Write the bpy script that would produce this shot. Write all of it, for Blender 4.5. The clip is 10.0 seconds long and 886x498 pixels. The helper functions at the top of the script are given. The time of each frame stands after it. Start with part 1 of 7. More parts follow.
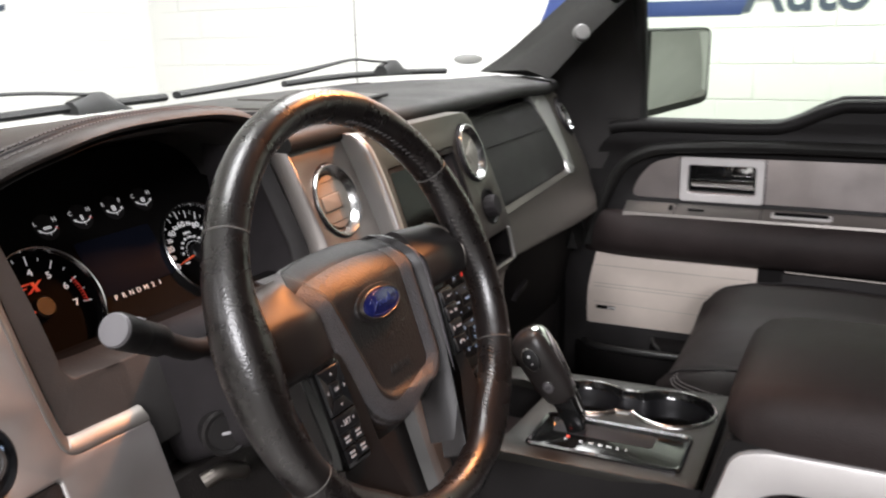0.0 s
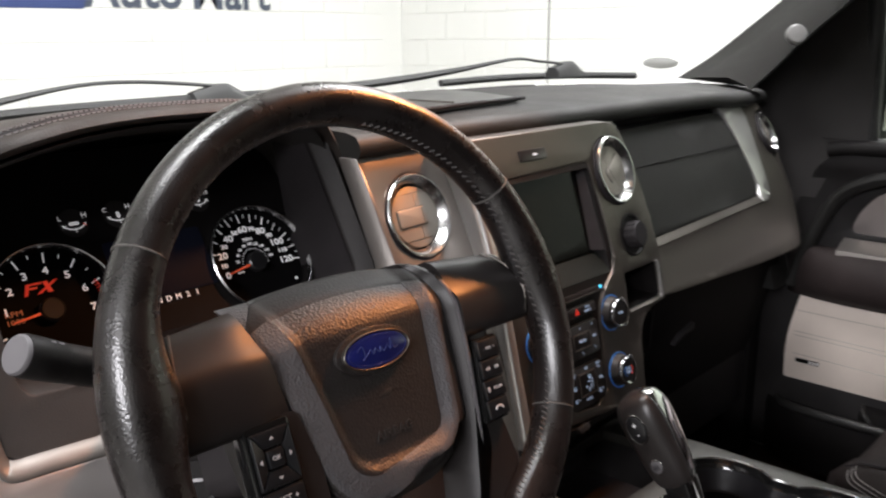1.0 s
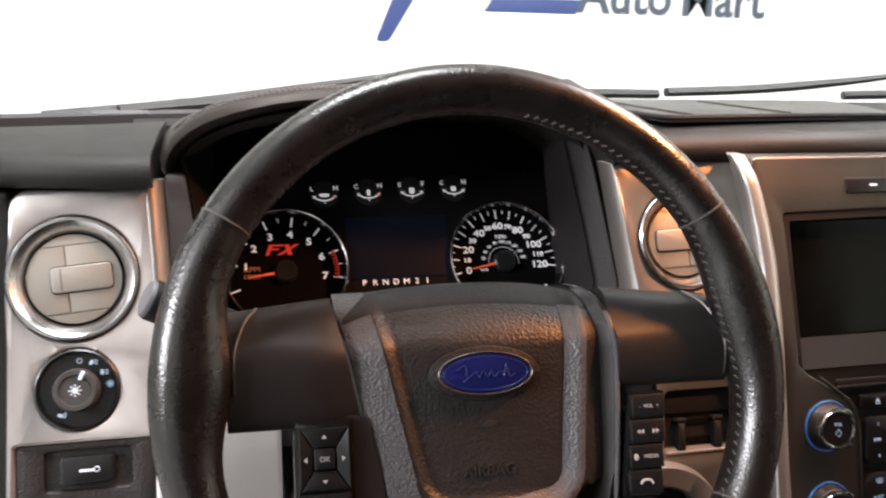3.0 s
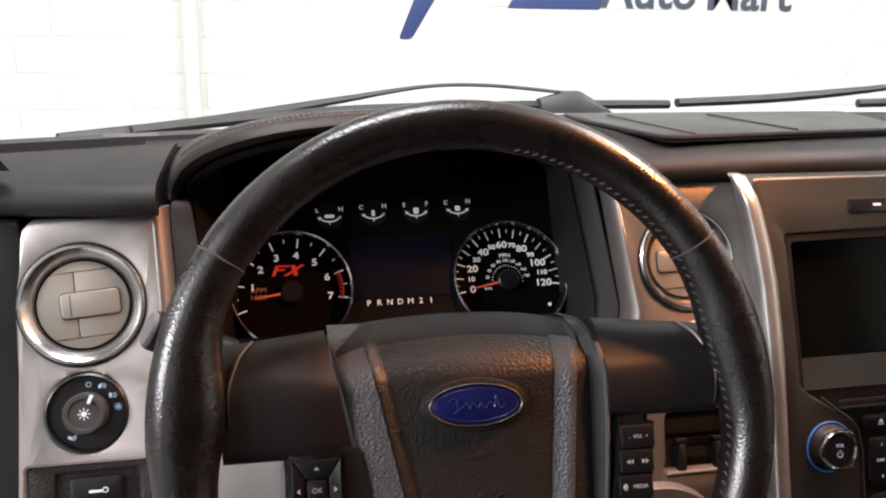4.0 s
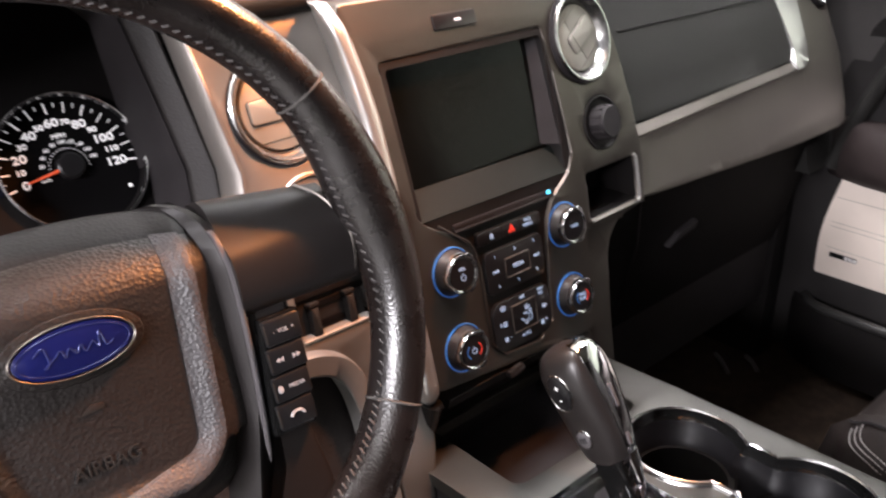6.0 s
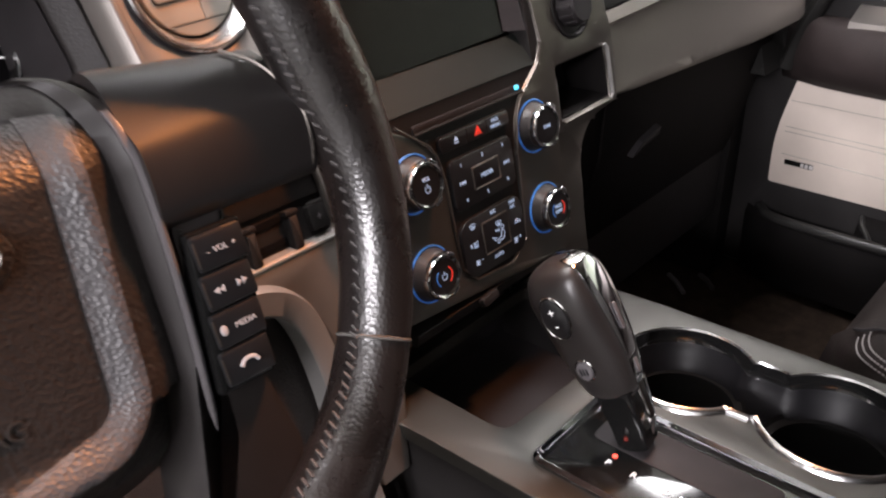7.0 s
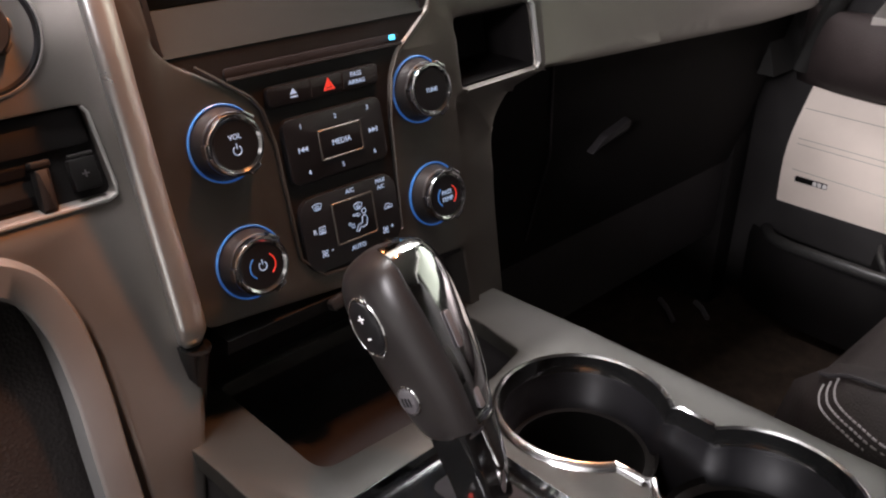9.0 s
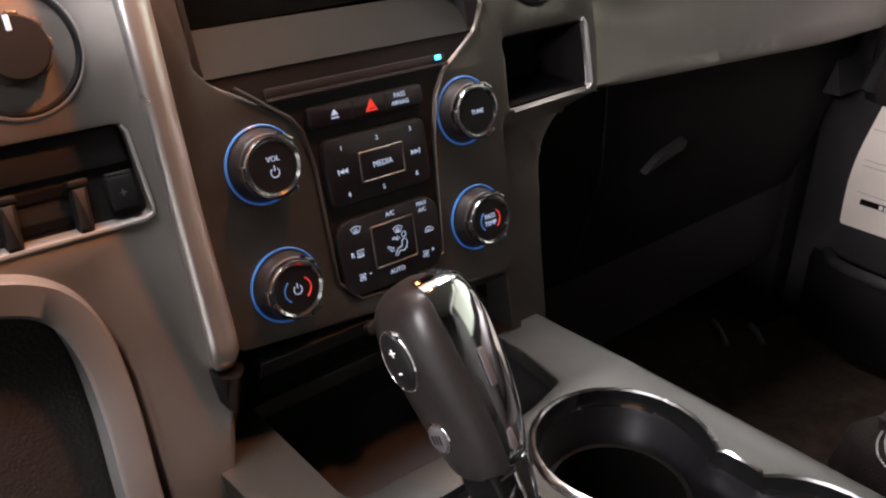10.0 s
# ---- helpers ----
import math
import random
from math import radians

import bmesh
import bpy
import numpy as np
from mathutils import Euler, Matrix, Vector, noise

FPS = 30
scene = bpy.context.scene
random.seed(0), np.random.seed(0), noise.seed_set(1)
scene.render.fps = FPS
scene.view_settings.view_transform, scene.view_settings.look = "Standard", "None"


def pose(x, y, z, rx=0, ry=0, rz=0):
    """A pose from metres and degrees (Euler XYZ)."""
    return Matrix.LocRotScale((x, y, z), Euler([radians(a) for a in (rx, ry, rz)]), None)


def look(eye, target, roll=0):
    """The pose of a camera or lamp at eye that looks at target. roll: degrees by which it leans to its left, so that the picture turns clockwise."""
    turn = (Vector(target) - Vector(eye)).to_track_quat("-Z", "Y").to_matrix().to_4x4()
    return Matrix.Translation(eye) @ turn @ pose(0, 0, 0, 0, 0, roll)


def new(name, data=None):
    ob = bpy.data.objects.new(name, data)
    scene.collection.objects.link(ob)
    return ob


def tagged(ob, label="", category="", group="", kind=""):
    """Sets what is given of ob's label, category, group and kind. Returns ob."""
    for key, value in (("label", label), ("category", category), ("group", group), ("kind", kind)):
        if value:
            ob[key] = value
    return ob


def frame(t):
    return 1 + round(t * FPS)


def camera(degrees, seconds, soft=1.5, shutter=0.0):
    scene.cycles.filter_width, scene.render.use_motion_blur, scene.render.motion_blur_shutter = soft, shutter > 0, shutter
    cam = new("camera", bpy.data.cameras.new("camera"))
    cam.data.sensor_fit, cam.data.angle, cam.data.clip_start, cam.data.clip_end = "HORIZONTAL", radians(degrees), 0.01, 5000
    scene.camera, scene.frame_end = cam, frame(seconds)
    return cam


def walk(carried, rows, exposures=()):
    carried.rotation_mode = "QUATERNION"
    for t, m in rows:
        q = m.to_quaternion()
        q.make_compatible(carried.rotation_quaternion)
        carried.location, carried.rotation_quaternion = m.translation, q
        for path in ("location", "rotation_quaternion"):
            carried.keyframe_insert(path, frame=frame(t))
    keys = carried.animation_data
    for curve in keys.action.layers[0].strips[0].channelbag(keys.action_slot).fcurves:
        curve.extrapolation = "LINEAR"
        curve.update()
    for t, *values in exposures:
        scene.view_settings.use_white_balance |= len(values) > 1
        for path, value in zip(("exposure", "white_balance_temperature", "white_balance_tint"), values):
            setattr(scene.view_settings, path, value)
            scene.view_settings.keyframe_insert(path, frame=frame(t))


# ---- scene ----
cam = camera(54.78, 10.0, soft=2.1, shutter=0.4)
PATH = [
    (0.0, -1.0334, -0.4663, 1.6494, 75.393, 1.280, -64.212),
    (0.5, -0.9095, -0.5033, 1.6417, 75.652, 0.677, -55.532),
    (1.0, -0.8027, -0.5235, 1.6321, 75.972, 0.303, -47.018),
    (1.5, -0.7348, -0.5155, 1.6336, 76.077, -0.104, -39.227),
    (1.8, -0.6858, -0.5214, 1.6333, 75.708, -0.951, -33.345),
    (2.0, -0.6591, -0.5304, 1.6233, 76.358, -0.316, -29.789),
    (2.5, -0.6059, -0.5498, 1.6037, 76.508, -0.952, -20.844),
    (3.0, -0.5732, -0.5684, 1.6145, 76.321, -1.354, -14.209),
    (3.2, -0.5650, -0.5771, 1.6236, 76.349, -1.281, -12.455),
    (4.5, -0.5510, -0.5757, 1.6425, 74.500, 0.000, -13.560),
    (5.0, -0.5433, -0.5525, 1.6405, 70.600, -0.480, -22.480),
    (5.5, -0.5278, -0.5265, 1.6385, 67.350, -0.500, -32.250),
    (6.0, -0.5272, -0.4763, 1.6273, 65.226, 0.682, -42.517),
    (6.2, -0.5316, -0.4550, 1.6217, 63.950, 0.399, -44.889),
    (7.3, -0.4495, -0.3644, 1.5217, 61.628, 1.253, -49.912),
    (7.5, -0.4257, -0.3617, 1.5061, 62.020, 0.788, -50.580),
    (8.0, -0.3679, -0.3721, 1.4798, 62.252, 0.298, -50.281),
    (8.5, -0.3309, -0.3787, 1.4682, 62.480, -0.399, -47.794),
    (9.0, -0.3033, -0.3973, 1.4672, 62.590, -0.602, -44.237),
    (9.5, -0.2853, -0.3930, 1.4658, 62.664, -0.551, -41.638),
    (10.0, -0.2838, -0.3885, 1.4735, 62.748, -0.545, -40.203),
]
walk(cam, [(t, pose(*p)) for t, *p in PATH], exposures=[(0, -0.94, 6250, 12), (0.5, -1.02, 6250, 12), (1, -1.1, 6250, 12), (1.5, -0.9, 6250, 12), (2, -0.8, 6250, 12), (2.5, -0.75, 6250, 12), (3, -0.65, 6250, 12), (4.3, -1.1, 6250, 13), (4.6, -1.08, 6250, 13), (5, -0.75, 6250, 14), (5.5, 0.25, 6350, 14), (6, -0.15, 6300, 16), (7.3, -0.45, 6350, 16), (8.5, -0.45, 6350, 16), (10, -0.43, 6350, 16)])

# ---- world and lights ----
world = bpy.data.worlds.new("world")
scene.world = world
world.use_nodes = True
world.node_tree.nodes["Background"].inputs[0].default_value = (0.9, 0.95, 1.0, 1)
world.node_tree.nodes["Background"].inputs[1].default_value = 0.22


def area_lamp(name, m, sx, sy, power, colour):
    data = bpy.data.lights.new(name, "AREA")
    data.shape, data.size, data.size_y, data.energy, data.color = "RECTANGLE", sx, sy, power, colour
    ob = new(name, data)
    ob.matrix_world = m
    return ob


CEIL = 4.2
STRIPS = [(-0.7, -0.4, 490), (2.3, 0.2, 480), (0.8, -4.4, 40)]
for sx, sy, watts in STRIPS:
    area_lamp("strip_lamp", pose(sx, sy, CEIL - 0.13), 1.2, 2.4, watts, (1.0, 0.975, 0.955))
# bright wall lights high on the driver's side
SIDE_LIGHTS = [(-5.85, -2.5, 330), (-5.85, -1.1, 330), (-5.85, 2.2, 45)]
for sx, sy, watts in SIDE_LIGHTS:
    area_lamp("side_lamp", pose(sx + 0.30, sy, 3.40, 0, -72, 0), 0.5, 1.0, watts, (1.0, 0.97, 0.97))
# warm map lamp of the overhead console, turned to the driver
lamp = area_lamp("map_lamp", look((0.09, -0.115, 1.950), (-0.30, -0.03, 1.42)), 0.07, 0.04, 3.9, (1.0, 0.35, 0.10))
lamp.data.spread = radians(82)

# ---- materials ----
MATS = {}


def mat(name, colour, rough=0.5, metal=0.0, bump=0.0, scale=400.0, vary=0.0, vscale=9.0, coat=0.0, kind="noise", emit=None, power=0.0, rvary=0.0, aniso=None, spec=0.5):
    if name in MATS:
        return MATS[name]
    m = bpy.data.materials.new(name)
    m.use_nodes = True
    nt = m.node_tree
    b = nt.nodes["Principled BSDF"]
    b.inputs["Base Color"].default_value = (*colour, 1)
    b.inputs["Roughness"].default_value = rough
    b.inputs["Metallic"].default_value = metal
    b.inputs["Specular IOR Level"].default_value = spec
    b.inputs["Coat Weight"].default_value = coat
    b.inputs["Coat Roughness"].default_value = 0.08
    geo = nt.nodes.new("ShaderNodeNewGeometry")
    src = geo.outputs["Position"]
    if aniso:
        mp = nt.nodes.new("ShaderNodeMapping")
        mp.inputs["Scale"].default_value = aniso
        nt.links.new(src, mp.inputs["Vector"])
        src = mp.outputs[0]
    if vary or rvary:
        n = nt.nodes.new("ShaderNodeTexNoise")
        n.inputs["Scale"].default_value = vscale
        n.inputs["Detail"].default_value = 6
        n.inputs["Roughness"].default_value = 0.65
        nt.links.new(geo.outputs["Position"], n.inputs["Vector"])
    if vary:
        r = nt.nodes.new("ShaderNodeMapRange")
        r.inputs["From Min"].default_value, r.inputs["From Max"].default_value = 0.3, 0.7
        r.inputs["To Min"].default_value, r.inputs["To Max"].default_value = 1 - vary, 1 + vary
        mx = nt.nodes.new("ShaderNodeVectorMath")
        mx.operation = "SCALE"
        mx.inputs[0].default_value = colour
        nt.links.new(n.outputs["Fac"], r.inputs["Value"])
        nt.links.new(r.outputs[0], mx.inputs["Scale"])
        nt.links.new(mx.outputs[0], b.inputs["Base Color"])
    if rvary:
        r2 = nt.nodes.new("ShaderNodeMapRange")
        r2.inputs["From Min"].default_value, r2.inputs["From Max"].default_value = 0.3, 0.7
        r2.inputs["To Min"].default_value, r2.inputs["To Max"].default_value = max(0.02, rough - rvary), min(1, rough + rvary)
        nt.links.new(n.outputs["Fac"], r2.inputs["Value"])
        nt.links.new(r2.outputs[0], b.inputs["Roughness"])
    if bump:
        if kind == "cells":
            g = nt.nodes.new("ShaderNodeTexVoronoi")
            g.feature = "F1"
            g.inputs["Scale"].default_value = scale
            g.inputs["Randomness"].default_value = 0.9
            out = g.outputs["Distance"]
        else:
            g = nt.nodes.new("ShaderNodeTexNoise")
            g.inputs["Scale"].default_value = scale
            g.inputs["Detail"].default_value = 4
            out = g.outputs["Fac"]
        nt.links.new(src, g.inputs["Vector"])
        bp = nt.nodes.new("ShaderNodeBump")
        bp.inputs["Strength"].default_value = bump
        bp.inputs["Distance"].default_value = 0.4 / scale
        nt.links.new(out, bp.inputs["Height"])
        nt.links.new(bp.outputs[0], b.inputs["Normal"])
    if emit:
        b.inputs["Emission Color"].default_value = (*emit, 1)
        b.inputs["Emission Strength"].default_value = power
    MATS[name] = m
    return m


def glass_mat(name, tint=(1, 1, 1), rough=0.0):
    m = bpy.data.materials.new(name)
    m.use_nodes = True
    nt = m.node_tree
    nt.nodes.remove(nt.nodes["Principled BSDF"])
    tr, gl, mx, lw, sc = (nt.nodes.new("ShaderNode" + k) for k in ("BsdfTransparent", "BsdfGlossy", "MixShader", "LayerWeight", "Math"))
    tr.inputs[0].default_value = (*tint, 1)
    gl.inputs["Roughness"].default_value = rough
    lw.inputs[0].default_value = 0.25
    sc.operation = "MULTIPLY"
    sc.inputs[1].default_value = 0.08
    nt.links.new(lw.outputs["Facing"], sc.inputs[0])
    nt.links.new(sc.outputs[0], mx.inputs[0])
    nt.links.new(tr.outputs[0], mx.inputs[1])
    nt.links.new(gl.outputs[0], mx.inputs[2])
    nt.links.new(mx.outputs[0], nt.nodes["Material Output"].inputs[0])
    return m


DASH = mat("dash_vinyl", (0.015, 0.0145, 0.0135), 0.56, bump=0.35, scale=900, vary=0.25, kind="cells", rvary=0.08, spec=0.22)
HOODL = mat("stitched_leather", (0.030, 0.025, 0.0220), 0.50, bump=0.4, scale=650, vary=0.25, kind="cells", rvary=0.08, spec=0.2)
RIM = mat("rim_leather", (0.009, 0.0072, 0.0068), 0.28, bump=0.22, scale=560, vary=0.3, vscale=25, kind="cells", rvary=0.06, spec=0.78)
GRAIN = mat("grained_plastic", (0.0165, 0.0140, 0.0132), 0.44, bump=0.46, scale=460, vary=0.2, kind="cells", rvary=0.05, spec=0.45)
PLASTIC = mat("matte_black_plastic", (0.011, 0.0100, 0.0098), 0.52, bump=0.2, scale=1400, vary=0.2, rvary=0.07, spec=0.18)
DEEP = mat("deep_black_plastic", (0.019, 0.0170, 0.0178), 0.6, bump=0.2, scale=900, vary=0.3, spec=0.15)
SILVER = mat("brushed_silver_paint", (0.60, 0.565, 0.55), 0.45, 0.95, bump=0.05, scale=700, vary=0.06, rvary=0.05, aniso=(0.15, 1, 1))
SATIN = mat("warm_grey_satin_paint", (0.125, 0.113, 0.102), 0.40, 0.9, bump=0.05, scale=1500, vary=0.08, rvary=0.05)
BAR = mat("bright_satin_metal", (0.55, 0.545, 0.53), 0.31, 0.82, bump=0.04, scale=900, vary=0.06, rvary=0.06)
CHROME = mat("chrome", (0.80, 0.80, 0.80), 0.08, 1.0, vary=0.04, rvary=0.04, vscale=40)
KNOBRIM = mat("knob_chrome", (0.46, 0.46, 0.47), 0.14, 1.0, vary=0.05, rvary=0.05, vscale=60)
CHROME_D = mat("smoked_chrome", (0.27, 0.27, 0.285), 0.11, 1.0, vary=0.05, rvary=0.04, vscale=40)
GLOSS = mat("gloss_black", (0.006, 0.006, 0.006), 0.12, 0.0, vary=0.2, rvary=0.05)
RUBBER = mat("rubber", (0.02, 0.02, 0.02), 0.6, bump=0.3, scale=500, vary=0.25)
FABRIC = mat("dark_carpet", (0.022, 0.015, 0.011), 0.95, bump=0.9, scale=700, vary=0.4, vscale=40, spec=0.10)
SEAT = mat("seat_leather", (0.0135, 0.0100, 0.0090), 0.56, bump=0.35, scale=620, vary=0.3, kind="cells", rvary=0.08, spec=0.16)
THREAD = mat("grey_thread", (0.11, 0.10, 0.10), 0.8, bump=0.5, scale=2000, vary=0.2)
WALLM = mat("white_wall_paint", (0.82, 0.82, 0.79), 0.75, bump=0.12, scale=60, vary=0.03, vscale=1.2)
PILLAR = mat("grey_grained_pillar_trim", (0.028, 0.026, 0.025), 0.58, bump=0.3, scale=900, vary=0.2, kind="cells", rvary=0.06, spec=0.25)
INSERT = mat("brushed_door_insert", (0.47, 0.425, 0.41), 0.34, 0.95, bump=0.05, scale=700, vary=0.08, rvary=0.06, aniso=(1, 0.15, 1))
TRIM = mat("warm_grey_band_paint", (0.165, 0.150, 0.132), 0.42, 0.85, bump=0.05, scale=1500, vary=0.08, rvary=0.05)
KNOBGREY = mat("grey_knob_plastic", (0.042, 0.040, 0.039), 0.42, bump=0.06, scale=1500, vary=0.12, rvary=0.05)
# grey for walls out of view, chosen to lower the bounced light
GREYWALL = mat("bounce_cutting_grey", (0.42, 0.42, 0.40), 0.6, bump=0.1, scale=30, vary=0.08, vscale=2)
FLOORM = mat("showroom_floor", (0.34, 0.33, 0.31), 0.4, bump=0.1, scale=40, vary=0.15, vscale=2, rvary=0.1)
STACK_INK = mat("pale_blue_print", (0.62, 0.70, 0.80), 0.5, vary=0.03, emit=(0.62, 0.78, 1.0), power=0.30)
KEY_INK = mat("grey_key_print", (0.34, 0.33, 0.34), 0.5, vary=0.05, emit=(1.0, 0.96, 0.95), power=0.06)
WHITE_INK = mat("white_print", (0.75, 0.75, 0.75), 0.5, vary=0.03, emit=(1.0, 0.96, 0.95), power=0.65)
LIT = mat("lit_white_legend", (0.25, 0.28, 0.32), 0.4, vary=0.03, emit=(0.46, 0.68, 1.0), power=0.60)
LITBLUE = mat("lit_blue_ring", (0.05, 0.2, 0.5), 0.3, vary=0.05, emit=(0.06, 0.22, 0.85), power=0.20)
LITRED = mat("lit_red_legend", (0.5, 0.03, 0.02), 0.4, vary=0.05, emit=(1.0, 0.06, 0.03), power=0.5)
NEEDLE = mat("orange_red_needle", (0.6, 0.10, 0.04), 0.4, vary=0.05, emit=(1.0, 0.12, 0.04), power=0.6)
BLUE = mat("emblem_blue", (0.010, 0.014, 0.105), 0.2, 0.2, coat=0.6, vary=0.1, vscale=60)
SIGNBLUE = mat("sign_blue", (0.035, 0.06, 0.20), 0.5, vary=0.06)
SIGNGREY = mat("sign_slate", (0.06, 0.075, 0.11), 0.5, vary=0.06)
SPEAKER = mat("champagne_speaker_panel", (0.66, 0.58, 0.51), 0.42, 0.30, bump=0.08, scale=900, vary=0.06, aniso=(1, 0.1, 1))
# lining out of view, dark so that it bounces little light inside
LINER = mat("headliner_cloth", (0.13, 0.125, 0.12), 0.9, bump=0.4, scale=900, vary=0.06)
MIRROR = mat("mirror_glass", (0.86, 0.87, 0.86), 0.03, 1.0, vary=0.02)
BODY = mat("white_body_paint", (0.75, 0.75, 0.73), 0.25, coat=0.5, vary=0.02)
SCREEN = mat("touch_screen_glass", (0.003, 0.0035, 0.0032), 0.10, vary=0.2, rvary=0.03, spec=0.16)
# darker copy of the silver trim, with shade put into the colour
WARM = mat("shaded_silver_panel_paint", (0.228, 0.210, 0.194), 0.42, 0.75, bump=0.05, scale=700, vary=0.06, rvary=0.05)
CAPGREY = mat("pale_pillar_cap", (0.22, 0.215, 0.21), 0.45, vary=0.05)
NEEDLE_D = mat("dim_orange_print", (0.35, 0.12, 0.06), 0.5, vary=0.05, emit=(0.8, 0.28, 0.12), power=0.25)
LITRED_B = mat("red_gear_light", (0.6, 0.03, 0.02), 0.4, vary=0.05, emit=(1.0, 0.10, 0.06), power=4.0)
GRIP = mat("soft_grip_plastic", (0.018, 0.0155, 0.0148), 0.36, bump=0.08, scale=1500, vary=0.12, rvary=0.05)
SEATP = mat("armrest_vinyl", (0.026, 0.0195, 0.0185), 0.62, bump=0.55, scale=620, vary=0.25, kind="cells", rvary=0.06, spec=0.22)
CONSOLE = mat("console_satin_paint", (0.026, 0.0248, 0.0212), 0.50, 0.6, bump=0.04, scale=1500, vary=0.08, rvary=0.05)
SILL = mat("grey_sill_plastic", (0.0145, 0.0165, 0.0150), 0.55, bump=0.1, scale=1500, vary=0.1, spec=0.05)
KNEE = mat("knee_rim_paint", (0.145, 0.142, 0.137), 0.46, 0.3, bump=0.05, scale=900, vary=0.08, rvary=0.05)
DIAL = mat("dial_black", (0.0045, 0.0042, 0.0045), 0.6, vary=0.15, spec=0.02)
CUPWALL = mat("cup_wall_plastic", (0.006, 0.0058, 0.0066), 0.42, vary=0.2, rvary=0.08, vscale=30, spec=0.12)
TRAYMAT = mat("smooth_tray_rubber", (0.020, 0.0195, 0.0185), 0.34, bump=0.08, scale=1200, vary=0.2, rvary=0.06, spec=0.35)
# rubber blackened to carry the shade deep in the cups
CUPBLACK = mat("shaded_cup_rubber", (0.004, 0.0038, 0.0036), 0.7, bump=0.2, scale=900, vary=0.2, spec=0.1)
PALEM = mat("pale_satin_metal", (0.60, 0.575, 0.56), 0.40, 0.25, bump=0.04, scale=900, vary=0.05)
STRIPL = mat("pale_sticker", (0.09, 0.088, 0.08), 0.5, vary=0.1, vscale=60)
VENT = mat("vent_grey_plastic", (0.30, 0.28, 0.245), 0.45, 0.35, bump=0.05, scale=1200, vary=0.08, rvary=0.05)
BAND = mat("stippled_band", (0.062, 0.058, 0.060), 0.46, bump=0.7, scale=520, vary=0.2, kind="cells", rvary=0.05)
THREAD_W = mat("wheel_thread", (0.055, 0.05, 0.048), 0.7, bump=0.5, scale=2000, vary=0.2)
THREAD_D = mat("dark_thread", (0.07, 0.065, 0.06), 0.8, bump=0.5, scale=2000, vary=0.2)
EMBOSS = mat("embossed_plastic", (0.024, 0.022, 0.021), 0.4, vary=0.15)
BADGE_S = mat("badge_grey_enamel", (0.03, 0.04, 0.15), 0.25, 0.3, vary=0.1)
HUBCAP = mat("smooth_hub_plastic", (0.016, 0.0142, 0.0137), 0.52, bump=0.2, scale=520, vary=0.15, kind="cells", rvary=0.05, spec=0.22)
SPOKE = mat("smooth_spoke_plastic", (0.0135, 0.0115, 0.0112), 0.44, bump=0.12, scale=1600, vary=0.15, rvary=0.05, spec=0.40)
STRIP = mat("pale_grey_plastic", (0.085, 0.079, 0.083), 0.42, bump=0.1, scale=1500, vary=0.08)
BUTTON = mat("black_button", (0.009, 0.009, 0.010), 0.32, bump=0.05, scale=1500, vary=0.2, rvary=0.05)
KNOBEND = mat("stalk_end_plastic", (0.11, 0.105, 0.11), 0.5, bump=0.05, scale=1500, vary=0.1, rvary=0.05)
SIDEGLASS = glass_mat("tinted_side_glass", (0.74, 0.78, 0.73))
# black plastic with the shade of footwell and recesses put into its colour
FOOT = mat("shaded_black_plastic", (0.0055, 0.0048, 0.0047), 0.7, bump=0.2, scale=900, vary=0.3, spec=0.07)
SEWN = mat("pale_seat_thread", (0.20, 0.185, 0.18), 0.7, bump=0.4, scale=2000, vary=0.15)
LABELINK = mat("faded_label_print", (0.03, 0.03, 0.03), 0.6, vary=0.2, vscale=200)
RINGS = mat("satin_chrome", (0.54, 0.54, 0.54), 0.24, 1.0, vary=0.04, rvary=0.05, vscale=40)
WINDOW = glass_mat("window_glass", (0.97, 0.98, 0.97))

# ---- building helpers ----
PLACE = {}


def thing(name, at, label, category, group="", kind=""):
    ob = new(name)
    ob.empty_display_size = 0.05
    ob.location = at
    PLACE[ob] = Matrix.Translation(at)
    return tagged(ob, label, category, group, kind)


def as_mesh(name, bm, material, crease=38):
    me = bpy.data.meshes.new(name)
    bmesh.ops.recalc_face_normals(bm, faces=bm.faces)
    bm.to_mesh(me)
    bm.free()
    me.materials.append(material)
    me.shade_smooth()
    me.set_sharp_from_angle(angle=radians(crease))
    return me


def part(name, bm, material, parent, label="", crease=38):
    """One mesh, made in world coordinates, under a thing or a part."""
    me = bm if isinstance(bm, bpy.types.Mesh) else as_mesh(name, bm, material, crease)
    ob = new(name, me)
    ob.parent = parent
    ob.matrix_parent_inverse = PLACE[parent].inverted()
    PLACE[ob] = Matrix.Identity(4)
    return tagged(ob, label)


def solid(name, bm, material, label, category, group="", kind="", crease=38):
    ob = new(name, as_mesh(name, bm, material, crease))
    PLACE[ob] = Matrix.Identity(4)
    return tagged(ob, label, category, group, kind)


def ring_loft(rings, closed=False, caps=True, bm=None):
    bm = bm or bmesh.new()
    rows = [[bm.verts.new(p) for p in r] for r in rings]
    n = len(rows[0])
    pairs = list(zip(rows, rows[1:])) + ([(rows[-1], rows[0])] if closed else [])
    for a, b in pairs:
        for i in range(n):
            j = (i + 1) % n
            bm.faces.new((a[i], a[j], b[j], b[i]))
    if caps and not closed:
        bm.faces.new(rows[0][::-1])
        bm.faces.new(rows[-1])
    return bm


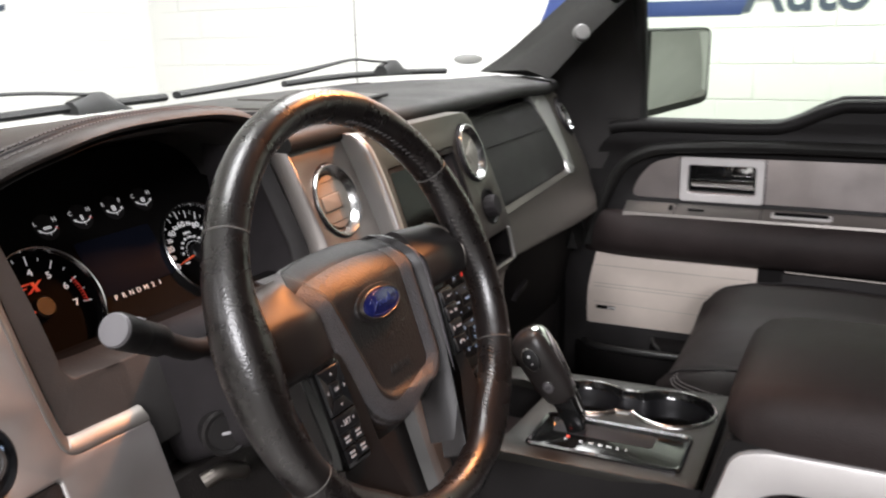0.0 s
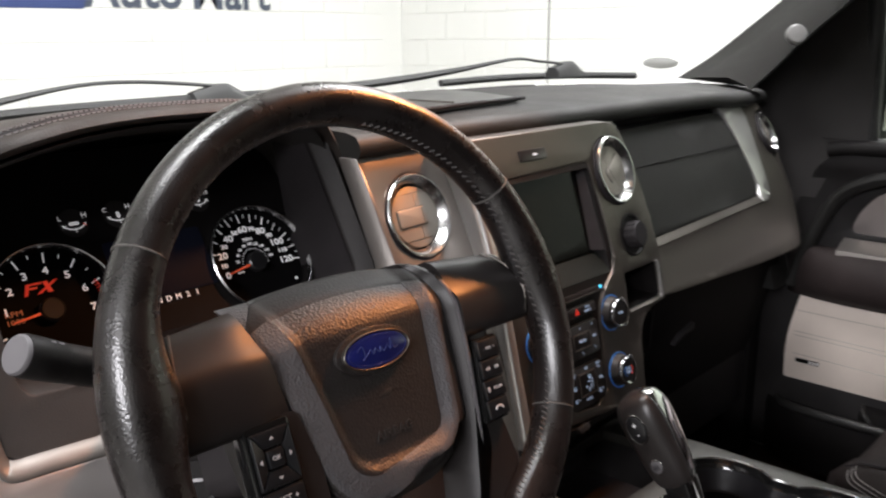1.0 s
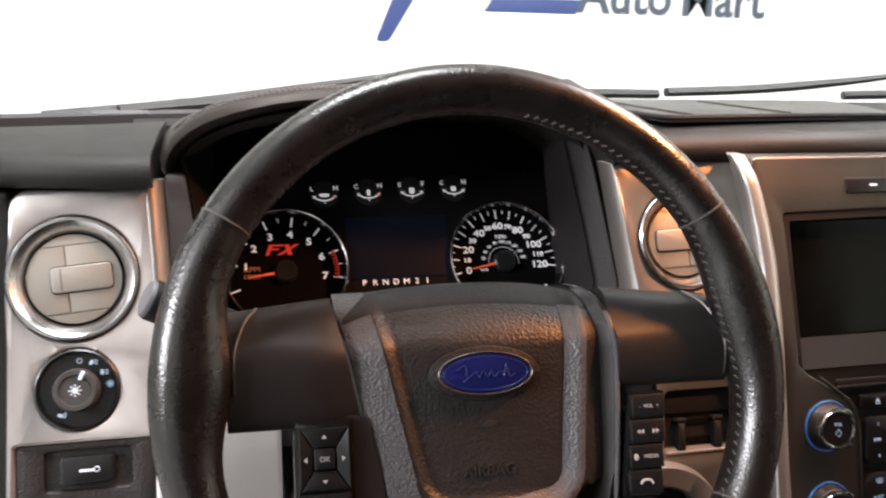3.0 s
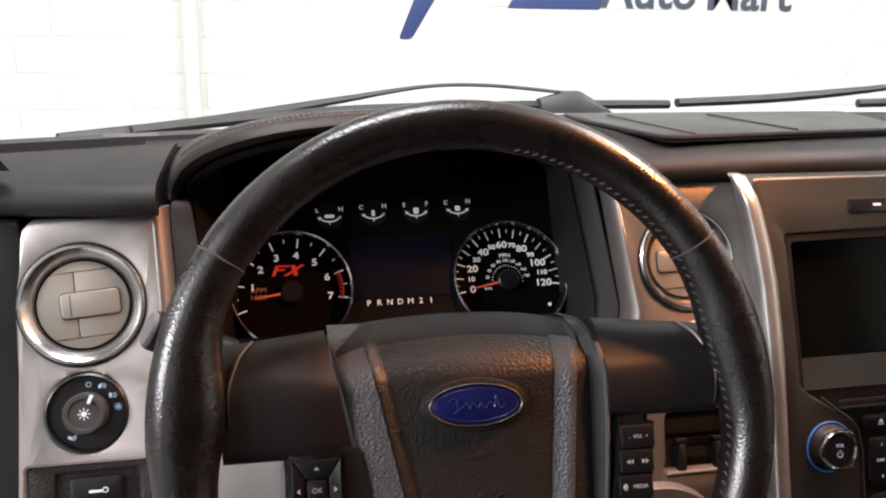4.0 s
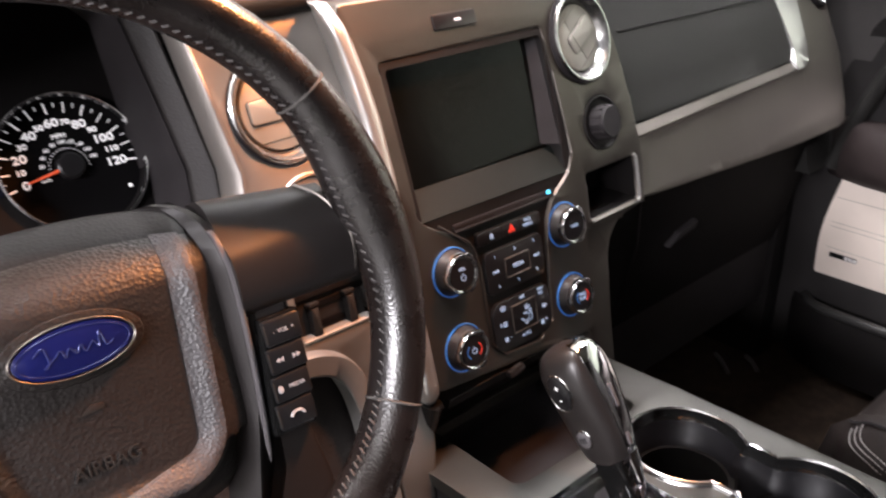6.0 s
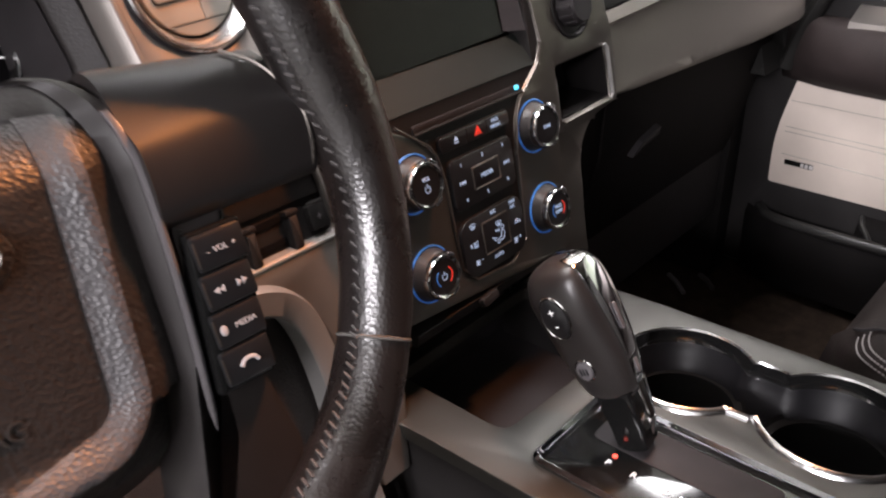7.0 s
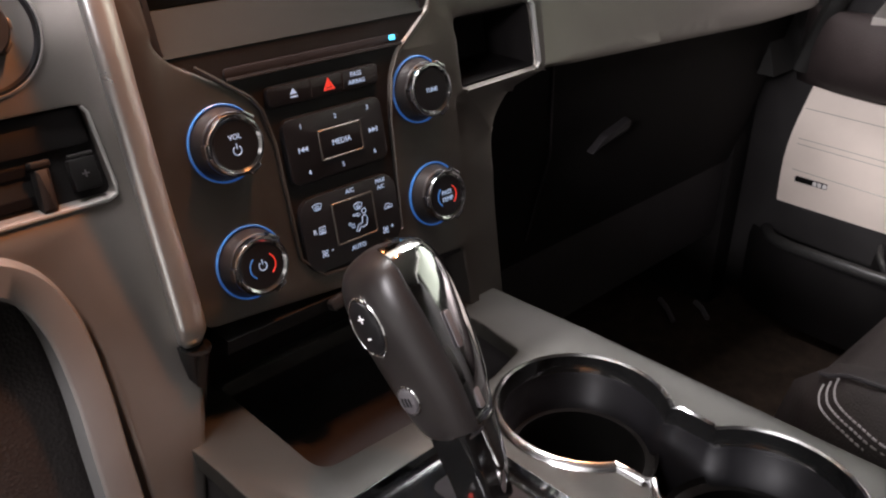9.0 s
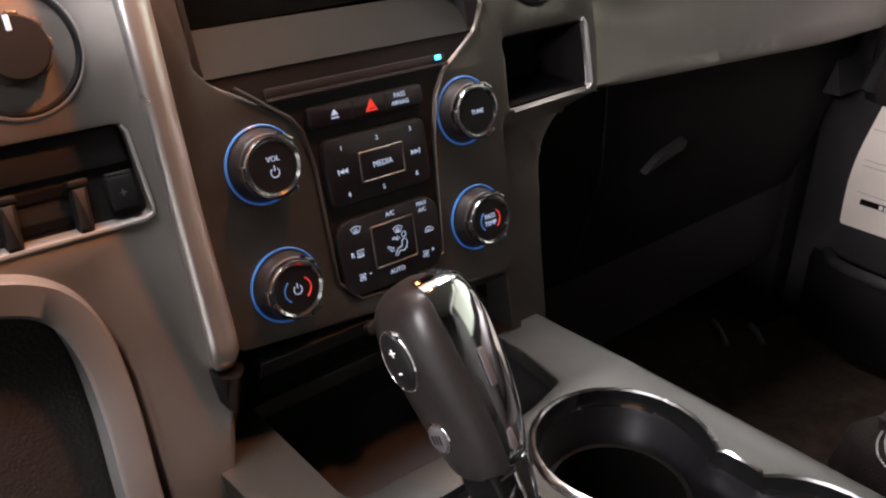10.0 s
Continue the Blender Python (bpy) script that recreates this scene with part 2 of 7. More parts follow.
def smooth_path(pts, n):
    """Catmull-Rom through the points."""
    pts = [Vector(p) for p in pts]
    out = []
    for i in range(len(pts) - 1):
        p0, p1, p2, p3 = pts[max(i - 1, 0)], pts[i], pts[i + 1], pts[min(i + 2, len(pts) - 1)]
        for k in range(n):
            t = k / n
            out.append(0.5 * ((2 * p1) + (p2 - p0) * t + (2 * p0 - 5 * p1 + 4 * p2 - p3) * t * t + (3 * p1 - p0 - 3 * p2 + p3) * t ** 3))
    return out + [pts[-1]]


def tube(path, radius, seg=10, closed=False, bm=None, flat=1.0, up=(0, 0, 1)):
    """A round bar along a path; radius a number or a list; flat squeezes it along up."""
    path = [Vector(p) for p in path]
    n = len(path)
    rings = []
    for i, p in enumerate(path):
        a = path[(i - 1) % n] if closed or i else path[i]
        b = path[(i + 1) % n] if closed or i < n - 1 else path[i]
        d = (b - a).normalized()
        s = d.cross(Vector(up))
        s = s.normalized() if s.length > 1e-4 else d.orthogonal().normalized()
        u = s.cross(d)
        r = radius[i] if isinstance(radius, (list, tuple)) else radius
        rings.append([p + s * r * math.cos(2 * math.pi * k / seg) + u * r * flat * math.sin(2 * math.pi * k / seg) for k in range(seg)])
    return ring_loft(rings, closed, bm=bm)


def round_rect(w, h, r, n=5, cx=0.0, cy=0.0):
    """Corner-rounded rectangle, anticlockwise. r: one radius or four (bottom left, bottom right, top right, top left)."""
    rs = r if isinstance(r, (list, tuple)) else [r] * 4
    out = []
    for (sx, sy, a0), q in zip(((-1, -1, 180), (1, -1, 270), (1, 1, 0), (-1, 1, 90)), rs):
        q = max(q, 1e-5)
        for k in range(n + 1):
            a = radians(a0 + 90 * k / n)
            out.append((cx + sx * (w / 2 - q) + q * math.cos(a), cy + sy * (h / 2 - q) + q * math.sin(a)))
    return out


def ellipse(rx, ry, n=40, cx=0.0, cy=0.0):
    return [(cx + rx * math.cos(2 * math.pi * k / n), cy + ry * math.sin(2 * math.pi * k / n)) for k in range(n)]


def rounded(pts, r, n=4):
    """A polygon with its corners rounded; r: one radius or one for each corner."""
    out = []
    m = len(pts)
    for i in range(m):
        p, a, b = Vector(pts[i]), Vector(pts[i - 1]), Vector(pts[(i + 1) % m])
        q = r[i] if isinstance(r, (list, tuple)) else r
        q = min(q, (a - p).length * 0.45, (b - p).length * 0.45)
        s, e = p + (a - p).normalized() * q, p + (b - p).normalized() * q
        for k in range(n + 1):
            t = k / n
            out.append(tuple(s * (1 - t) ** 2 + p * 2 * t * (1 - t) + e * t * t))
    return out


def inset(poly, d):
    """The polygon (anticlockwise) moved inwards by d."""
    out = []
    n = len(poly)
    for i in range(n):
        a, p, b = Vector(poly[i - 1]), Vector(poly[i]), Vector(poly[(i + 1) % n])
        e1, e2 = (p - a), (b - p)
        e1 = e1.normalized() if e1.length > 1e-9 else e2.normalized()
        e2 = e2.normalized() if e2.length > 1e-9 else e1
        n1, n2 = Vector((-e1.y, e1.x)), Vector((-e2.y, e2.x))
        m = n1 + n2
        m = m / max(m.length_squared / 2, 0.35) if m.length > 1e-6 else n1
        out.append((p.x + m.x * d, p.y + m.y * d))
    return out


def slab(poly, depth, m, bevel=0.0015, bm=None, steps=2):
    """A plate with a rounded front edge: poly in the local xy plane, depth along local +z, placed by m."""
    rings = [[m @ Vector((x, y, 0)) for x, y in poly]]
    for k in range(steps + 1):
        a = math.pi / 2 * k / steps
        rings.append([m @ Vector((x, y, depth - bevel + bevel * math.sin(a))) for x, y in inset(poly, bevel * (1 - math.cos(a)))])
    return ring_loft(rings, bm=bm)


def frame_slab(outer, inner, depth, m, bevel=0.001, bm=None):
    """A ring-shaped plate between two outlines with the same number of points."""
    prof = [(outer, 0, 0), (outer, 0, depth - bevel), (outer, bevel, depth), (inner, -bevel, depth), (inner, 0, depth - bevel), (inner, 0, 0)]
    return ring_loft([[m @ Vector((x, y, z)) for x, y in inset(p, d)] for p, d, z in prof], closed=True, bm=bm)


def lathe(profile, m, seg=36, bm=None, caps=True):
    """(radius, height) profile turned round local z."""
    rings = [[m @ Vector((r * math.cos(2 * math.pi * k / seg), r * math.sin(2 * math.pi * k / seg), z)) for k in range(seg)] for r, z in profile]
    return ring_loft(rings, caps=caps, bm=bm)


def box(x0, x1, y0, y1, z0, z1, bevel=0.0, bm=None, seg=2):
    b = bmesh.new()
    bmesh.ops.create_cube(b, size=1, matrix=Matrix.Translation(((x0 + x1) / 2, (y0 + y1) / 2, (z0 + z1) / 2)) @ Matrix.Diagonal((x1 - x0, y1 - y0, z1 - z0, 1)))
    if bevel:
        bmesh.ops.bevel(b, geom=b.edges[:], offset=bevel, segments=seg, affect="EDGES", profile=0.5)
    if bm is None:
        return b
    me = bpy.data.meshes.new("tmp")
    b.to_mesh(me)
    b.free()
    bm.from_mesh(me)
    bpy.data.meshes.remove(me)
    return bm


def panel(outer, holes, fy, depth, cuts_x=(), cuts_z=(), bevel=0.0, axis="y"):
    """A plate with openings: outlines in x and z, its front pushed to y = fy(x, z), thickness away from the driver (towards +y).
    With axis 'x' the outlines are in y and z and the plate lies at x = fy(y, z), thickness towards +x."""
    bm = bmesh.new()
    for loop in (outer, *holes):
        vs = [bm.verts.new((x, 0, z)) for x, z in loop]
        for i in range(len(vs)):
            bm.edges.new((vs[i - 1], vs[i]))
    bmesh.ops.triangle_fill(bm, use_beauty=True, use_dissolve=False, edges=bm.edges[:], normal=(0, -1, 0))
    for c in cuts_x:
        bmesh.ops.bisect_plane(bm, geom=bm.verts[:] + bm.edges[:] + bm.faces[:], plane_co=(c, 0, 0), plane_no=(1, 0, 0))
    for c in cuts_z:
        bmesh.ops.bisect_plane(bm, geom=bm.verts[:] + bm.edges[:] + bm.faces[:], plane_co=(0, 0, c), plane_no=(0, 0, 1))
    front = bm.faces[:]
    res = bmesh.ops.extrude_face_region(bm, geom=front, use_keep_orig=True)
    back = [g for g in res["geom"] if isinstance(g, bmesh.types.BMVert)]
    bset = set(back)
    for v in bm.verts:
        y = fy(v.co.x, v.co.z)
        v.co.y = y + (depth if v in bset else 0)
    if bevel:
        edges = [e for e in bm.edges if e.verts[0] not in bset and e.verts[1] not in bset and len(e.link_faces) == 2 and e.calc_face_angle(0) > 0.9]
        bmesh.ops.bevel(bm, geom=edges, offset=bevel, segments=2, affect="EDGES", profile=0.5)
    if axis == "x":
        for v in bm.verts:
            v.co = Vector((v.co.y, v.co.x, v.co.z))
    return bm


def sheet(fn, us, vs, thick):
    """A surface fn(u, v) -> place, given a thickness along its normal."""
    bm = bmesh.new()
    rows = [[bm.verts.new(fn(u, v)) for v in vs] for u in us]
    for a, b in zip(rows, rows[1:]):
        for i in range(len(vs) - 1):
            bm.faces.new((a[i], a[i + 1], b[i + 1], b[i]))
    bm.normal_update()
    bmesh.ops.solidify(bm, geom=bm.faces[:], thickness=thick)
    return bm


def text(body, size, m, material, parent, name="lettering", wide=1.0, depth=0.0002, bold=0.0):
    """A word as a mesh: it stands in the local xy plane of m, centred."""
    cu = bpy.data.curves.new("word", "FONT")
    cu.body, cu.size, cu.align_x, cu.align_y, cu.extrude = body, size, "CENTER", "CENTER", depth
    cu.resolution_u = 3
    cu.offset = bold
    tmp = bpy.data.objects.new("word", cu)
    scene.collection.objects.link(tmp)
    me = bpy.data.meshes.new_from_object(tmp)
    bpy.data.objects.remove(tmp)
    bpy.data.curves.remove(cu)
    me.transform(m @ Matrix.Diagonal((wide, 1, 1, 1)))
    me.materials.clear()
    me.materials.append(material)
    return part(name, me, material, parent)


def facing(x, y, z, rake=0.0, roll=0.0, turn=0.0):
    """A pose whose local x runs to the truck's right, y up and z back to the driver; rake leans the top forwards."""
    return pose(x, y, z, 0, 0, turn) @ pose(0, 0, 0, 90 - rake, 0, 0) @ pose(0, 0, 0, 0, 0, roll)


def lerp(a, b, t):
    return a + (b - a) * t


def clamp01(t):
    return max(0.0, min(1.0, t))


def ease(t):
    t = clamp01(t)
    return t * t * (3 - 2 * t)


def table(z, rows):
    """Straight lines through (z, y) rows, in rising z."""
    if z <= rows[0][0]:
        return rows[0][1]
    for (a, p), (b, q) in zip(rows, rows[1:]):
        if z <= b:
            return lerp(p, q, (z - a) / (b - a))
    return rows[-1][1]


def steps(a, b, n):
    return [lerp(a, b, i / n) for i in range(n + 1)]

# ---- the showroom ----
FRONT, RIGHT = 4.6, 4.2


def wall(name, x0, x1, y0, y1, z0, z1, material=None):
    return solid(name, box(x0, x1, y0, y1, z0, z1), material or WALLM, "white painted block wall of the showroom", "wall", kind="structure")


NORTH = wall("wall_north", -6.2, RIGHT, FRONT, FRONT + 0.2, 0, CEIL)
EAST = wall("wall_east", RIGHT, RIGHT + 0.2, -6.5, FRONT + 0.2, 0, CEIL)
# unseen west and south walls, greyed so less light reaches the cab
wall("wall_west", -6.2, -6.0, -6.5, FRONT, 0, CEIL, GREYWALL)
wall("wall_south", -6.0, RIGHT, -6.5, -6.3, 0, CEIL, GREYWALL)
solid("floor", box(-6.2, RIGHT + 0.2, -6.5, FRONT + 0.2, -0.2, 0), FLOORM, "grey sealed concrete showroom floor", "floor", kind="structure")
solid("ceiling", box(-6.2, RIGHT + 0.2, -6.5, FRONT + 0.2, CEIL, CEIL + 0.2), WALLM, "white flat showroom ceiling", "ceiling", kind="structure")
for sx, sy, watts in STRIPS:
    lamp = thing("ceiling_light", (sx, sy, CEIL), "long white ceiling light panel", "lamp", "ceiling lights")
    part("housing", box(sx - 0.63, sx + 0.63, sy - 1.23, sy + 1.23, CEIL - 0.09, CEIL - 0.002, 0.01), BODY, lamp)
    part("diffuser", box(sx - 0.58, sx + 0.58, sy - 1.18, sy + 1.18, CEIL - 0.105, CEIL - 0.088, 0.004), mat("lamp_diffuser", (0.8, 0.8, 0.8), 0.6, vary=0.01, emit=(1, 0.98, 0.95), power=3.0), lamp)


for sx, sy, watts in SIDE_LIGHTS:
    lamp = thing("wall_light", (sx - 0.15, sy, 3.4), "long white wall-mounted light panel", "lamp", "wall lights")
    m = pose(sx + 0.26, sy, 3.40, 0, -72, 0)
    part("housing", slab(round_rect(0.56, 1.06, 0.02, 3), 0.05, m @ pose(0, 0, 0.012), 0.006), BODY, lamp)
    part("bracket", box(sx - 0.15, sx + 0.22, sy - 0.05, sy + 0.05, 3.42, 3.50, 0.005), BODY, lamp)


def wall_sign(m):
    """Dealer sign: blue car stroke, a bar and two words."""
    s = thing("wall_sign", m.translation, "blue and slate painted lettering with a car stroke on the wall", "sign", "wall signs")
    for word, x in (("Auto", 0.315), ("Mart", 1.005)):
        text(word, 0.315, m @ pose(x, 0.113, 0.004), SIGNGREY, s, wide=1.0, depth=0.002, bold=0.006)
    part("bar", slab([(-0.61, 0.0), (-0.02, 0.0), (0.03, 0.085), (-0.56, 0.085)], 0.004, m, 0.001), SIGNBLUE, s)
    stroke = rounded([(-1.28, -0.19), (-1.20, -0.19), (-1.00, 0.14), (-0.45, 0.45), (0.9, 0.58), (0.9, 0.68), (-0.55, 0.56), (-1.12, 0.20)], 0.03)
    part("car_stroke", slab(stroke, 0.004, m, 0.001), SIGNBLUE, s)
    return s


wall_sign(pose(1.60, FRONT - 0.007, 1.795) @ pose(0, 0, 0, 90, 0, 0))
wall_sign(pose(RIGHT - 0.007, 0.175, 1.675) @ pose(0, 0, 0, 90, 0, -90))
pipe = solid("wall_pipe", tube([(-0.87, FRONT - 0.055, 0.0), (-0.87, FRONT - 0.055, CEIL)], 0.045, 14), WALLM, "white painted conduit pipe running up the wall", "pipe")

# ---- shape of the dashboard ----
def y_glass(x):
    """Windscreen's lower edge, in plan."""
    return 0.45 - 0.27 * x * x


def y_drv(x, z):
    return 0.03 + 0.36 * (z - 1.28) + 0.02 * clamp01((-x - 0.3) / 0.35)


STACK = [(1.05, -0.035), (1.18, -0.012), (1.355, 0.024), (1.50, 0.071), (1.53, 0.085)]


def y_stack(x, z):
    return sum(table(z + d, STACK) for d in (-0.03, -0.015, 0, 0.015, 0.03)) / 5


def on_stack(x, z, out=0.0):
    """A pose on the face of the centre stack."""
    rake = math.degrees(math.atan2(y_stack(0, z + 0.01) - y_stack(0, z - 0.01), 0.02))
    return facing(x, y_stack(x, z), z, rake) @ pose(0, 0, out)


def on_drv(x, z, out=0.0):
    return facing(x, y_drv(x, z), z, 19.8) @ pose(0, 0, out)


def y_pass(x, z):
    end = 0.10 * ease((x - 0.68) / 0.14) ** 2
    return end + (0.045 + 0.5 * (z - 1.364) if z > 1.364 else 0.045 + 0.3 * (z - 1.364))


dash = thing("dashboard", (0, 0.25, 1.2), "black grained vinyl dashboard with satin silver trim panels", "dashboard")


def top_line(x):
    """Height of the pad's crown along the truck's width."""
    return 1.524 + 0.018 * ease((x + 0.75) / 0.7) - 0.010 * ease((x - 0.45) / 0.3)


def pad_ring(x):
    yg, zt = y_glass(x) + 0.02, top_line(x)
    lip = 0.108 + 0.035 * ease((abs(x) - 0.62) / 0.2)
    low = zt - 0.027
    return [Vector((x, y, z)) for y, z in ((lip + 0.012, low), (lip + 0.002, low + 0.003), (lip - 0.002, low + 0.009), (lip, zt - 0.010), (lip + 0.006, zt - 0.003), (lip + 0.02, zt), (lerp(lip, yg, 0.45), zt + 0.006), (lerp(lip, yg, 0.8), zt + 0.006), (yg, zt + 0.002), (yg, zt - 0.03), (lerp(lip, yg, 0.5), low - 0.01))]


def back_ring(x):
    yg, zt = y_glass(x) + 0.02, top_line(x)
    return [Vector((x, y, z)) for y, z in ((0.335, zt - 0.02), (0.335, zt + 0.0), (0.345, zt + 0.006), (yg, zt + 0.004), (yg, zt - 0.03))]


part("top_pad", ring_loft([pad_ring(x) for x in steps(-0.80, -0.628, 8)]), DASH, dash, "black grained soft dash top", crease=50)
part("top_pad", ring_loft([pad_ring(x) for x in steps(-0.246, 0.80, 30)]), DASH, dash, "black grained soft dash top", crease=50)
part("back_pad", ring_loft([back_ring(x) for x in steps(-0.66, -0.19, 14)]), DASH, dash, "black strip behind the brow", crease=50)
# shallow open tray on the crown: its mat, dark front edge and ribs
CROWN = top_line(0.0) + 0.0065
tray_mat = part("tray_mat", slab(rounded([(-0.181, 0.146), (0.116, 0.192), (0.165, 0.30), (0.19, 0.40), (-0.19, 0.40)], 0.010), 0.0045, pose(0, 0, CROWN - 0.002), 0.0012), TRAYMAT, dash, "dark smooth tray mat")
part("tray_edge", tube(smooth_path([(-0.197, 0.36, CROWN + 0.001), (-0.196, 0.27, CROWN + 0.002), (-0.190, 0.165, CROWN + 0.003), (-0.178, 0.142, CROWN + 0.003), (-0.14, 0.146, CROWN + 0.003), (0.0, 0.168, CROWN + 0.003), (0.118, 0.188, CROWN + 0.002)], 6), 0.0028, 8), DEEP, dash, "dark raised tray edge")
for x0 in (-0.14, -0.013):
    part("tray_rib", tube([(x0, 0.170 + (x0 + 0.14) * 0.2, CROWN + 0.0030), (x0 - 0.008, 0.36, CROWN + 0.0030)], 0.0016, 6), SATIN, tray_mat)
part("defrost_grille", slab(rounded([(-0.42, 0.392), (0.42, 0.392), (0.38, 0.415), (-0.38, 0.415)], 0.006), 0.006, pose(0, 0, 1.542), 0.001), DEEP, dash)

# silver panels beside the steering column; the right one's shade is in its colour
vent_r_hole = ellipse(0.0430, 0.0430, 36, -0.1815, 1.450)
brake_hole = rounded([(-0.2185, 1.278), (-0.131, 1.2775), (-0.1345, 1.325), (-0.2135, 1.3255)], 0.005, 3)
right_outer = rounded([(-0.165, 1.10), (-0.137, 1.10), (-0.1080, 1.20), (-0.1075, 1.32), (-0.1100, 1.40), (-0.1260, 1.516), (-0.246, 1.516), (-0.229, 1.41), (-0.240, 1.340), (-0.244, 1.262), (-0.215, 1.262), (-0.180, 1.250), (-0.165, 1.21)], [0.002, 0.002, 0.01, 0.01, 0.01, 0.004, 0.006, 0.01, 0.01, 0.01, 0.01, 0.02, 0.02], 3)
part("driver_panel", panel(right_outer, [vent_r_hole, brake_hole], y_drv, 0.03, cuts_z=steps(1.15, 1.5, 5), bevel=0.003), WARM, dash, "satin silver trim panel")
left_outer = rounded([(-0.738, 1.15), (-0.540, 1.15), (-0.538, 1.3285), (-0.6165, 1.3305), (-0.6235, 1.360), (-0.6310, 1.500), (-0.732, 1.494)], [0.004, 0.01, 0.002, 0.010, 0.03, 0.004, 0.012], 3)
vent_l_hole = ellipse(0.0452, 0.0452, 36, -0.6875, 1.433)
switch_hole = ellipse(0.029, 0.029, 32, -0.686, 1.354)
brake_bay = rounded([(-0.730, 1.235), (-0.632, 1.235), (-0.632, 1.317), (-0.730, 1.317)], 0.003, 3)
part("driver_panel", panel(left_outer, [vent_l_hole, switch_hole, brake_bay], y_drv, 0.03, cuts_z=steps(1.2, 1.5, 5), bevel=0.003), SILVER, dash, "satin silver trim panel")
notch = [(v.x, v.y) for v in smooth_path([(x, z, 0) for x, z in ((-0.6312, 1.502), (-0.6280, 1.450), (-0.6250, 1.395), (-0.6220, 1.355), (-0.6185, 1.3370), (-0.6110, 1.3312), (-0.590, 1.3304), (-0.565, 1.3298), (-0.5385, 1.3290))], 4)]
rings = []
for i, (x, z) in enumerate(notch):
    (xa, za), (xb, zb) = notch[max(i - 1, 0)], notch[min(i + 1, len(notch) - 1)]
    n = Vector((za - zb, 0, xb - xa)).normalized()
    rings.append([Vector((x + n.x * a, y_drv(x, z) + b, z + n.z * a)) for a, b in ((-0.0045, 0.012), (-0.0040, 0.0010), (-0.0020, -0.0006), (0.0, -0.0004), (0.0030, 0.0014), (0.0095, 0.0085), (0.0105, 0.014))])
part("panel_bevel", ring_loft(rings), WARM, dash, "satin silver bevel round the cluster", crease=60)
part("end_strip", panel(rounded([(-0.775, 1.15), (-0.740, 1.15), (-0.734, 1.494), (-0.752, 1.494)], 0.003), [], lambda x, z: y_drv(x, z) + 0.006, 0.03, cuts_z=steps(1.2, 1.5, 4), bevel=0.002), DASH, dash)
flank = [(1.514, -0.245), (1.46, -0.2365), (1.41, -0.2295), (1.37, -0.2345), (1.34, -0.2395), (1.30, -0.2425), (1.264, -0.2435)]
part("panel_flank", ring_loft([[Vector((x + a * k, y_drv(x, z) + b * k, z)) for a, b in ((0.0018, -0.0006), (-0.0002, -0.0009), (-0.0018, 0.0002), (-0.0055, 0.009), (-0.0090, 0.0190), (-0.0085, 0.024), (0.001, 0.024))] for z, x in flank for k in (lerp(0.8, 1.0, clamp01((1.51 - z) / 0.08)),)]), WARM, dash, "pale bevelled edge of the panel", crease=75)
part("surround_leg", ring_loft([[Vector((x + a, y_drv(x, z) + b, z)) for a, b in ((-0.0075, 0.026), (-0.0095, 0.0225), (-0.0110, 0.0220), (-0.0235, 0.0340), (-0.0245, 0.0365), (-0.0245, 0.060), (-0.006, 0.060))] for z, x in [(1.538, -0.2500)] + flank[:-2]]), HUBCAP, dash, "dark grained strip beside the cluster", crease=50)
part("cluster_wall", ring_loft([[Vector((x + a, y, z)) for a, y in ((-0.0255, y_drv(x, z) + 0.040), (-0.0262, y_drv(x, z) + 0.0385), (-0.031, 0.205), (-0.028, 0.212))] for z, x in [(1.536, -0.2500)] + flank[:-2]]), DEEP, dash, "dark side wall of the cluster", crease=50)
# pale rim of the knee opening and the black pad inside it
rim_pts = [(-0.245, 1.262), (-0.216, 1.261), (-0.193, 1.250), (-0.1815, 1.226), (-0.1785, 1.188), (-0.1800, 1.141), (-0.181, 1.05)]
knee_path = [(v.x, v.y) for v in smooth_path([(x, z, 0) for x, z in rim_pts], 6)]
rings = []
for i, (x, z) in enumerate(knee_path):
    (xa, za), (xb, zb) = knee_path[max(i - 1, 0)], knee_path[min(i + 1, len(knee_path) - 1)]
    n = Vector((zb - za, 0, xa - xb)).normalized()
    y = y_drv(x, z)
    rings.append([Vector((x + n.x * a, y + b, z + n.z * a)) for a, b in ((-0.0105, 0.012), (-0.0100, -0.003), (-0.0085, -0.0060), (0.0070, -0.0080), (0.0095, -0.0060), (0.0105, 0.012))])
part("knee_rim", ring_loft(rings), KNEE, dash, "satin grey rim of the knee opening", crease=45)
part("knee_pad", panel(rounded([(-0.535, 1.02), (-0.175, 1.02), (-0.183, 1.235), (-0.22, 1.262), (-0.535, 1.262)], 0.015), [], lambda x, z: y_drv(x, z) + 0.018, 0.03, cuts_z=steps(1.05, 1.25, 3)), GRAIN, dash, "black knee pad")
# black grained surround of the cluster
surround = rounded([(-0.6200, 1.505), (-0.6165, 1.43), (-0.6110, 1.343), (-0.606, 1.3385), (-0.545, 1.3365), (-0.545, 1.30), (-0.246, 1.30), (-0.244, 1.345), (-0.252, 1.372), (-0.545, 1.377), (-0.585, 1.379), (-0.5915, 1.388), (-0.5945, 1.430), (-0.5975, 1.455), (-0.6010, 1.482), (-0.6045, 1.505)], [0.003, 0.01, 0.004, 0.004, 0.004, 0.004, 0.006, 0.006, 0.006, 0.01, 0.008, 0.008, 0.01, 0.01, 0.01, 0.003])
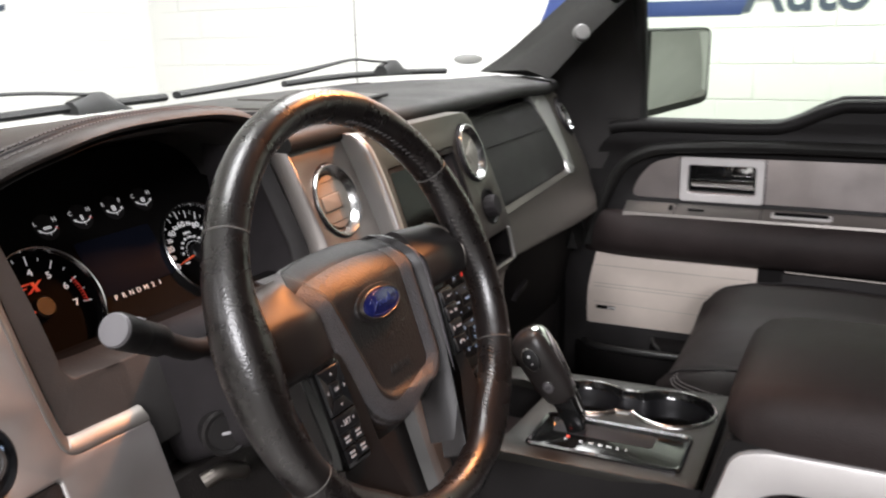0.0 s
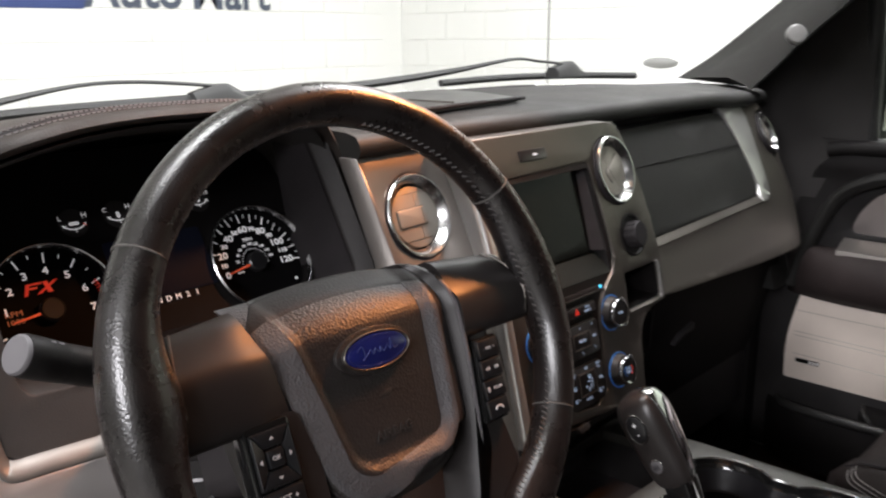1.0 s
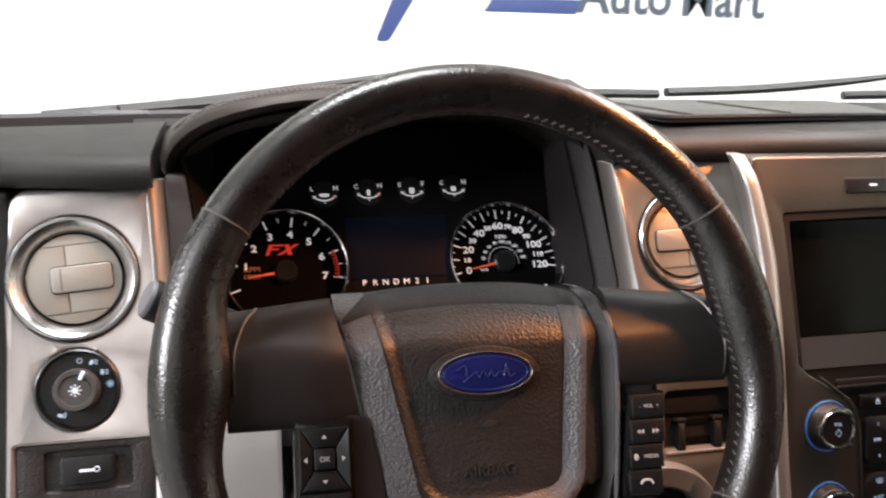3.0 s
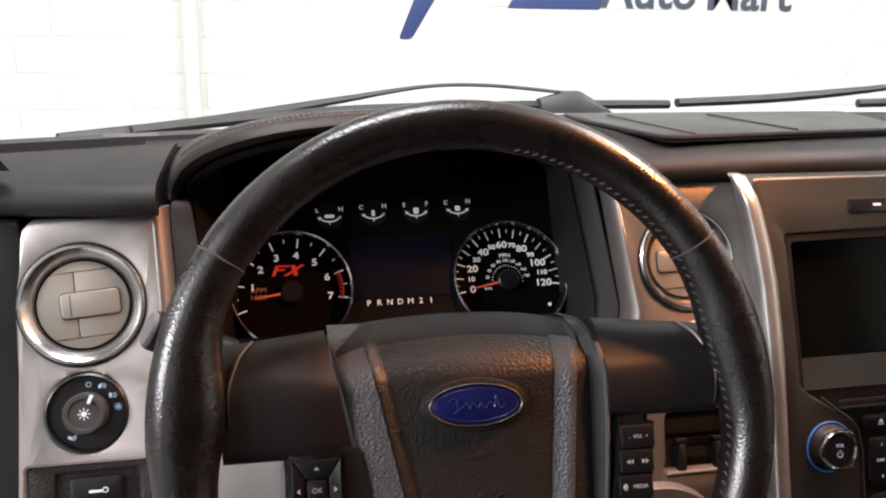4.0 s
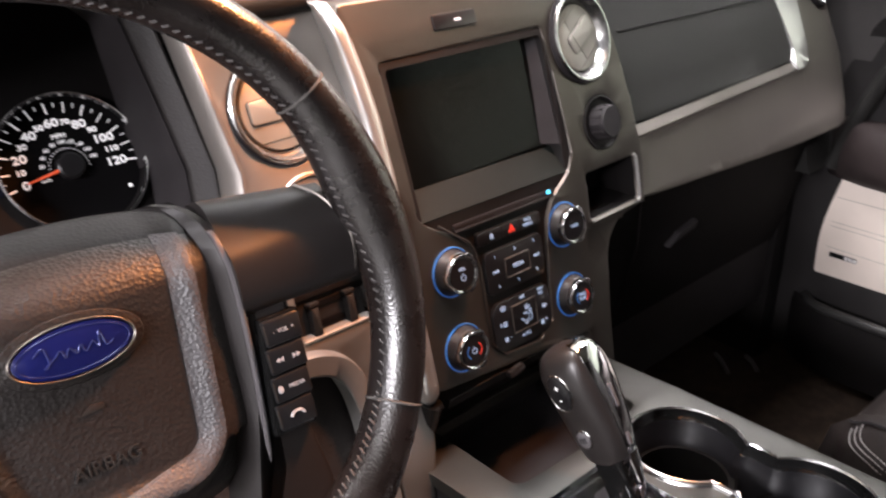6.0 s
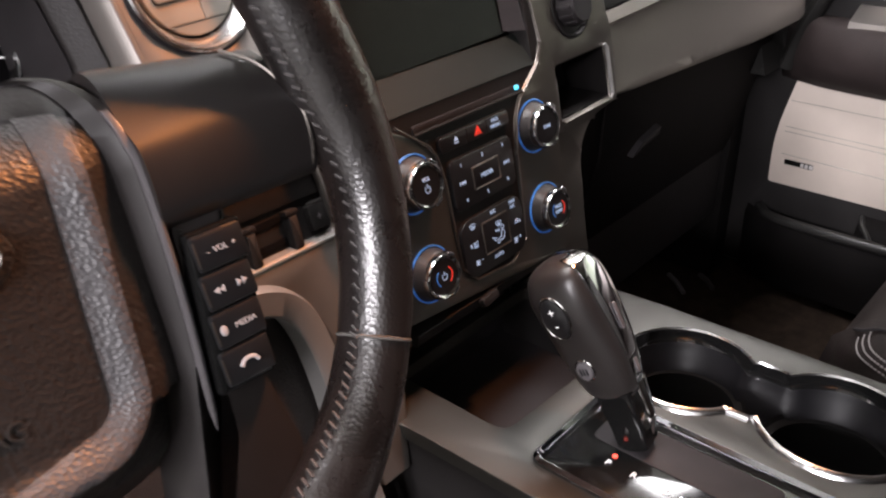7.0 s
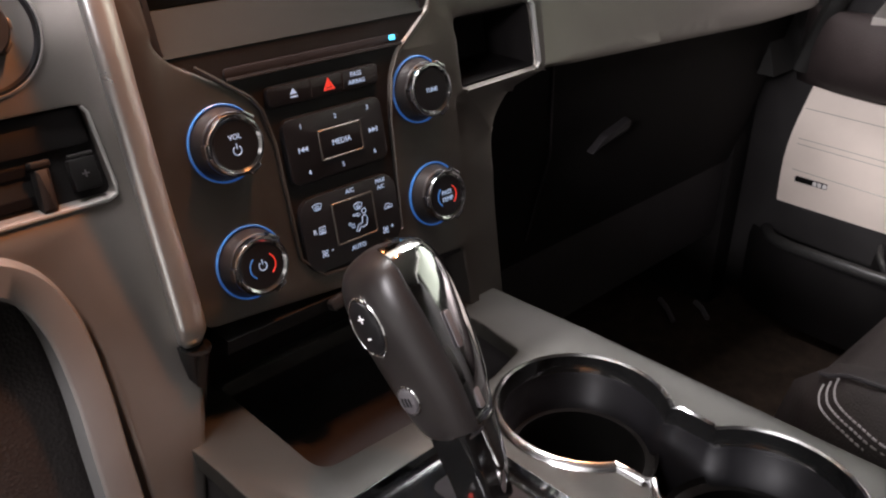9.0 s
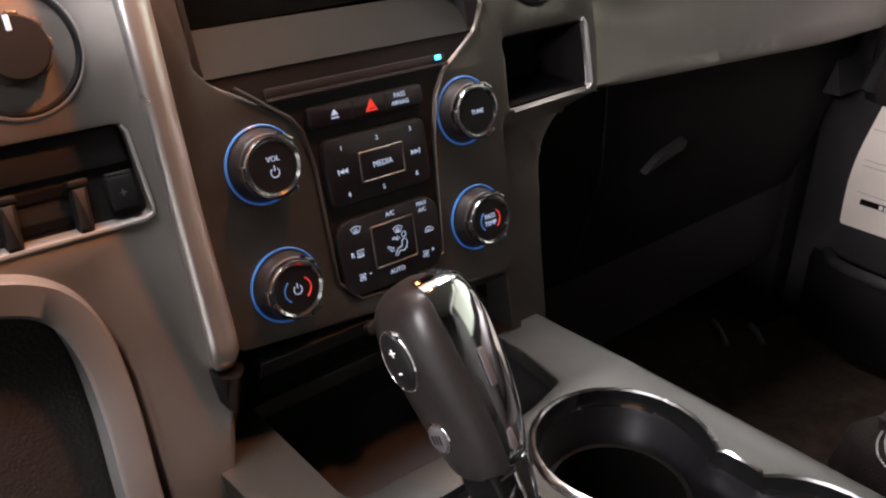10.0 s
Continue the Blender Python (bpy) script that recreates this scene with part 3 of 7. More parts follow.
part("cluster_surround", panel(surround, [], lambda x, z: y_drv(x, z) + 0.0085 + 0.018 * ease((x + 0.30) / 0.04), 0.05, cuts_z=steps(1.345, 1.5, 6), bevel=0.002), PILLAR, dash, "dark grey grained cluster surround")


# instrument hood: a stitched leather brow
def hood_z(x):
    t = min(0.999, abs((x + 0.42) / (0.203 if x < -0.42 else 0.178)))
    return 1.505 + 0.070 * (1 - t ** 3.2) ** 0.45


def hood_lip(x):
    """How far the brow's edge stands from the driver: its ends sweep forwards."""
    return 0.104 + 0.018 * ease((x + 0.56) / 0.14) + 0.045 * clamp01((-x - 0.545) / 0.075) ** 2 + 0.015 * ease((x + 0.28) / 0.03)


def hood_ring(a):
    x = -0.42 - (0.203 if math.cos(a) > 0 else 0.178) * math.cos(a)
    z = hood_z(x)
    n = clamp01((z - 1.505) / 0.06)
    lip = hood_lip(x)
    return [Vector((x * (1 - k) + (-0.42) * k, y, q)) for y, q, k in ((lip + 0.012, z - 0.011, 0.045), (lip + 0.003, z - 0.009, 0.028), (lip - 0.001, z - 0.005, 0.012), (lip + 0.002, z - 0.001, 0.0), (lip + 0.010, z + 0.002, 0.0), (0.20, z - 0.002 * n, -0.02), (0.30, z - 0.014 * n, -0.05), (0.36, z - 0.035 * n, -0.08), (0.36, z - 0.06, 0.0), (0.22, z - 0.022, 0.06), (lip + 0.040, z - 0.020, 0.06))]


hood_angles = [math.pi * (0.5 - 0.5 * math.cos(math.pi * i / 40)) for i in range(41)]
hood = part("instrument_hood", ring_loft([hood_ring(a) for a in hood_angles]), HOODL, dash, "stitched dark leather brow", crease=60)
def liner_ring(a):
    x = -0.42 - (0.203 if math.cos(a) > 0 else 0.178) * math.cos(a)
    z = hood_z(x)
    return [Vector((x * (1 - k) + (-0.42) * k, y, q)) for y, q, k in ((hood_lip(x) + 0.005, z - 0.0125, 0.056), (hood_lip(x) + 0.042, z - 0.0225, 0.075), (0.24, z - 0.0245, 0.075), (0.36, z - 0.0625, 0.02), (0.36, z - 0.055, 0.0), (0.24, z - 0.016, 0.04), (hood_lip(x) + 0.042, z - 0.016, 0.04))]


part("hood_liner", ring_loft([liner_ring(a) for a in hood_angles]), PILLAR, dash, "flat dark underside of the brow", crease=60)
for dy in (0.014, 0.036):
    bm = bmesh.new()
    xs = steps(-0.605, -0.262, 74)
    for a, b in zip(xs[::1], xs[1::1]):
        c = lerp(a, b, 0.68)
        tube([(a, hood_lip(a) + dy, hood_z(a) + 0.0022), (c, hood_lip(c) + dy, hood_z(c) + 0.0022)], 0.0011, 5, bm=bm)
    tagged(part("stitching", bm, THREAD, hood), kind="stuff")
tagged(part("seam", tube([(x, hood_lip(x) + 0.025, hood_z(x) + 0.0008) for x in steps(-0.61, -0.26, 60)], 0.0024, 6), DEEP, hood))
INNER = [(1.372, -0.589), (1.43, -0.5925), (1.455, -0.596), (1.482, -0.599), (1.53, -0.606)]
part("hood_cheek", ring_loft([[Vector((x - 0.004, y + 0.004, z)), Vector((x, y, z)), Vector((x + 0.022, 0.205, z)), Vector((x + 0.018, 0.212, z))] for x, y, z in ((table(z, INNER), min(y_drv(-0.6, z), 0.14) + 0.018, z) for z in steps(1.372, 1.53, 8))]), PLASTIC, dash)

# passenger side: upper lid, its bright end bow, lower band
part("glove_lid", panel(rounded([(0.185, 1.357), (0.596, 1.370), (0.575, 1.506), (0.165, 1.500)], [0.004, 0.012, 0.03, 0.004]), [], lambda x, z: y_pass(x, z) + 0.004 - 0.006 * math.sin(clamp01((z - 1.366) / 0.14) * math.pi), 0.03, cuts_z=steps(1.37, 1.5, 5), cuts_x=steps(0.22, 0.6, 8), bevel=0.003), DASH, dash, "black grained lid of the upper glove box")
part("lid_seam", tube([(x, y_pass(x, 1.452) - 0.0022, 1.452 + 0.006 * (x - 0.2)) for x in steps(0.24, 0.575, 12)], 0.0008, 5), DEEP, dash)
part("lid_recess", panel(rounded([(0.19, 1.48), (0.64, 1.48), (0.64, 1.53), (0.19, 1.53)], 0.004), [], lambda x, z: y_pass(x, z) + 0.03, 0.03, cuts_x=steps(0.25, 0.6, 4)), DEEP, dash)
band = rounded([(0.1995, 1.285), (0.406, 1.2755), (0.560, 1.268), (0.785, 1.268), (0.765, 1.44), (0.735, 1.512), (0.585, 1.520), (0.560, 1.512), (0.592, 1.495), (0.612, 1.380), (0.600, 1.362), (0.1995, 1.3493)], [0.006, 0.05, 0.05, 0.03, 0.03, 0.03, 0.02, 0.004, 0.03, 0.012, 0.01, 0.003])
end_vent_hole = ellipse(0.036, 0.040, 32, 0.705, 1.462)
part("trim_band", panel(band, [end_vent_hole], y_pass, 0.03, cuts_z=steps(1.29, 1.5, 6), cuts_x=steps(0.25, 0.77, 24), bevel=0.003), TRIM, dash, "warm grey satin trim band")
bow = rounded([(0.582, 1.3605), (0.606, 1.3610), (0.622, 1.374), (0.632, 1.45), (0.640, 1.497), (0.628, 1.5165), (0.545, 1.516), (0.562, 1.497), (0.577, 1.45), (0.5885, 1.384), (0.582, 1.3725)], [0.001, 0.010, 0.012, 0.04, 0.02, 0.01, 0.003, 0.02, 0.04, 0.008, 0.001])
part("lid_bow", panel(bow, [], lambda x, z: y_pass(x, z) - 0.0035, 0.016, cuts_z=steps(1.37, 1.51, 8), bevel=0.0028), BAR, dash, "bright satin bow beside the lid")
part("lid_sill", ring_loft([[Vector((x, y_pass(x, z0) - 0.0015, z0)), Vector((x, y_pass(x, z0) - 0.0020, z0 + 0.003)), Vector((x, y_pass(x, z0 + 0.011) + 0.004, z0 + 0.011)), Vector((x, y_pass(x, z0) + 0.012, z0))] for x, z0 in ((lerp(0.200, 0.600, k), lerp(1.3455, 1.3600, k)) for k in steps(0, 1, 12))]), SATIN, dash, "satin sill under the lid", crease=50)

# dark underside and footwell closing
part("under_panel", box(-0.80, 0.80, 0.14, 0.20, 0.90, 1.30, 0.01), DEEP, dash)
# the dash's shade on this panel is in its near-black colour
part("knee_bolster", panel(rounded([(0.165, 1.02), (0.80, 1.02), (0.80, 1.27), (0.165, 1.27)], 0.02), [], lambda x, z: 0.075 - 0.25 * (z - 1.27), 0.03), FOOT, dash, "black lower glove box panel, darkened for the dash's shade")
part("bolster_line", tube([(0.30, 0.0765, 1.262), (0.335, 0.10, 1.16), (0.34, 0.128, 1.05)], 0.0012, 5), DEEP, dash)
part("latch", slab(rounded([(-0.03, -0.008), (0.03, 0.008), (0.026, 0.022), (-0.012, 0.01)], 0.004), 0.008, facing(0.410, 0.088, 1.160, -14), 0.002), DEEP, dash)


# ---- air vents ----
def clip(poly, nx, ny, c):
    """The part of a convex outline where nx * x + ny * y <= c."""
    out = []
    for (x0, y0), (x1, y1) in zip(poly, poly[1:] + poly[:1]):
        a, b = nx * x0 + ny * y0 - c, nx * x1 + ny * y1 - c
        if a <= 0:
            out.append((x0, y0))
        if a * b < 0:
            t = a / (a - b)
            out.append((lerp(x0, x1, t), lerp(y0, y1, t)))
    return out


def air_vent(m, r, label, mirror=1, roll=0.0):
    """A round vent: broad chrome ring, a flat shutter in four pieces and its raised tab."""
    v = thing("air_vent", m.translation, label, "air vent", "dashboard air vents")
    k = r / 0.0465
    q = r - 0.0115 * k
    part("gap", lathe([(r + 0.0016, -0.006), (r + 0.0016, 0.0008), (r + 0.0003, 0.0010), (r + 0.0003, -0.006)], m, 48, caps=False), DEEP, v)
    part("bezel", lathe([(r + 0.0002, -0.006), (r + 0.0002, 0.0022), (r - 0.0010, 0.0036), (r - 0.0026, 0.0036), (r - 0.0040, 0.0026), (q + 0.0030, -0.0030), (q + 0.0008, -0.0065), (q + 0.0004, -0.016)], m, 48, caps=False), RINGS, v, "broad chrome ring", crease=25)
    part("well", lathe([(r, -0.03), (q + 0.001, -0.03), (q + 0.001, -0.0125), (0.0005, -0.0130)], m, 40), DEEP, v)
    b = m @ pose(0, 0, -0.0095, 0, 0, roll)
    disc = ellipse(q - 0.0006, q - 0.0006, 56)
    top, low, cut = 0.0262 * k, -0.0256 * k, -0.0050 * k * mirror
    middle = clip(clip(disc, 0, 1, top), 0, -1, -low)
    for poly in (clip(disc, 0, -1, -top), clip(disc, 0, 1, low), clip(middle, 1, 0, cut), clip(middle, -1, 0, -cut)):
        part("shutter", slab(inset(poly, 0.00035), 0.006, b @ pose(0, 0, -0.0010), 0.0007), VENT, v)
    tx = 0.0055 * k * mirror
    part("tab_gap", slab(round_rect(0.0452 * k, 0.0212 * k, 0.0040, 4, tx, 0.0), 0.0004, b @ pose(0, 0, 0.0049), 0.0001), DEEP, v)
    part("tab", slab(round_rect(0.0436 * k, 0.0196 * k, 0.0034, 4, tx, 0.0), 0.0030, b @ pose(0, 0, 0.0045), 0.0012), VENT, v, "raised shutter tab")
    part("tab_line", slab(round_rect(0.0006, 0.0170 * k, 0.0001, 1, tx - 0.0145 * k * mirror, 0.0), 0.0003, b @ pose(0, 0, 0.0074), 0.0001), DEEP, v)
    return v


air_vent(on_drv(-0.6875, 1.433), 0.0468, "round chrome-ringed air vent beside the driver's door", roll=5)
air_vent(on_drv(-0.1815, 1.450), 0.0445, "round chrome-ringed air vent with grey shutter beside the cluster", -1, 2)
air_vent(on_stack(0.1445, 1.4635, 0.001) @ pose(0, 0, 0, 0, 4, 0), 0.0440, "round chrome-ringed air vent on the centre stack", 1, 32)
air_vent(facing(0.705, y_pass(0.705, 1.462), 1.462, 27, 0, 12), 0.038, "round chrome air vent beside the passenger's door")

# ---- steering wheel ----
WHEEL = pose(-0.425, -0.1105, 1.4185, 69, 0, -2)
wheel = thing("steering_wheel", WHEEL.translation, "black leather-wrapped four-spoke steering wheel with blue oval badge", "steering wheel")
RIMR = 0.1790


def bump_at(a, centre, width):
    d = (a - centre + 180) % 360 - 180
    return math.exp(-(d / width) ** 2)


def rim_ring(deg):
    a = radians(deg)
    grip = 0.70 * bump_at(deg, 12, 15) + 1.35 * bump_at(deg, 177, 15)
    low = bump_at(deg, 306, 12) + bump_at(deg, 234, 12)
    inner, outer, ax = 0.0155 + 0.011 * grip + 0.006 * low, 0.0155, 0.0180 + 0.002 * grip
    # a shallow dent where the wrap changes
    for s in (33, 147, 331, 209):
        k = 1 - 0.045 * bump_at(deg, s, 1.0)
        inner, outer, ax = inner * k, outer * k, ax * k
    out = []
    for i in range(18):
        t = 2 * math.pi * i / 18
        c, s = math.cos(t), math.sin(t)
        rad = RIMR + (outer * c if c > 0 else inner * c)
        out.append(WHEEL @ Vector((rad * math.cos(a), rad * math.sin(a), ax * s)))
    return out


rim = part("rim", ring_loft([rim_ring(360 * i / 180) for i in range(180)], closed=True), RIM, wheel, "worn black leather rim", crease=80)
for s in (33, 147, 331, 209):
    a = radians(s)
    grip = 0.70 * bump_at(s, 12, 15) + 1.35 * bump_at(s, 177, 15)
    loop = []
    for i in range(24):
        t = 2 * math.pi * i / 24
        c = math.cos(t)
        rad = RIMR + ((0.0152) * c if c > 0 else (0.0152 + 0.011 * grip) * c)
        loop.append(WHEEL @ Vector((rad * math.cos(a), rad * math.sin(a), 0.0176 * math.sin(t))))
    part("seam", tube(loop, 0.0008, 6, True), THREAD_D, rim)
bm = bmesh.new()
for i in range(52):
    deg = -28 + 108 * i / 52
    grip = 0.70 * bump_at(deg, 12, 15) + 1.35 * bump_at(deg, 177, 15)
    inner, ax = 0.0155 + 0.011 * grip, 0.018
    pts = []
    for t, da in ((radians(157), -0.40), (radians(162), 0.0), (radians(167), 0.40)):
        rad = RIMR + (inner + 0.0002) * math.cos(t)
        aa = radians(deg + da)
        pts.append(WHEEL @ Vector((rad * math.cos(aa), rad * math.sin(aa), (ax + 0.0004) * math.sin(t))))
    tube(pts, 0.00065, 5, bm=bm)
for i in range(20):
    deg = -29 - 30 * i / 20
    low = bump_at(deg % 360, 306, 12)
    inner = 0.0155 + 0.006 * low
    pts = []
    for t, da in ((radians(155), -0.42), (radians(169), 0.42)):
        rad = RIMR + (inner + 0.0002) * math.cos(t)
        aa = radians(deg + da)
        pts.append(WHEEL @ Vector((rad * math.cos(aa), rad * math.sin(aa), 0.0184 * math.sin(t))))
    tube(pts, 0.00065, 5, bm=bm)
tagged(part("stitching", bm, THREAD_W, rim, "grey cross stitching"), kind="stuff")


# airbag cover: a domed pad with a sunken band round it
def pad_half(s, v):
    """Half width of the sunken pad on one side (-1 or 1)."""
    k = clamp01((v + 0.10) / 0.15)
    return lerp(0.0415, 0.0560, k) if s > 0 else lerp(0.0265, 0.0580, k)


SLOPE, BAND_FROM, BAND_WIDE = {1: 0.0125, -1: 0.0100}, {1: 0.0006, -1: 0.0100}, {1: 0.0130, -1: 0.0195}


def cover_w(u, v):
    half = pad_half(1 if u > 0 else -1, v)
    cut = half - 0.012
    d = max(abs(u) - half, -0.068 - v)
    cu, cv = abs(u) - cut, -0.056 - v
    if cu > 0 and cv > 0:
        d = math.hypot(cu, cv) - 0.012
    w = -0.009 + 0.003 * (1 - (u / 0.05) ** 2)
    if d > 0:
        k = clamp01((u + 0.02) / 0.04)
        sl, far = lerp(SLOPE[-1], SLOPE[1], k), lerp(0.0310, 0.0145, k)
        w += lerp(0.0050, 0.0062, k) * ease(d / sl) - 0.10 * max(0.0, d - sl) - (0.0025 if v > -0.068 else 0.014) * clamp01((d - far) / 0.010)
        w -= 0.6 * max(0.0, d - lerp(0.048, 0.026, k))
    w -= 0.045 * clamp01((v - 0.018) / 0.045) ** 1.7
    w -= 0.9 * max(0.0, -0.094 - v)
    return w


def cover_top(u):
    return 0.0615 - 0.010 * (abs(u) / 0.08) ** 2.5 - 0.7 * max(0.0, -u - 0.068)


us = steps(-0.0735, 0.0735, 96)
rows_v = steps(0, 1, 90)


def cover_at(u, k):
    v = lerp(-0.108, cover_top(u), k)
    edge = (0.0735 if u < 0 else 0.0775) * lerp(0.86, 1.0, clamp01((v + 0.108) / 0.15))
    if u < 0:
        edge = pad_half(-1, max(v, -0.056)) + 0.0302
    else:
        edge = max(edge, table(v, [(-0.15, 0.0600), (-0.098, 0.0720), (-0.05, 0.0775), (0.0, 0.0800), (0.035, 0.0790), (0.050, 0.0750)]))
    uu = u / 0.0735 * edge
    return WHEEL @ Vector((uu, v, cover_w(uu, v)))


cover = part("airbag_cover", sheet(cover_at, us, rows_v, -0.012), GRAIN, wheel, "black grained airbag cover", crease=60)


def band_ring(p, q):
    """Across the raised band, from its inner to its outer edge."""
    return [WHEEL @ Vector((u, v, cover_w(u, v) + 0.0007)) for u, v in ((lerp(p[0], q[0], k), lerp(p[1], q[1], k)) for k in steps(0.0, 1.0, 5))]


def band_edge(part_of):
    """Outline of the band: down the left side, round the bottom, up the right side."""
    dl, dr = (BAND_FROM[s] + BAND_WIDE[s] * part_of for s in (-1, 1))
    hl, hr = pad_half(-1, -0.056) - 0.012, pad_half(1, -0.056) - 0.012
    out = [(-pad_half(-1, v) - dl, v) for v in steps(0.0575, -0.056, 26)]
    for i in range(1, 9):
        a = radians(180 + 90 * i / 8)
        out.append((-hl + (0.012 + dl) * math.cos(a), -0.056 + (0.012 + dl) * math.sin(a)))
    for k in steps(0, 1, 18)[1:]:
        out.append((lerp(-hl, hr, k), -0.068 - lerp(dl, dr, k)))
    for i in range(1, 9):
        a = radians(270 + 90 * i / 8)
        out.append((hr + (0.012 + dr) * math.cos(a), -0.056 + (0.012 + dr) * math.sin(a)))
    return out + [(pad_half(1, v) + dr, v) for v in steps(-0.056, 0.0575, 26)[1:]]


rows = [band_ring(p, q) for p, q in zip(band_edge(0.0), band_edge(1.0))]
bm = ring_loft([r + [x + (WHEEL.to_3x3() @ Vector((0, 0, -0.003))) for x in r[::-1]] for r in rows])
part("cover_band", bm, BAND, cover, "stippled grey band round the pad", crease=60)
def cap_at(u, k):
    v = lerp(0.044 - 0.008 * (abs(u) / 0.08) ** 2, cover_top(u) + 0.0004, k)
    return WHEEL @ Vector((u, v, cover_w(u, v) - 0.0006 + 0.0016 * ease(k / 0.3)))


rows = [[cap_at(u, k) for k in steps(0, 1, 12)] for u in steps(-0.0835, 0.0768, 60)]
part("cover_cap", ring_loft([r + [x + (WHEEL.to_3x3() @ Vector((0, -0.001, -0.005))) for x in r[::-1]] for r in rows]), HUBCAP, cover, "smooth dark cap along the hub's top", crease=70)
text("AIRBAG", 0.0095, WHEEL @ pose(0.0, -0.055, -0.0058), EMBOSS, cover, "embossed_word", depth=0.0006)
part("embossed_mark", slab([(-0.006, -0.001), (0.006, -0.001), (0.006, 0.002), (0.0005, 0.003)], 0.0006, WHEEL @ pose(0.0, -0.028, -0.0060), 0.0002), EMBOSS, cover)
part("badge_seat", slab(ellipse(0.0345, 0.0165, 48), 0.003, WHEEL @ pose(0, 0.003, -0.0075), 0.0012), GRAIN, cover)
badge = part("badge", slab(ellipse(0.0285, 0.0122, 48), 0.006, WHEEL @ pose(0, 0.003, -0.0075), 0.002), BLUE, wheel, "blue oval badge")
part("badge_rim", frame_slab(ellipse(0.0296, 0.0131, 48), ellipse(0.0285, 0.0122, 48), 0.0063, WHEEL @ pose(0, 0.003, -0.0075), 0.0006), SATIN, badge, "thin silver rim")
part("badge_line", frame_slab(ellipse(0.0262, 0.0101, 48), ellipse(0.0257, 0.0096, 48), 0.0004, WHEEL @ pose(0, 0.003, -0.0016), 0.0001), BADGE_S, badge)
script = [(-0.018, 0.002, 0), (-0.013, 0.0048, 0), (-0.012, -0.003, 0), (-0.0145, -0.0045, 0), (-0.009, -0.001, 0), (-0.006, 0.0012, 0), (-0.0045, -0.0025, 0), (-0.002, 0.0012, 0), (0.001, -0.0022, 0), (0.003, 0.0014, 0), (0.005, -0.0024, 0), (0.009, 0.0012, 0), (0.011, -0.0022, 0), (0.0125, 0.0052, 0), (0.0145, -0.0024, 0), (0.018, -0.001, 0)]
part("badge_stroke", tube([WHEEL @ pose(0, 0.003, -0.0014) @ v for v in smooth_path(script, 5)], 0.00045, 6), BADGE_S, badge)

# spoke arms: a wedge whose upper half faces up
WALLTOP = [(-0.15, -0.010), (-0.02, -0.0025), (0.018, -0.0018), (0.030, -0.0060), (0.043, -0.0150), (0.0535, -0.0290), (0.0580, -0.0370)]


def arm_edge(top, low, bow):
    """Section of a spoke arm, from its back over the round top to its lower edge."""
    front = smooth_path([(top + 0.001, -0.026, 0), (top - 0.005, -0.0165, 0), (0.030, -0.0060 + bow * 0.3, 0), (0.020, 0.0004, 0), (0.007, 0.0012, 0), (low + 0.005, -0.0015, 0), (low, -0.007, 0)], 4)
    return [(top, -0.040)] + [(p.x, p.y) for p in front] + [(low, -0.034)]


for s in (-1, 1):
    rings = []
    for k in steps(0, 1, 14):
        low = -0.0105 if s > 0 else -0.0225
        section = arm_edge(lerp(0.053, 0.046, k), low, 0.004 * math.sin(k * math.pi))
        ring = []
        for v, w in section:
            u = lerp(0.0850 if s > 0 else 0.0800 + 0.2 * min(v, 0.05), 0.159 if s > 0 else 0.152, k)
            dip = 0.006 * clamp01((0.110 - u) / 0.030) ** 2 if s < 0 else 0.0
            ring.append(WHEEL @ Vector((s * u, v, w - dip)))
        rings.append(ring)
    part("spoke_arm", ring_loft(rings), SPOKE, wheel, "smooth dark spoke cover", crease=60)
    edge = smooth_path([WHEEL @ Vector((s * u + (0 if s > 0 else 0.0095), v, w)) for u, v, w in ((0.1440, 0.0490, -0.0240), (0.1510, 0.0400, -0.0110), (0.1562, 0.0260, -0.0020), (0.1572, 0.0170, 0.0020), (0.1572, 0.006, 0.0020), (0.1566, -0.004, -0.0012), (0.1560, -0.0095, -0.0070))], 4)
    part("spoke_edge", tube(edge, 0.0009, 6), SATIN, wheel)
    if s > 0:
        col = [(0.0885, -0.008), (0.114, -0.008), (0.106, -0.078), (0.112, -0.112), (0.105, -0.140), (0.050, -0.166), (0.070, -0.118), (0.0815, -0.095)]
    else:
        col = [(-0.050, -0.166), (-0.105, -0.140), (-0.112, -0.112), (-0.106, -0.078), (-0.114, -0.0205), (-0.0760, -0.0205), (-0.0695, -0.050), (-0.0680, -0.062), (-0.0675, -0.100)]
    part("lower_spoke", slab(rounded(col, 0.004)[:: 1 if s < 0 else -1], 0.028, WHEEL @ pose(0, 0, -0.034), 0.004), SPOKE, wheel)
# raised wall between the cover and the keys; its lit facet is coloured paler
wall_path = smooth_path([Vector((0.0560, 0.0580, 0)), Vector((0.0660, 0.0535, 0)), Vector((0.0722, 0.0430, 0)), Vector((0.0738, 0.025, 0)), Vector((0.0742, 0.0, 0)), Vector((0.0715, -0.05, 0)), Vector((0.0660, -0.098, 0)), Vector((0.055, -0.150, 0))], 6)
rows = [(p.x + 0.0035, p.y, table(p.y, WALLTOP)) for p in wall_path]
wall = part("spoke_wall", ring_loft([[WHEEL @ Vector((x + a, y, w)) for a, w in ((-0.003, -0.046), (-0.0022, top - 0.010), (0.0046, top - 0.001), (0.0085, top - 0.0006), (0.0088, -0.046))] for x, y, top in rows]), SPOKE, wheel)
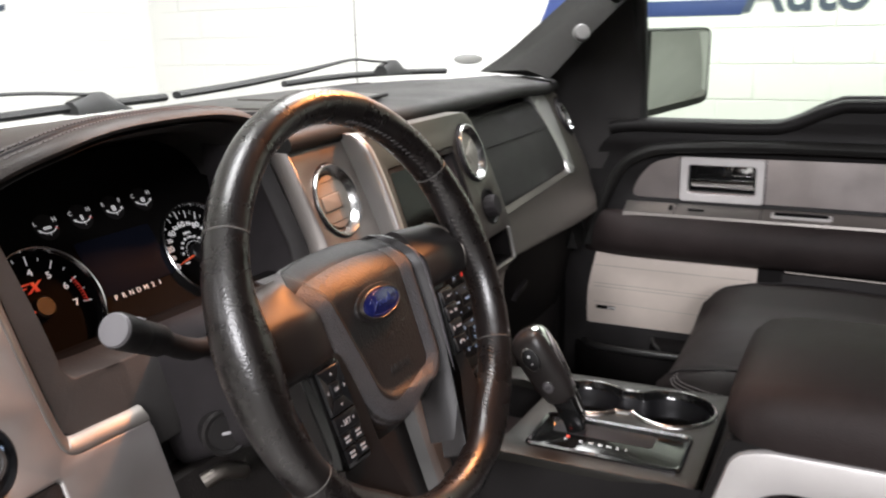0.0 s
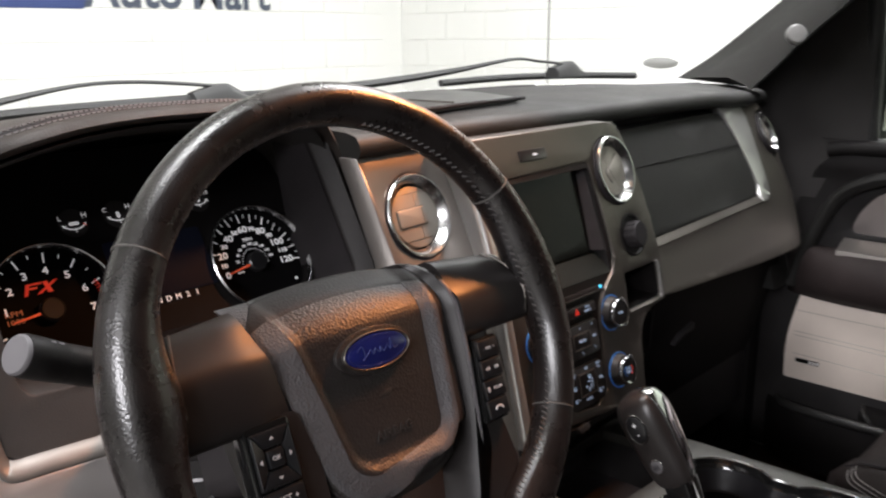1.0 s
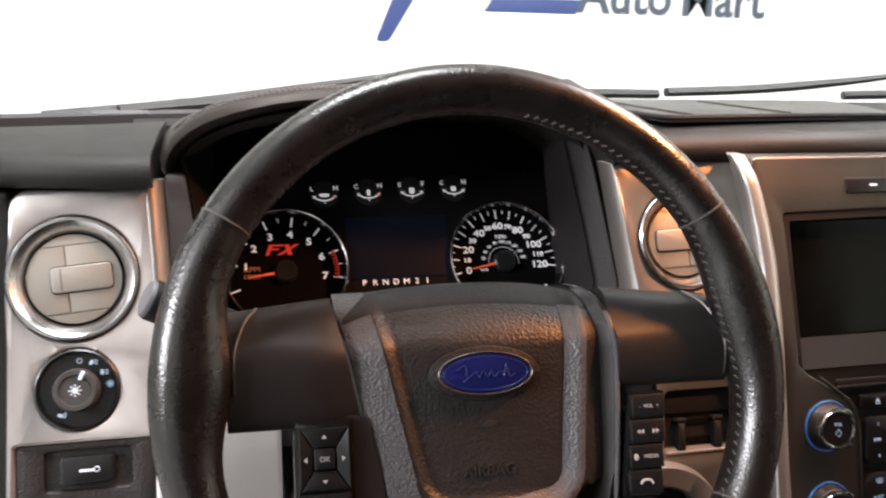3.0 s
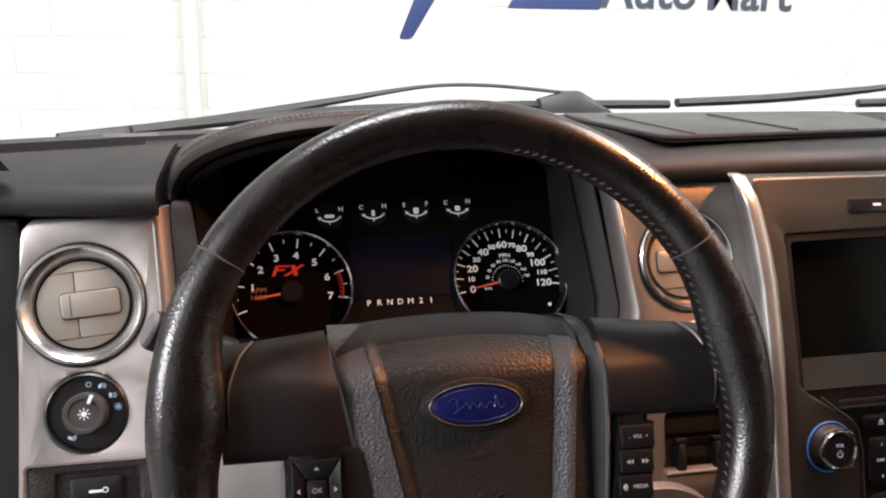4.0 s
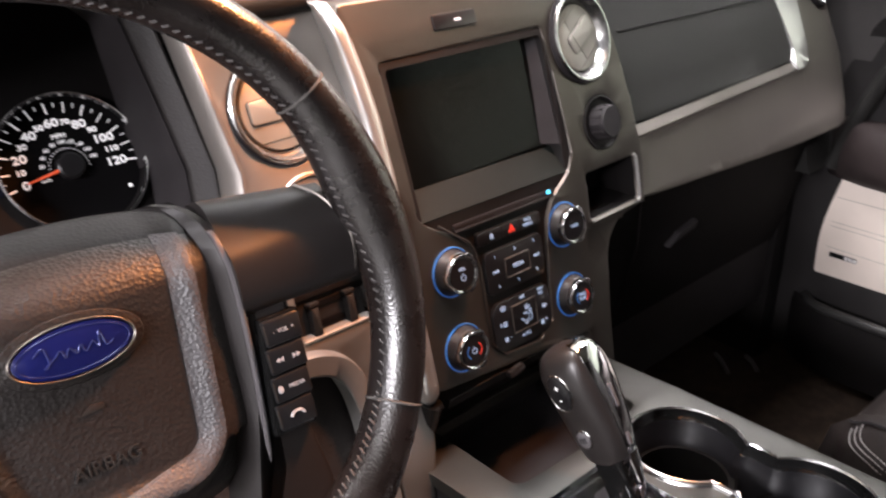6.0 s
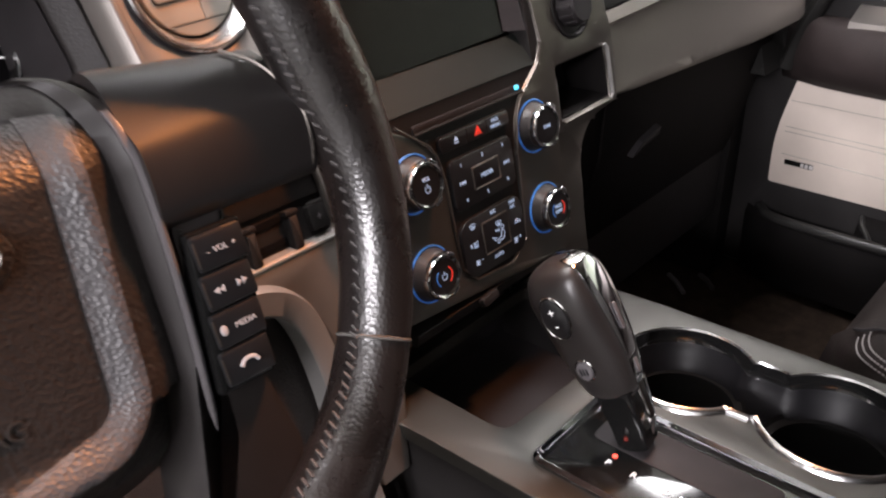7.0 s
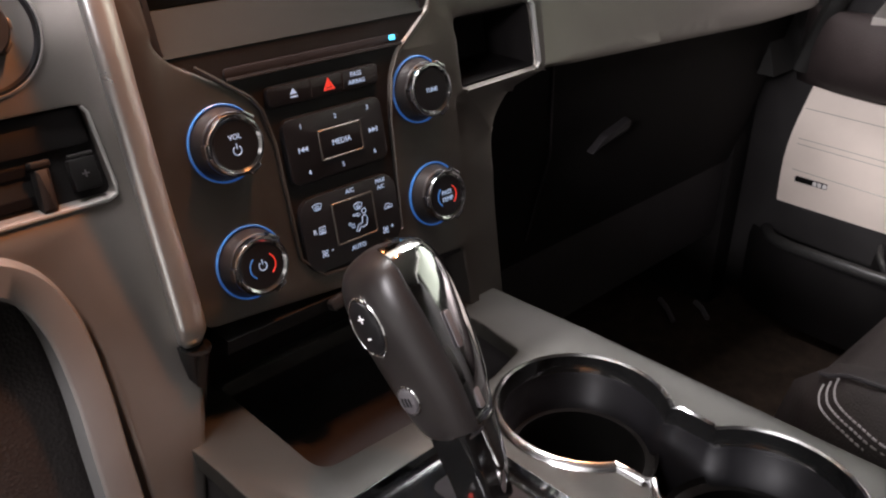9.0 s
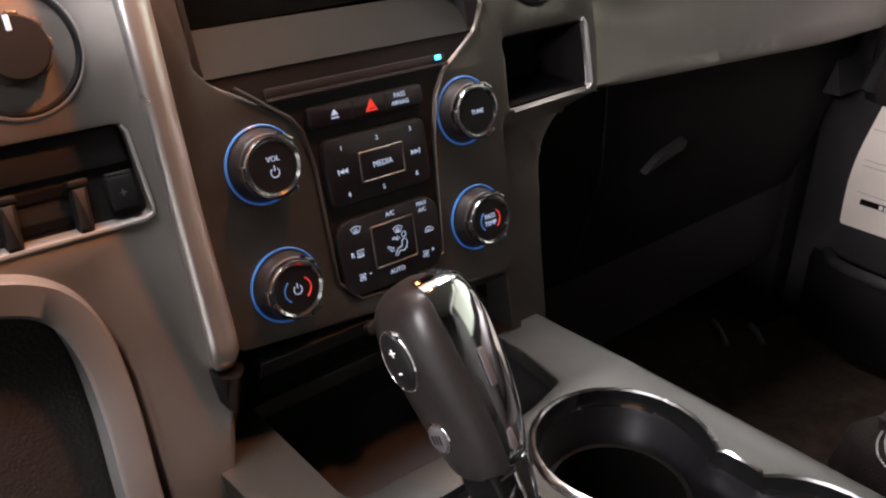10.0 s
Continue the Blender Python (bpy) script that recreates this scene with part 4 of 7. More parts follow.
part("wall_lit_facet", ring_loft([[WHEEL @ Vector((x + a, y, w)) for a, w in ((0.0030, top - 0.010), (0.0052, top), (0.0068, top + 0.0006), (0.0080, top + 0.0002), (0.0082, top - 0.004))] for x, y, top in rows if y < 0.040]), STRIP, wall, "lit facet along the spoke, coloured pale grey")


def wheel_button(poly, out, depth=0.006, material=None, name="button", parent=None, bevel=0.0012):
    return part(name, slab(poly, depth, WHEEL @ pose(0, 0, out - depth), bevel), material or BUTTON, parent or wheel)


# left pad: four arrows round an OK key, SET key and cruise keys
part("pad_base", slab(round_rect(0.034, 0.084, 0.004, 3, -0.0985, -0.0595), 0.014, WHEEL @ pose(0, 0, -0.0155), 0.002), GLOSS, wheel)
cx, cy, hw, hh, iw, ih = -0.0985, -0.0400, 0.0145, 0.0180, 0.0065, 0.0065
for poly, ax, ay, rot in (
    ([(cx - hw, cy + hh), (cx - iw, cy + ih), (cx + iw, cy + ih), (cx + hw, cy + hh)], 0, 0.0125, 0),
    ([(cx + hw, cy - hh), (cx + iw, cy - ih), (cx - iw, cy - ih), (cx - hw, cy - hh)], 0, -0.0125, 180),
    ([(cx - hw, cy - hh), (cx - iw, cy - ih), (cx - iw, cy + ih), (cx - hw, cy + hh)], -0.0107, 0, 90),
    ([(cx + hw, cy + hh), (cx + iw, cy + ih), (cx + iw, cy - ih), (cx + hw, cy - hh)], 0.0107, 0, -90),
):
    key = wheel_button(inset(poly, 0.0004), 0.001, 0.006, BUTTON, "arrow_key")
    tri = [(-0.0017, -0.0009), (0.0017, -0.0009), (0, 0.0012)]
    part("arrow", slab(tri, 0.0004, WHEEL @ pose(cx + ax, cy + ay, 0.0011, 0, 0, rot), 0.0001), KEY_INK, key)
ok = wheel_button(round_rect(0.0118, 0.0118, 0.001, 2, cx, cy), 0.0018, 0.006, BUTTON, "ok_key")
text("OK", 0.0042, WHEEL @ pose(cx, cy, 0.002), KEY_INK, ok)
k1 = wheel_button(round_rect(0.029, 0.0135, 0.001, 2, cx, -0.0662), 0.001, 0.006, BUTTON, "set_key")
text("- SET +", 0.0062, WHEEL @ pose(cx, -0.0662, 0.0012), KEY_INK, k1)
for dx in (-0.0072, 0.0072):
    for dy in (-0.0785, -0.0905):
        k2 = wheel_button(round_rect(0.0138, 0.0108, 0.001, 2, cx + dx, dy), 0.0006, 0.006, BUTTON, "cruise_key")
        for q in (-0.0016, 0.0016):
            part("mark", slab(round_rect(0.0065, 0.0018, 0.0004, 2), 0.0004, WHEEL @ pose(cx + dx, dy + q, 0.0007), 0.0001), KEY_INK, k2)
# right keys
part("pad_base", slab(rounded([(0.0825, -0.0780), (0.1075, -0.0780), (0.1150, -0.0140), (0.0905, -0.0140)], 0.002, 3), 0.014, WHEEL @ pose(0, 0, -0.0150), 0.002), GLOSS, wheel)
for y, word in ((-0.0230, "-  VOL  +"), (-0.0382, ""), (-0.0535, "MEDIA"), (-0.0685, "")):
    kx = 0.1028 + (y + 0.0165) * 0.112
    key = wheel_button(round_rect(0.0222, 0.0142, 0.0012, 2, kx, y), 0.001, 0.006, BUTTON, "media_key")
    if word:
        text(word, 0.0033, WHEEL @ pose(kx + (0.0025 if word == "MEDIA" else 0), y, 0.0012), KEY_INK, key)
        if word == "MEDIA":
            part("voice_mark", slab(ellipse(0.0016, 0.0022, 10), 0.0004, WHEEL @ pose(kx - 0.0075, y, 0.0011), 0.0001), KEY_INK, key)
    elif y > -0.05:
        for dx, r in ((-0.005, 90), (0.005, -90)):
            for q in (-0.0012, 0.0012):
                part("skip_mark", slab([(-0.0015, -0.001), (0.0015, -0.001), (0, 0.0013)], 0.0004, WHEEL @ pose(kx + dx + q, y, 0.0011, 0, 0, r), 0.0001), KEY_INK, key)
    else:
        part("phone_mark", tube(smooth_path([WHEEL @ Vector((kx + x, y + q, 0.0013)) for x, q in ((-0.004, -0.0012), (-0.002, 0.001), (0.002, 0.001), (0.004, -0.0012))], 4), 0.0009, 5), KEY_INK, key)
    part("side_glint", slab(round_rect(0.0008, 0.010, 0.0002, 2), 0.0004, WHEEL @ pose(kx - 0.0108, y, 0.0008), 0.0001), SATIN, key)

# column behind the wheel
column = thing("steering_column", (-0.425, 0.05, 1.33), "dark plastic steering column shroud with stalk and ignition lock", "steering column")
AX = WHEEL @ pose(0, 0, -0.02)
rings = []
for k, wd, hu, hd in ((0.018, 0.055, 0.016, 0.055), (0.045, 0.068, 0.024, 0.068), (0.10, 0.080, 0.042, 0.080), (0.20, 0.085, 0.048, 0.085)):
    rings.append([AX @ Vector((x, y, -k)) for x, y in rounded([(-wd, -hd), (wd, -hd), (wd, hu * 0.6), (wd * 0.75, hu), (-wd * 0.75, hu), (-wd, hu * 0.6)], 0.02)])
part("shroud", ring_loft(rings), DEEP, column, crease=50)
stalk = part("stalk", tube(smooth_path([(-0.475, 0.028, 1.382), (-0.53, 0.014, 1.396), (-0.575, 0.004, 1.421), (-0.600, -0.002, 1.434)], 5), [0.0085] * 5 + [0.0095] * 5 + [0.0128] * 6, 16), PLASTIC, column, "black turn signal stalk")
d = Vector((-0.029, -0.006, 0.016)).normalized()
m = Matrix.Translation((-0.600, -0.002, 1.434)) @ d.to_track_quat("Z", "Y").to_matrix().to_4x4()
part("stalk_knob", lathe([(0.0118, -0.004), (0.0130, 0.0), (0.0136, 0.018), (0.0136, 0.026), (0.0132, 0.0275), (0.002, 0.0275)], m, 28), PLASTIC, stalk, "black end knob")
part("end_cap", lathe([(0.0127, 0.0270), (0.0127, 0.0290), (0.0116, 0.0304), (0.002, 0.0308)], m, 28), KNOBEND, stalk, "grey end cap")
for k in (0.006, 0.012):
    part("stalk_mark", slab(round_rect(0.0045, 0.0020, 0.0004, 2), 0.0006, m @ pose(0.006, 0.0120, k, -90, 0, 0), 0.0001), KEY_INK, stalk)
lock = part("ignition_lock", lathe([(0.021, -0.02), (0.021, 0.0), (0.0185, 0.003), (0.0155, 0.002), (0.0145, 0.0035), (0.001, 0.0035)], pose(-0.503, 0.010, 1.309) @ pose(0, 0, 0, 78, 0, -38), 28), PLASTIC, column)
part("lock_mark", slab(round_rect(0.008, 0.0025, 0.001, 2), 0.0006, pose(-0.503, 0.010, 1.309) @ pose(0, 0, 0, 78, 0, -38) @ pose(0, 0, 0.0034), 0.0001), KEY_INK, lock)
part("key_lever", tube(smooth_path([(-0.515, 0.03, 1.262), (-0.50, 0.02, 1.268), (-0.485, 0.015, 1.262), (-0.475, 0.02, 1.255)], 5), 0.008, 10), SATIN, column, "tilt lever of the column")

# ---- instrument cluster ----
def y_dial(x, z):
    return 0.19 + 0.6 * (z - 1.415)


def on_dial(x, z, out=0.0):
    return facing(x, y_dial(x, z), z, 31) @ pose(0, 0, out)


cluster = thing("instrument_cluster", (-0.42, 0.2, 1.36), "black instrument cluster with lit white gauge markings", "gauges")
DIALS = ((-0.5225, 1.411, 0.0545), (-0.3135, 1.412, 0.0555))
part("face", panel(rounded([(-0.60, 1.34), (-0.24, 1.34), (-0.24, 1.53), (-0.60, 1.53)], 0.01), [ellipse(r, r * math.cos(radians(31)), 40, x, z) for x, z, r in DIALS], y_dial, 0.006), FOOT, cluster)
part("lower_lip", panel(rounded([(-0.60, 1.335), (-0.24, 1.335), (-0.24, 1.378), (-0.60, 1.378)], 0.005), [], lambda x, z: y_drv(x, z) + 0.012 + (z - 1.335) * 1.2, 0.012), FOOT, cluster)


def tick(m, r0, r1, deg, w, material, parent, out=0.0015):
    a = radians(deg)
    mm = m @ pose(0, 0, out, 0, 0, deg)
    return part("tick", slab([(r0, -w / 2), (r1, -w / 2), (r1, w / 2), (r0, w / 2)], 0.0004, mm, 0.0001), material, parent)


def big_dial(name, x, z, r, label, numbers, a0, a1, minor, ink):
    m = on_dial(x, z)
    g = part(name, lathe([(r + 0.001, -0.0115), (r + 0.001, 0.001), (r, 0.001), (r - 0.0015, -0.0100), (0.001, -0.0100)], m, 56), DIAL, cluster, label)
    part("bezel", lathe([(r + 0.0016, 0.0), (r + 0.0016, 0.006), (r + 0.0004, 0.0074), (r - 0.0006, 0.0066), (r - 0.0010, 0.0012)], m, 64, caps=False), RINGS, g, "thin chrome ring")
    m = m @ pose(0, 0, -0.0110)
    n = len(numbers) - 1
    for i, word in enumerate(numbers):
        a = lerp(a0, a1, i / n)
        big = not word.startswith("_")
        word = word.strip("_")
        tick(m, r * 0.80, r * 0.965, a, 0.0011 if big else 0.0008, ink, g)
        rr = r * 0.66
        if word:
            text(word, r * (0.17 if big else 0.115), m @ pose(rr * math.cos(radians(a)), rr * math.sin(radians(a)), 0.0016), ink, g, "numeral", wide=1.2, bold=r * 0.003)
        if i < n:
            for k in range(1, minor):
                tick(m, r * 0.89, r * 0.955, lerp(a, lerp(a0, a1, (i + 1) / n), k / minor), 0.0006, ink, g)
    return g, m


tach, tm = big_dial("tachometer", -0.5225, 1.411, 0.0545, "black rev counter with white numerals", ["", "1", "2", "3", "4", "5", "6", "7"], 200, -8, 2, WHITE_INK)
for k in range(9):
    tick(tm, 0.0535 * 0.83, 0.0535 * 0.90, lerp(21.5, -8, k / 8), 0.0007, LITRED, tach, 0.002)
part("red_band", tube([tm @ Vector((0.0535 * 0.90 * math.cos(radians(a)), 0.0535 * 0.90 * math.sin(radians(a)), 0.002)) for a in steps(24, -9, 10)], 0.0004, 5), LITRED, tach)
# slanted red trim mark
for poly in ([(-0.0165, -0.0045), (-0.0135, -0.0045), (-0.0115, 0.0005), (-0.0045, 0.0005), (-0.0035, 0.0020), (-0.0108, 0.0020), (-0.0098, 0.0040), (0.0, 0.0040), (0.0008, 0.0056), (-0.0128, 0.0056)], [(-0.006, -0.0045), (-0.0022, -0.0045), (0.0145, 0.0056), (0.0106, 0.0056)], [(0.0035, -0.0045), (0.0078, -0.0045), (0.0052, 0.0056), (0.0012, 0.0056)]):
    part("red_mark", slab(poly, 0.0005, tm @ pose(-0.001, 0.021, 0.0012), 0.0001), LITRED, tach)
text("RPM", 0.0066, tm @ pose(-0.030, 0.0035, 0.0014), NEEDLE_D, tach, wide=1.2)
text("1000", 0.0066, tm @ pose(-0.0305, -0.0035, 0.0014), NEEDLE_D, tach, wide=1.2)
part("hub", lathe([(0.0105, 0.0), (0.0105, 0.006), (0.009, 0.0075), (0.001, 0.0075)], tm, 28), BUTTON, tach)
part("needle", slab([(0.009, -0.0012), (0.034, -0.0004), (0.034, 0.0004), (0.009, 0.0012)], 0.001, tm @ pose(0, 0, 0.004, 0, 0, 188), 0.0002), NEEDLE, tach, "orange-red needle")
speed, sm = big_dial("speedometer", -0.3135, 1.412, 0.0555, "black speedometer with white numerals", ["0", "_10", "20", "_30", "40", "_50", "60", "_70", "80", "_90", "100", "_110", "120"], 192, -6, 2, WHITE_INK)
text("MPH", 0.0056, sm @ pose(0.0, 0.0255, 0.0014), WHITE_INK, speed)
for i, word in enumerate(("20", "40", "60", "80", "100", "120", "140", "160", "180")):
    a = lerp(168, 12, i / 8)
    text(word, 0.0042, sm @ pose(0.0205 * math.cos(radians(a)), 0.0205 * math.sin(radians(a)), 0.0014), WHITE_INK, speed, "numeral")
text("km/h", 0.0036, sm @ pose(-0.0205, -0.007, 0.0014), WHITE_INK, speed)
for k in range(19):
    tick(sm, 0.0145, 0.0158, lerp(186, -6, k / 18), 0.0005, WHITE_INK, speed)
part("hub", lathe([(0.0105, 0.0), (0.0105, 0.006), (0.009, 0.0075), (0.001, 0.0075)], sm, 28), BUTTON, speed)
part("needle", slab([(0.009, -0.0012), (0.036, -0.0004), (0.036, 0.0004), (0.009, 0.0012)], 0.001, sm @ pose(0, 0, 0.004, 0, 0, 191), 0.0002), NEEDLE, speed, "orange-red needle")
part("lock_light", slab(round_rect(0.003, 0.003, 0.0006, 2), 0.0004, sm @ pose(0.040, -0.026, 0.0012), 0.0001), WHITE_INK, speed)

# four small gauges
for x, z, l, r, mark in ((-0.484, 1.472, "L", "H", 0), (-0.442, 1.4735, "C", "H", 1), (-0.400, 1.4745, "E", "F", 2), (-0.3585, 1.4755, "C", "H", 3)):
    m = on_dial(x, z)
    g = part("small_gauge", lathe([(0.0135, -0.001), (0.0135, 0.0006), (0.001, 0.0006)], m, 24), DEEP, cluster, "small lit arc gauge")
    part("arc", tube([m @ Vector((0.0125 * math.cos(radians(a)), 0.004 + 0.0105 * math.sin(radians(a)), 0.0012)) for a in steps(212, 328, 12)], 0.0006, 5), WHITE_INK, g)
    text(l, 0.0060, m @ pose(-0.0115, 0.0050, 0.0012), WHITE_INK, g)
    text(r, 0.0068, m @ pose(0.0110, 0.0056, 0.0012), WHITE_INK, g)
    part("icon", slab(round_rect(*((0.009, 0.003) if mark == 0 else (0.003, 0.006) if mark == 1 else (0.005, 0.006) if mark == 2 else (0.005, 0.005)), 0.001, 2), 0.0004, m @ pose(0, -0.001, 0.0008), 0.0001), WHITE_INK, g)
    for a in (218, 270, 322):
        tick(m @ pose(0, 0.004, 0), 0.0098, 0.0135, a, 0.0007, LITRED if a == 322 and mark in (0, 1) else WHITE_INK, g)
display = part("display", slab(round_rect(0.098, 0.060, 0.003, 3), 0.0012, on_dial(-0.4175, 1.426), 0.0004), mat("cluster_display", (0.005, 0.006, 0.010), 0.6, vary=0.1, spec=0.05, emit=(0.05, 0.06, 0.16), power=0.022), cluster, "dark blue trip display")
for i, c in enumerate("PRNDM21"):
    text(c, 0.0075, on_dial(lerp(-0.453, -0.394, i / 6), 1.3965, 0.002), WHITE_INK, display, "gear_letter", wide=1.05)

# ---- centre stack ----
stack = thing("center_stack", (0, 0.05, 1.1), "warm grey satin centre stack with touch screen, knobs and keys", "dashboard panel")
stack_outer = rounded([(-0.112, 1.198), (0.098, 1.180), (0.100, 1.05), (0.138, 1.05), (0.139, 1.20), (0.146, 1.258), (0.168, 1.279), (0.204, 1.287), (0.2085, 1.292), (0.2075, 1.39), (0.1775, 1.523), (-0.133, 1.523), (-0.117, 1.40)], [0.01, 0.004, 0.002, 0.004, 0.03, 0.02, 0.03, 0.004, 0.004, 0.06, 0.026, 0.006, 0.02])
screen_hole = rounded([(-0.046, 1.312), (-0.050, 1.318), (-0.094, 1.344), (-0.101, 1.352), (-0.106, 1.476), (0.090, 1.480), (0.100, 1.362), (0.092, 1.347), (0.060, 1.325), (0.052, 1.312), (0.047, 1.285), (0.043, 1.212), (0.022, 1.198), (-0.024, 1.202), (-0.039, 1.217), (-0.042, 1.290)][::-1], 0.004, 2)
pocket_hole = rounded([(0.1165, 1.2905), (0.1965, 1.2925), (0.1945, 1.339), (0.1155, 1.338)], 0.004, 2)


def y_face(x, z):
    """Face of the stack: its right leg stands back behind a crease."""
    return y_stack(x, z) + 0.0055 * clamp01((x - 0.1075) / 0.0025) * clamp01((1.288 - z) / 0.010)


part("panel", panel(stack_outer, [screen_hole, pocket_hole, ellipse(0.0430, 0.0430, 36, 0.1445, 1.4635), ellipse(0.0262, 0.0262, 32, 0.152, 1.381)], y_face, 0.025, cuts_x=(0.1075, 0.110), cuts_z=sorted(steps(1.08, 1.5, 12) + [1.278, 1.288]), bevel=0.0022), SATIN, stack)
part("shoulder_line", tube([Vector((x, y_stack(x, z) - 0.0012, z)) for x, z in ((-0.0820, 1.3405), (-0.052, 1.319), (-0.046, 1.310), (-0.042, 1.290), (-0.0395, 1.218), (-0.025, 1.203), (0.022, 1.1985), (0.043, 1.213), (0.047, 1.285), (0.053, 1.312), (0.061, 1.325), (0.092, 1.347), (0.100, 1.362), (0.093, 1.440))], 0.0011, 6), SATIN, stack, "thin satin edge line")
# pocket with its bright right edge
pk = part("pocket", panel(rounded([(0.108, 1.287), (0.203, 1.288), (0.200, 1.343), (0.108, 1.343)], 0.003, 2), [], lambda x, z: y_stack(x, z) + 0.05, 0.01), DEEP, stack)
for a, b in (((0.1160, 1.2920), (0.1970, 1.2940)), ((0.1150, 1.3385), (0.1950, 1.3395)), ((0.1160, 1.2900), (0.1150, 1.3385)), ((0.1950, 1.2920), (0.1932, 1.3395))):
    part("pocket_wall", ring_loft([[Vector((p[0], y_stack(*p) + d, p[1])) for d in (0.0022, 0.055)] + [Vector((p[0] + (0.002 if a[0] == b[0] or abs(a[0] - b[0]) < 0.02 else 0), y_stack(*p) + d, p[1] + (0 if abs(a[0] - b[0]) < 0.02 else -0.002))) for d in (0.055, 0.0022)] for p in (a, b)]), FOOT, pk)
part("pocket_lip", tube([Vector((x, y_stack(x, z) - 0.0008, z)) for x, z in ((0.1190, 1.2888), (0.1930, 1.2906), (0.1975, 1.2935))], 0.0011, 8), SATIN, stack, "satin pocket lip")
part("pocket_edge", tube([Vector((x, y_stack(x, z) - 0.0008, z)) for x, z in ((0.1945, 1.2915), (0.1985, 1.2955), (0.1970, 1.3370), (0.1940, 1.3405))], 0.0019, 8), BAR, stack, "bright pocket edge")

# bright bar down the left side, its flank running back to the driver's panel
BARX = [(1.193, -0.1270, -0.1085), (1.24, -0.1285, -0.1110), (1.28, -0.1300, -0.1135), (1.337, -0.1320, -0.1155), (1.39, -0.1330, -0.1155), (1.437, -0.1345, -0.1165), (1.468, -0.1380, -0.1205), (1.494, -0.1415, -0.1250), (1.524, -0.1470, -0.1315)]
rings = []
for z in steps(1.193, 1.524, 44):
    xl, xr = table(z, [(a, b) for a, b, c in BARX]), table(z, [(a, c) for a, b, c in BARX])
    x, w = (xl + xr) / 2, (xr - xl) / 2
    end = clamp01((1.206 - z) / 0.013)
    y = y_stack(-0.11, z) + 0.016 * clamp01((z - 1.500) / 0.026) ** 2.2 + 0.006 * end ** 2
    w *= 1 - 0.25 * end ** 2
    yb = max(y_drv(x, z) - y, 0.02) + 0.006
    base = (table(z, [(1.193, -0.106), (1.36, -0.1095), (1.40, -0.112), (1.45, -0.118), (1.524, -0.129)]) - x) / w
    rings.append([Vector((x + a * w, y + b, z)) for a, b in ((base, yb), (-0.96, 0.002), (-0.98, -0.0030), (-0.88, -0.0058), (-0.6, -0.0070), (-0.1, -0.0074), (0.3, -0.0068), (0.7, -0.0046), (1.0, -0.0010), (1.05, 0.004), (1.05, 0.030))])
part("side_bar", ring_loft(rings), BAR, stack, "bright satin side bar", crease=75)
part("bar_foot", ring_loft([[Vector((-0.1175 + a * 0.0088, y_stack(0, z) + b + 0.004 + (1.185 - z) * 0.5, z)) for a, b in ((-1.0, 0.028), (-1.0, 0.002), (-0.85, -0.006), (-0.4, -0.0105), (0.25, -0.0105), (0.7, -0.0065), (0.95, -0.001), (1.0, 0.028))] for z in (1.13, 1.15, 1.17, 1.1915)]), GLOSS, stack, crease=50)

# recessed screen with sloped sill
part("control_panel", panel(rounded([(-0.052, 1.32), (-0.097, 1.346), (-0.105, 1.358), (-0.11, 1.484), (0.095, 1.486), (0.104, 1.36), (0.094, 1.342), (0.058, 1.32), (0.051, 1.28), (0.047, 1.207), (0.022, 1.194), (-0.026, 1.197), (-0.043, 1.213), (-0.047, 1.29)][::-1], 0.003, 2), [rounded([(-0.0965, 1.3470), (0.0885, 1.3470), (0.0885, 1.4725), (-0.0995, 1.4695)], 0.004, 3)], lambda x, z: y_stack(x, z) + 0.002, 0.02, cuts_z=steps(1.22, 1.46, 6)), PLASTIC, stack, "black control surround")
SCR = [(-0.096, 1.368), (0.078, 1.371), (0.081, 1.470), (-0.096, 1.467)]
screen = part("touch_screen", panel(rounded(SCR, 0.003), [], lambda x, z: y_stack(x, z) + 0.016, 0.006), SCREEN, stack, "dark switched-off touch screen")
part("screen_sill", ring_loft([[Vector((x, y_stack(x, z) + d, z)) for z, d in ((1.3465, 0.001), (1.3680, 0.0165), (1.3670, 0.02), (1.3455, 0.012))] for x in (-0.098, 0.090)]), SILL, screen, "sloped sill under the screen")
part("screen_cheek", ring_loft([[Vector((xi, y_stack(xi, z) + 0.0165, z)), Vector((xo, y_stack(xo, z) + 0.0015, z)), Vector((xo + 0.002, y_stack(xo, z) + 0.012, z)), Vector((xi + 0.002, y_stack(xi, z) + 0.02, z))] for xi, xo, z in ((0.0745, 0.090, 1.3725), (0.0815, 0.0955, 1.471))]), DEEP, screen)
part("screen_cheek", ring_loft([[Vector((xi, y_stack(xi, z) + 0.0165, z)), Vector((xo, y_stack(xo, z) + 0.0015, z)), Vector((xo - 0.002, y_stack(xo, z) + 0.012, z)), Vector((xi - 0.002, y_stack(xi, z) + 0.02, z))] for xi, xo, z in ((-0.0945, -0.1005, 1.3725), (-0.0965, -0.1045, 1.471))]), DEEP, screen)
part("screen_brow", ring_loft([[Vector((x, y_stack(x, z) + d, z)) for z, d in ((1.476, 0.0015), (1.470, 0.0165), (1.472, 0.02), (1.480, 0.014))] for x in (-0.104, 0.095)]), DEEP, screen)

# disc slot
slot = part("disc_slot", slab(round_rect(0.130, 0.006, 0.002, 3), 0.0012, on_stack(0.0, 1.3335, -0.0005), 0.0004), DEEP, stack)
part("slot_lip", tube([on_stack(x, 1.3300) @ Vector((0, 0, 0.001)) for x in (-0.065, 0.065)], 0.0013, 6), PLASTIC, slot)
